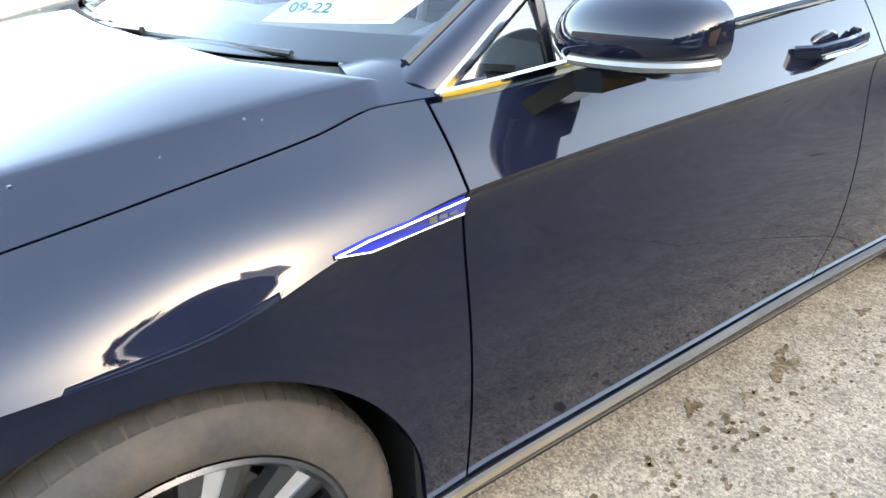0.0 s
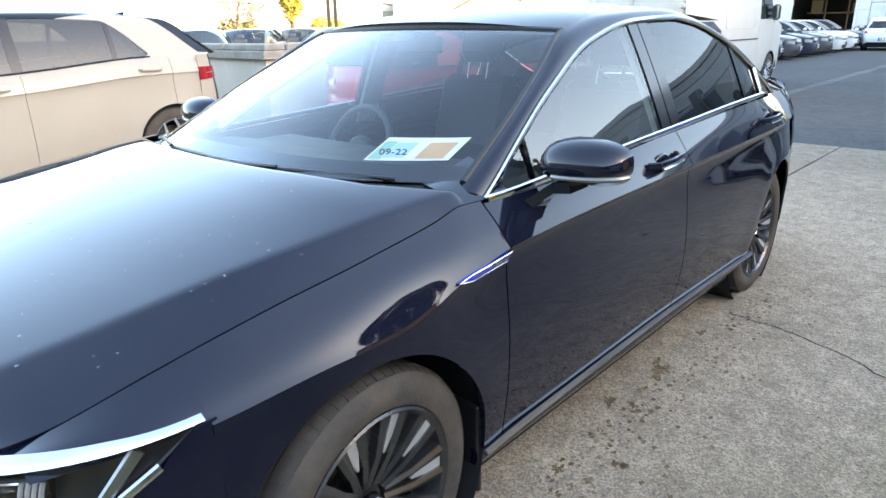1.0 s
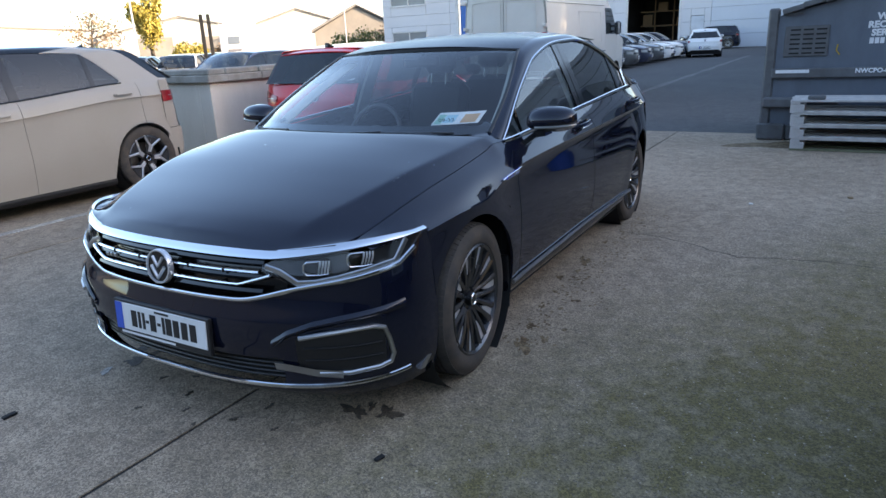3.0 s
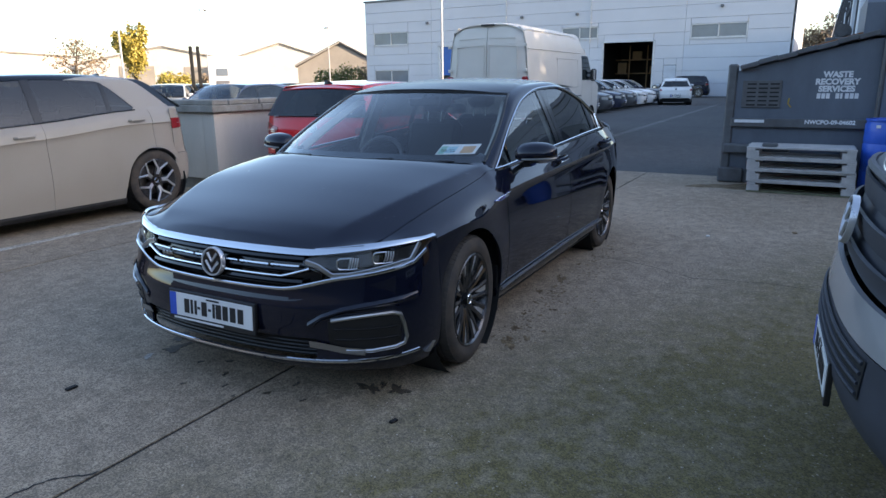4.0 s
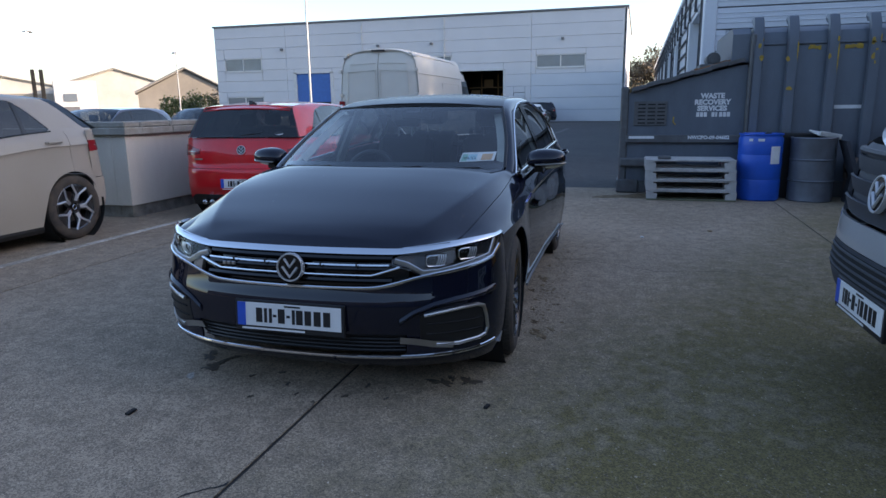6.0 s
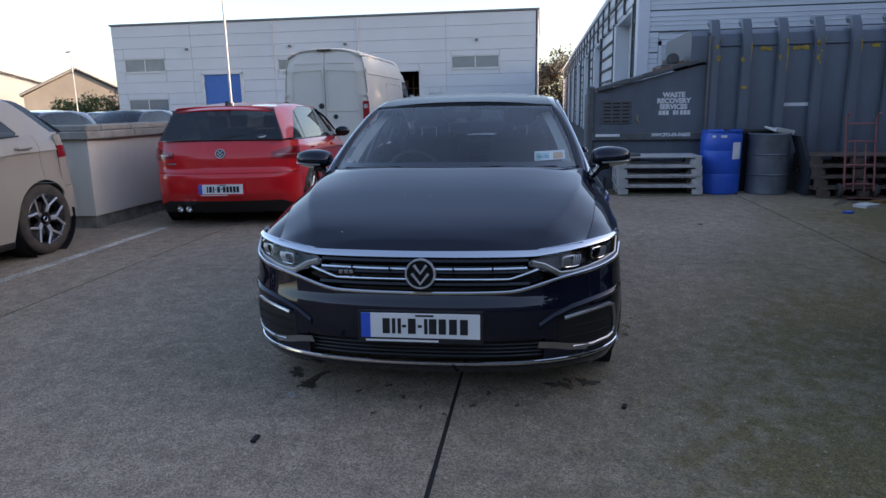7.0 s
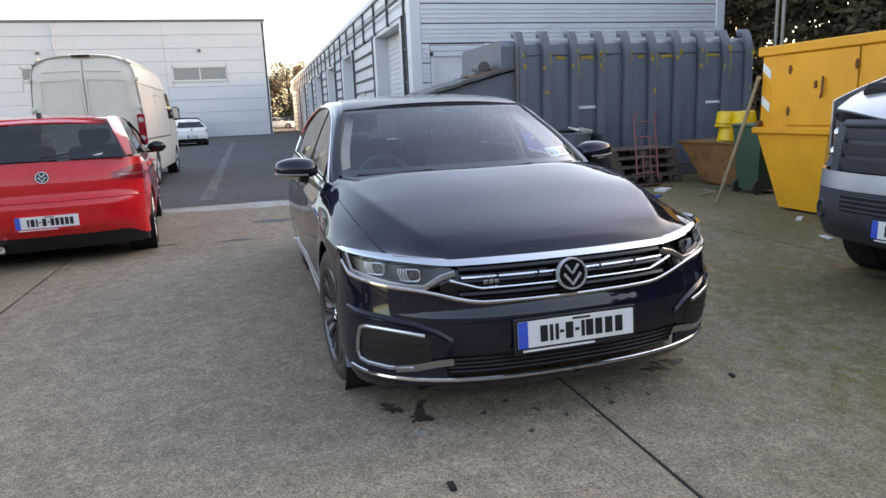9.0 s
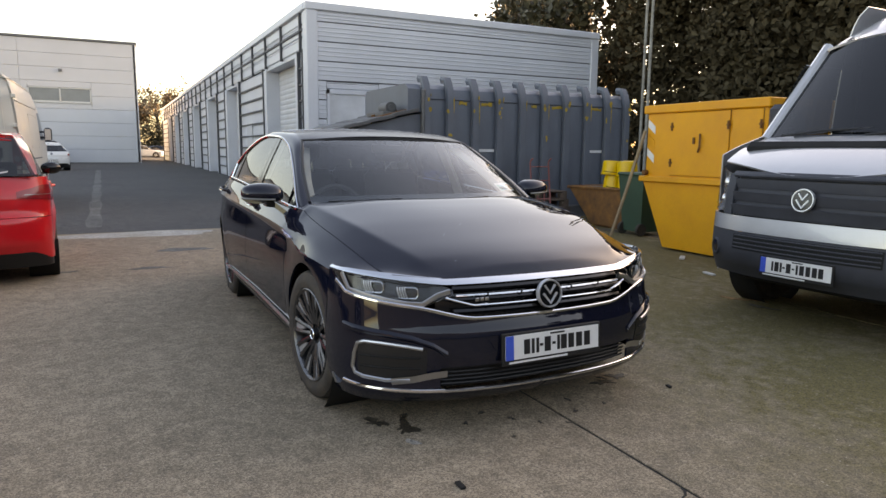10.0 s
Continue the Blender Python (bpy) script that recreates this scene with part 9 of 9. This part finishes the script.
def tree(m, label, height, spread, count, size, leaf, seed, group="", bare=False, category="tree"):
    t = thing("tree", m, label, category, group)
    rngt = random.Random(seed)
    limbs = Solid()
    pts = [Vector((0, 0, -0.1)), Vector((rngt.uniform(-0.1, 0.1), rngt.uniform(-0.1, 0.1), height * 0.35)), Vector((rngt.uniform(-0.3, 0.3), rngt.uniform(-0.3, 0.3), height * 0.8))]
    limbs.cyl(pts[0], pts[1], height * 0.032, 10, height * 0.024)
    limbs.cyl(pts[1], pts[2], height * 0.024, 8, height * 0.006)
    blobs = [(0, 0, height * 0.62, spread * 0.6, spread * 0.6, height * 0.32)]
    for k in range(9):
        a, z = rngt.uniform(0, 6.28), height * rngt.uniform(0.28, 0.78)
        tip = Vector((math.cos(a) * spread * rngt.uniform(0.5, 0.9), math.sin(a) * spread * rngt.uniform(0.5, 0.9), z + height * rngt.uniform(0.05, 0.2)))
        limbs.cyl((0, 0, z), tip, height * 0.010, 6, height * 0.003)
        blobs.append((tip.x, tip.y, tip.z, spread * rngt.uniform(0.25, 0.45), spread * rngt.uniform(0.25, 0.45), height * rngt.uniform(0.08, 0.16)))
        if bare:
            for j in range(7):
                q = Vector((0, 0, z)).lerp(tip, rngt.uniform(0.4, 1))
                limbs.cyl(q, q + Vector((rngt.uniform(-1, 1), rngt.uniform(-1, 1), rngt.uniform(0.2, 1.2))) * spread * 0.3, height * 0.003, 4, height * 0.001)
    part("trunk", limbs, BARK, t)
    if count:
        foliage("crown", blobs, count, size, leaf, t, seed)
    return t


# tall dark belt of trees along the far side of the yard, behind the skip and the van
# run on unseen towards -x, with heights set to keep sun off the yard
rng = random.Random(31)
belt = 0
x = -34.0
while x < 15:
    hgt = rng.uniform(7.3, 8.9)
    f = hgt / 9.6
    tr = thing("tree", Matrix.Translation((x, -15.5 + rng.uniform(-0.8, 0.8) - 2.6 * (belt % 2), 0)), "tall dark ivy-covered tree in a dense belt that shades the yard", "tree", "tree belt")
    lm = Solid().cyl((0, 0, -0.1), (0.2, 0.1, hgt * 0.7), 0.20, 8, 0.06)
    blobs = [(0, 0, 1.3 * f, 1.9, 1.0, 1.5 * f), (0, 0, 3.4 * f, 1.9, 1.0, 1.7 * f), (0.2, 0.1, 5.4 * f, 1.8, 0.9, 1.6 * f), (0.1, 0.0, 7.2 * f, 1.5, 0.9, 1.4 * f)]
    for k in range(6):
        a = rng.uniform(0, 6.28)
        tip = Vector((math.cos(a) * 1.3, math.sin(a) * 0.8, rng.uniform(3.5, hgt)))
        lm.cyl((0, 0, tip.z - 1.4), tip, 0.06, 6, 0.02)
        blobs.append((tip.x, tip.y, tip.z - 0.3, 0.7, 0.6, 0.6))
    part("trunk", lm, BARK, tr)
    foliage("crown", blobs, 14000, 0.125, LEAF_IVY, tr, 500 + belt)
    belt += 1
    x += rng.uniform(1.0, 1.35)
for x, y in ((17.5, -14.5), (21, -15), (25, -15)):
    tree(Matrix.Translation((x, y, 0)), "dark leafy tree behind the shed", 8.2, 2.2, 3500, 0.18, LEAF_DARK, int(x * 7), "tree belt")
for x in (11.28, 11.50):
    pole = thing("utility_pole", None, "tall slender weathered pole beside the container", "pole")
    part("pole", Solid().cyl((x, -12.0, 0), (x, -12.0, 8.5), 0.045, 10, 0.038), COPING, pole)
# bare trees past the lane's end
hedge = thing("hedge", None, "dark hedge at the end of the lane", "hedge", kind="stuff")
foliage("leaves", [(100, y, 2.0, 1.5, 3.5, 2.4) for y in np.arange(-30, 6, 4.0)], 9000, 0.30, LEAF_DARK, hedge, 9)
for i, (x, y, hh) in enumerate(((104, -4.5, 10.5), (106, -9, 11.5), (108, -14, 10), (105, -0.5, 9))):
    tree(Matrix.Translation((x, y, 0)), "bare winter tree lit warm by the sun", hh, 4.0, 2600, 0.22, TWIG, 60 + i, "bare trees", bare=True)
# left distance
tree(Matrix.Translation((33.5, 46.5, 0)), "tall ivy-covered tree with golden green leaves", 6.4, 1.5, 4200, 0.16, LEAF_GOLD, 71)
tree(Matrix.Translation((29.0, 47.5, 0)), "bare bushy winter tree", 5.2, 2.4, 900, 0.12, TWIG, 72, bare=True)
for i, (x, y, r_, mt) in enumerate(((34.5, 43.0, 1.6, LEAF_GOLD), (37.0, 41.5, 1.4, TWIG), (30.5, 50.0, 1.7, LEAF_GREEN), (64.0, 47.5, 2.4, LEAF_GREEN), (67.0, 46.0, 2.6, TWIG), (61.5, 49.0, 2.0, LEAF_GREEN))):
    b = thing("bush", Matrix.Translation((x, y, 0)), "leafy roadside bush in low sunlight", "bush", "bushes")
    foliage("leaves", [(0, 0, r_ * 0.6, r_, r_, r_ * 0.7), (r_ * 0.6, 0.3, r_ * 0.9, r_ * 0.6, r_ * 0.6, r_ * 0.5), (-r_ * 0.5, 0.1, r_ * 1.0, r_ * 0.5, r_ * 0.5, r_ * 0.5)], 1500, 0.16, mt, b, 80 + i)

WARE = mat("white_warehouse_sheeting", (0.56, 0.54, 0.50), 0.6, scale=0.3)
WARE_B = mat("tan_warehouse_sheeting", (0.30, 0.27, 0.23), 0.7, scale=0.3)
ROOF_G = mat("grey_slate_roof", (0.16, 0.15, 0.15), 0.8, scale=0.5)
BRICK_RED = mat("grey_verge_trim", (0.36, 0.34, 0.31), 0.7)


def warehouse(m, label, wd, dp, eave, ridge, wall_mat, doors):
    """A gabled shed whose gable faces -x in its own frame."""
    w_ = thing("warehouse", m, label, "building")
    part("wall", Solid().prism([(-wd / 2, 0), (wd / 2, 0), (wd / 2, eave), (0, ridge), (-wd / 2, eave)], 0, dp, "x"), wall_mat, w_, smooth=0)
    for k in (-1, 1):
        rf = Solid().add([(-0.4, 0, ridge + 0.05), (dp, 0, ridge + 0.05), (dp, k * (wd / 2 + 0.4), eave - 0.05), (-0.4, k * (wd / 2 + 0.4), eave - 0.05), (-0.4, 0, ridge + 0.3), (dp, 0, ridge + 0.3), (dp, k * (wd / 2 + 0.4), eave + 0.2), (-0.4, k * (wd / 2 + 0.4), eave + 0.2)],
                         [(0, 1, 2, 3), (7, 6, 5, 4), (0, 3, 7, 4), (3, 2, 6, 7), (1, 5, 6, 2)])
        part("roof", rf, ROOF_G if wall_mat is WARE_B else WARE, w_, smooth=0)
        part("verge", Solid().tube([(-0.45, 0, ridge + 0.3), (-0.45, k * (wd / 2 + 0.4), eave + 0.15)], 0.16, 4), BRICK_RED, w_)
    for a, b, z in doors:
        part("door", Solid().box(-0.12, 0.05, a, b, 0, z), WARE_B, w_, smooth=0)
    return w_


warehouse(Matrix.Translation((108, 99, 0)) @ pose(0, 0, 0, 0, 0, 41), "white gabled warehouse in sunlight", 19, 30, 6.4, 9.4, WARE, ((-8.5, -4.5, 5.0),))
warehouse(Matrix.Translation((96, 121, 0)) @ pose(0, 0, 0, 0, 0, 41), "white and tan warehouse with low roof", 34, 40, 5.6, 9.0, WARE, ((-15, -4, 5.0), (2, 9, 5.2)))
warehouse(Matrix.Translation((82, 63, 0)) @ pose(0, 0, 0, 0, 0, 37), "low house with grey slate roof", 13, 12, 3.8, 7.2, WARE_B, ((-2, -1, 2.0),))
warehouse(Matrix.Translation((60, 150, 0)) @ pose(0, 0, 0, 0, 0, 60), "pale distant warehouse with low roof", 60, 30, 7.0, 9.0, WARE, ((-20, -15, 4.0),))
kiosk = thing("kiosk", Matrix.Translation((18.0, 19.8, 0)) @ pose(0, 0, 0, 0, 0, 45), "white upright kiosk with dark window and door", "kiosk")
part("cabinet", Solid().box(0, 1.6, -0.75, 0.75, 0, 2.55, 0.03), FRAME_WHITE, kiosk, smooth=0)
part("window", Solid().box(-0.02, 0.02, -0.05, 0.42, 1.75, 2.05), WIN_GLASS, kiosk, smooth=0)
part("door", Solid().box(-0.02, 0.02, -0.10, 0.45, 0.1, 1.55), TRIM, kiosk, smooth=0)
for k in (0, 1):
    part("post", Solid().box(-0.2, -0.05, 1.0 + 0.28 * k, 1.14 + 0.28 * k, 0, 2.95, 0.02), DARK, kiosk, smooth=0)


def lamp_post(m, label, height, heads):
    lp = thing("lamp_post", m, label, "lamp post", "yard lamp posts")
    part("column", Solid().cyl((0, 0, 0), (0, 0, height), 0.062, 12, 0.04), GALV, lp)
    part("base_plate", Solid().box(-0.18, 0.18, -0.18, 0.18, 0.0, 0.03, 0.005), GALV, lp, smooth=0)
    for a, z, d in heads:
        hd = Solid().box(0.05, 0.05 + d, -0.16, 0.16, -0.05, 0.07, 0.03, Matrix.Translation((0, 0, z)) @ pose(0, 0, 0, 0, 12, a))
        part("lamp_head", hd, GALV, lp)
    if len(heads) > 2:
        part("crossarm", Solid().cyl((-0.75, 0, height - 0.1), (0.75, 0, height - 0.1), 0.03, 8), GALV, lp)
    return lp


lamp_post(Matrix.Translation((20.6, 30.2, 0)) @ pose(0, 0, 0, 0, 0, 140), "tall galvanised post with floodlights on a crossarm", 7.6, ((0, 7.7, 0.7), (180, 7.7, 0.7), (90, 7.75, 0.4), (0, 6.6, 0.45), (180, 6.6, 0.45)))
lamp_post(Matrix.Translation((46, 52, 0)), "slender galvanised lamp post", 8.6, ((200, 8.6, 0.7), (20, 8.6, 0.5)))
lamp_post(Matrix.Translation((46, 36.5, 0)), "slender galvanised lamp post", 6.2, ((200, 6.2, 0.6),))
lamp_post(Matrix.Translation((25.6, 13.5, 0)), "tall galvanised lamp post with a small lamp head", 7.0, ((200, 7.0, 0.45), (80, 6.9, 0.2)))
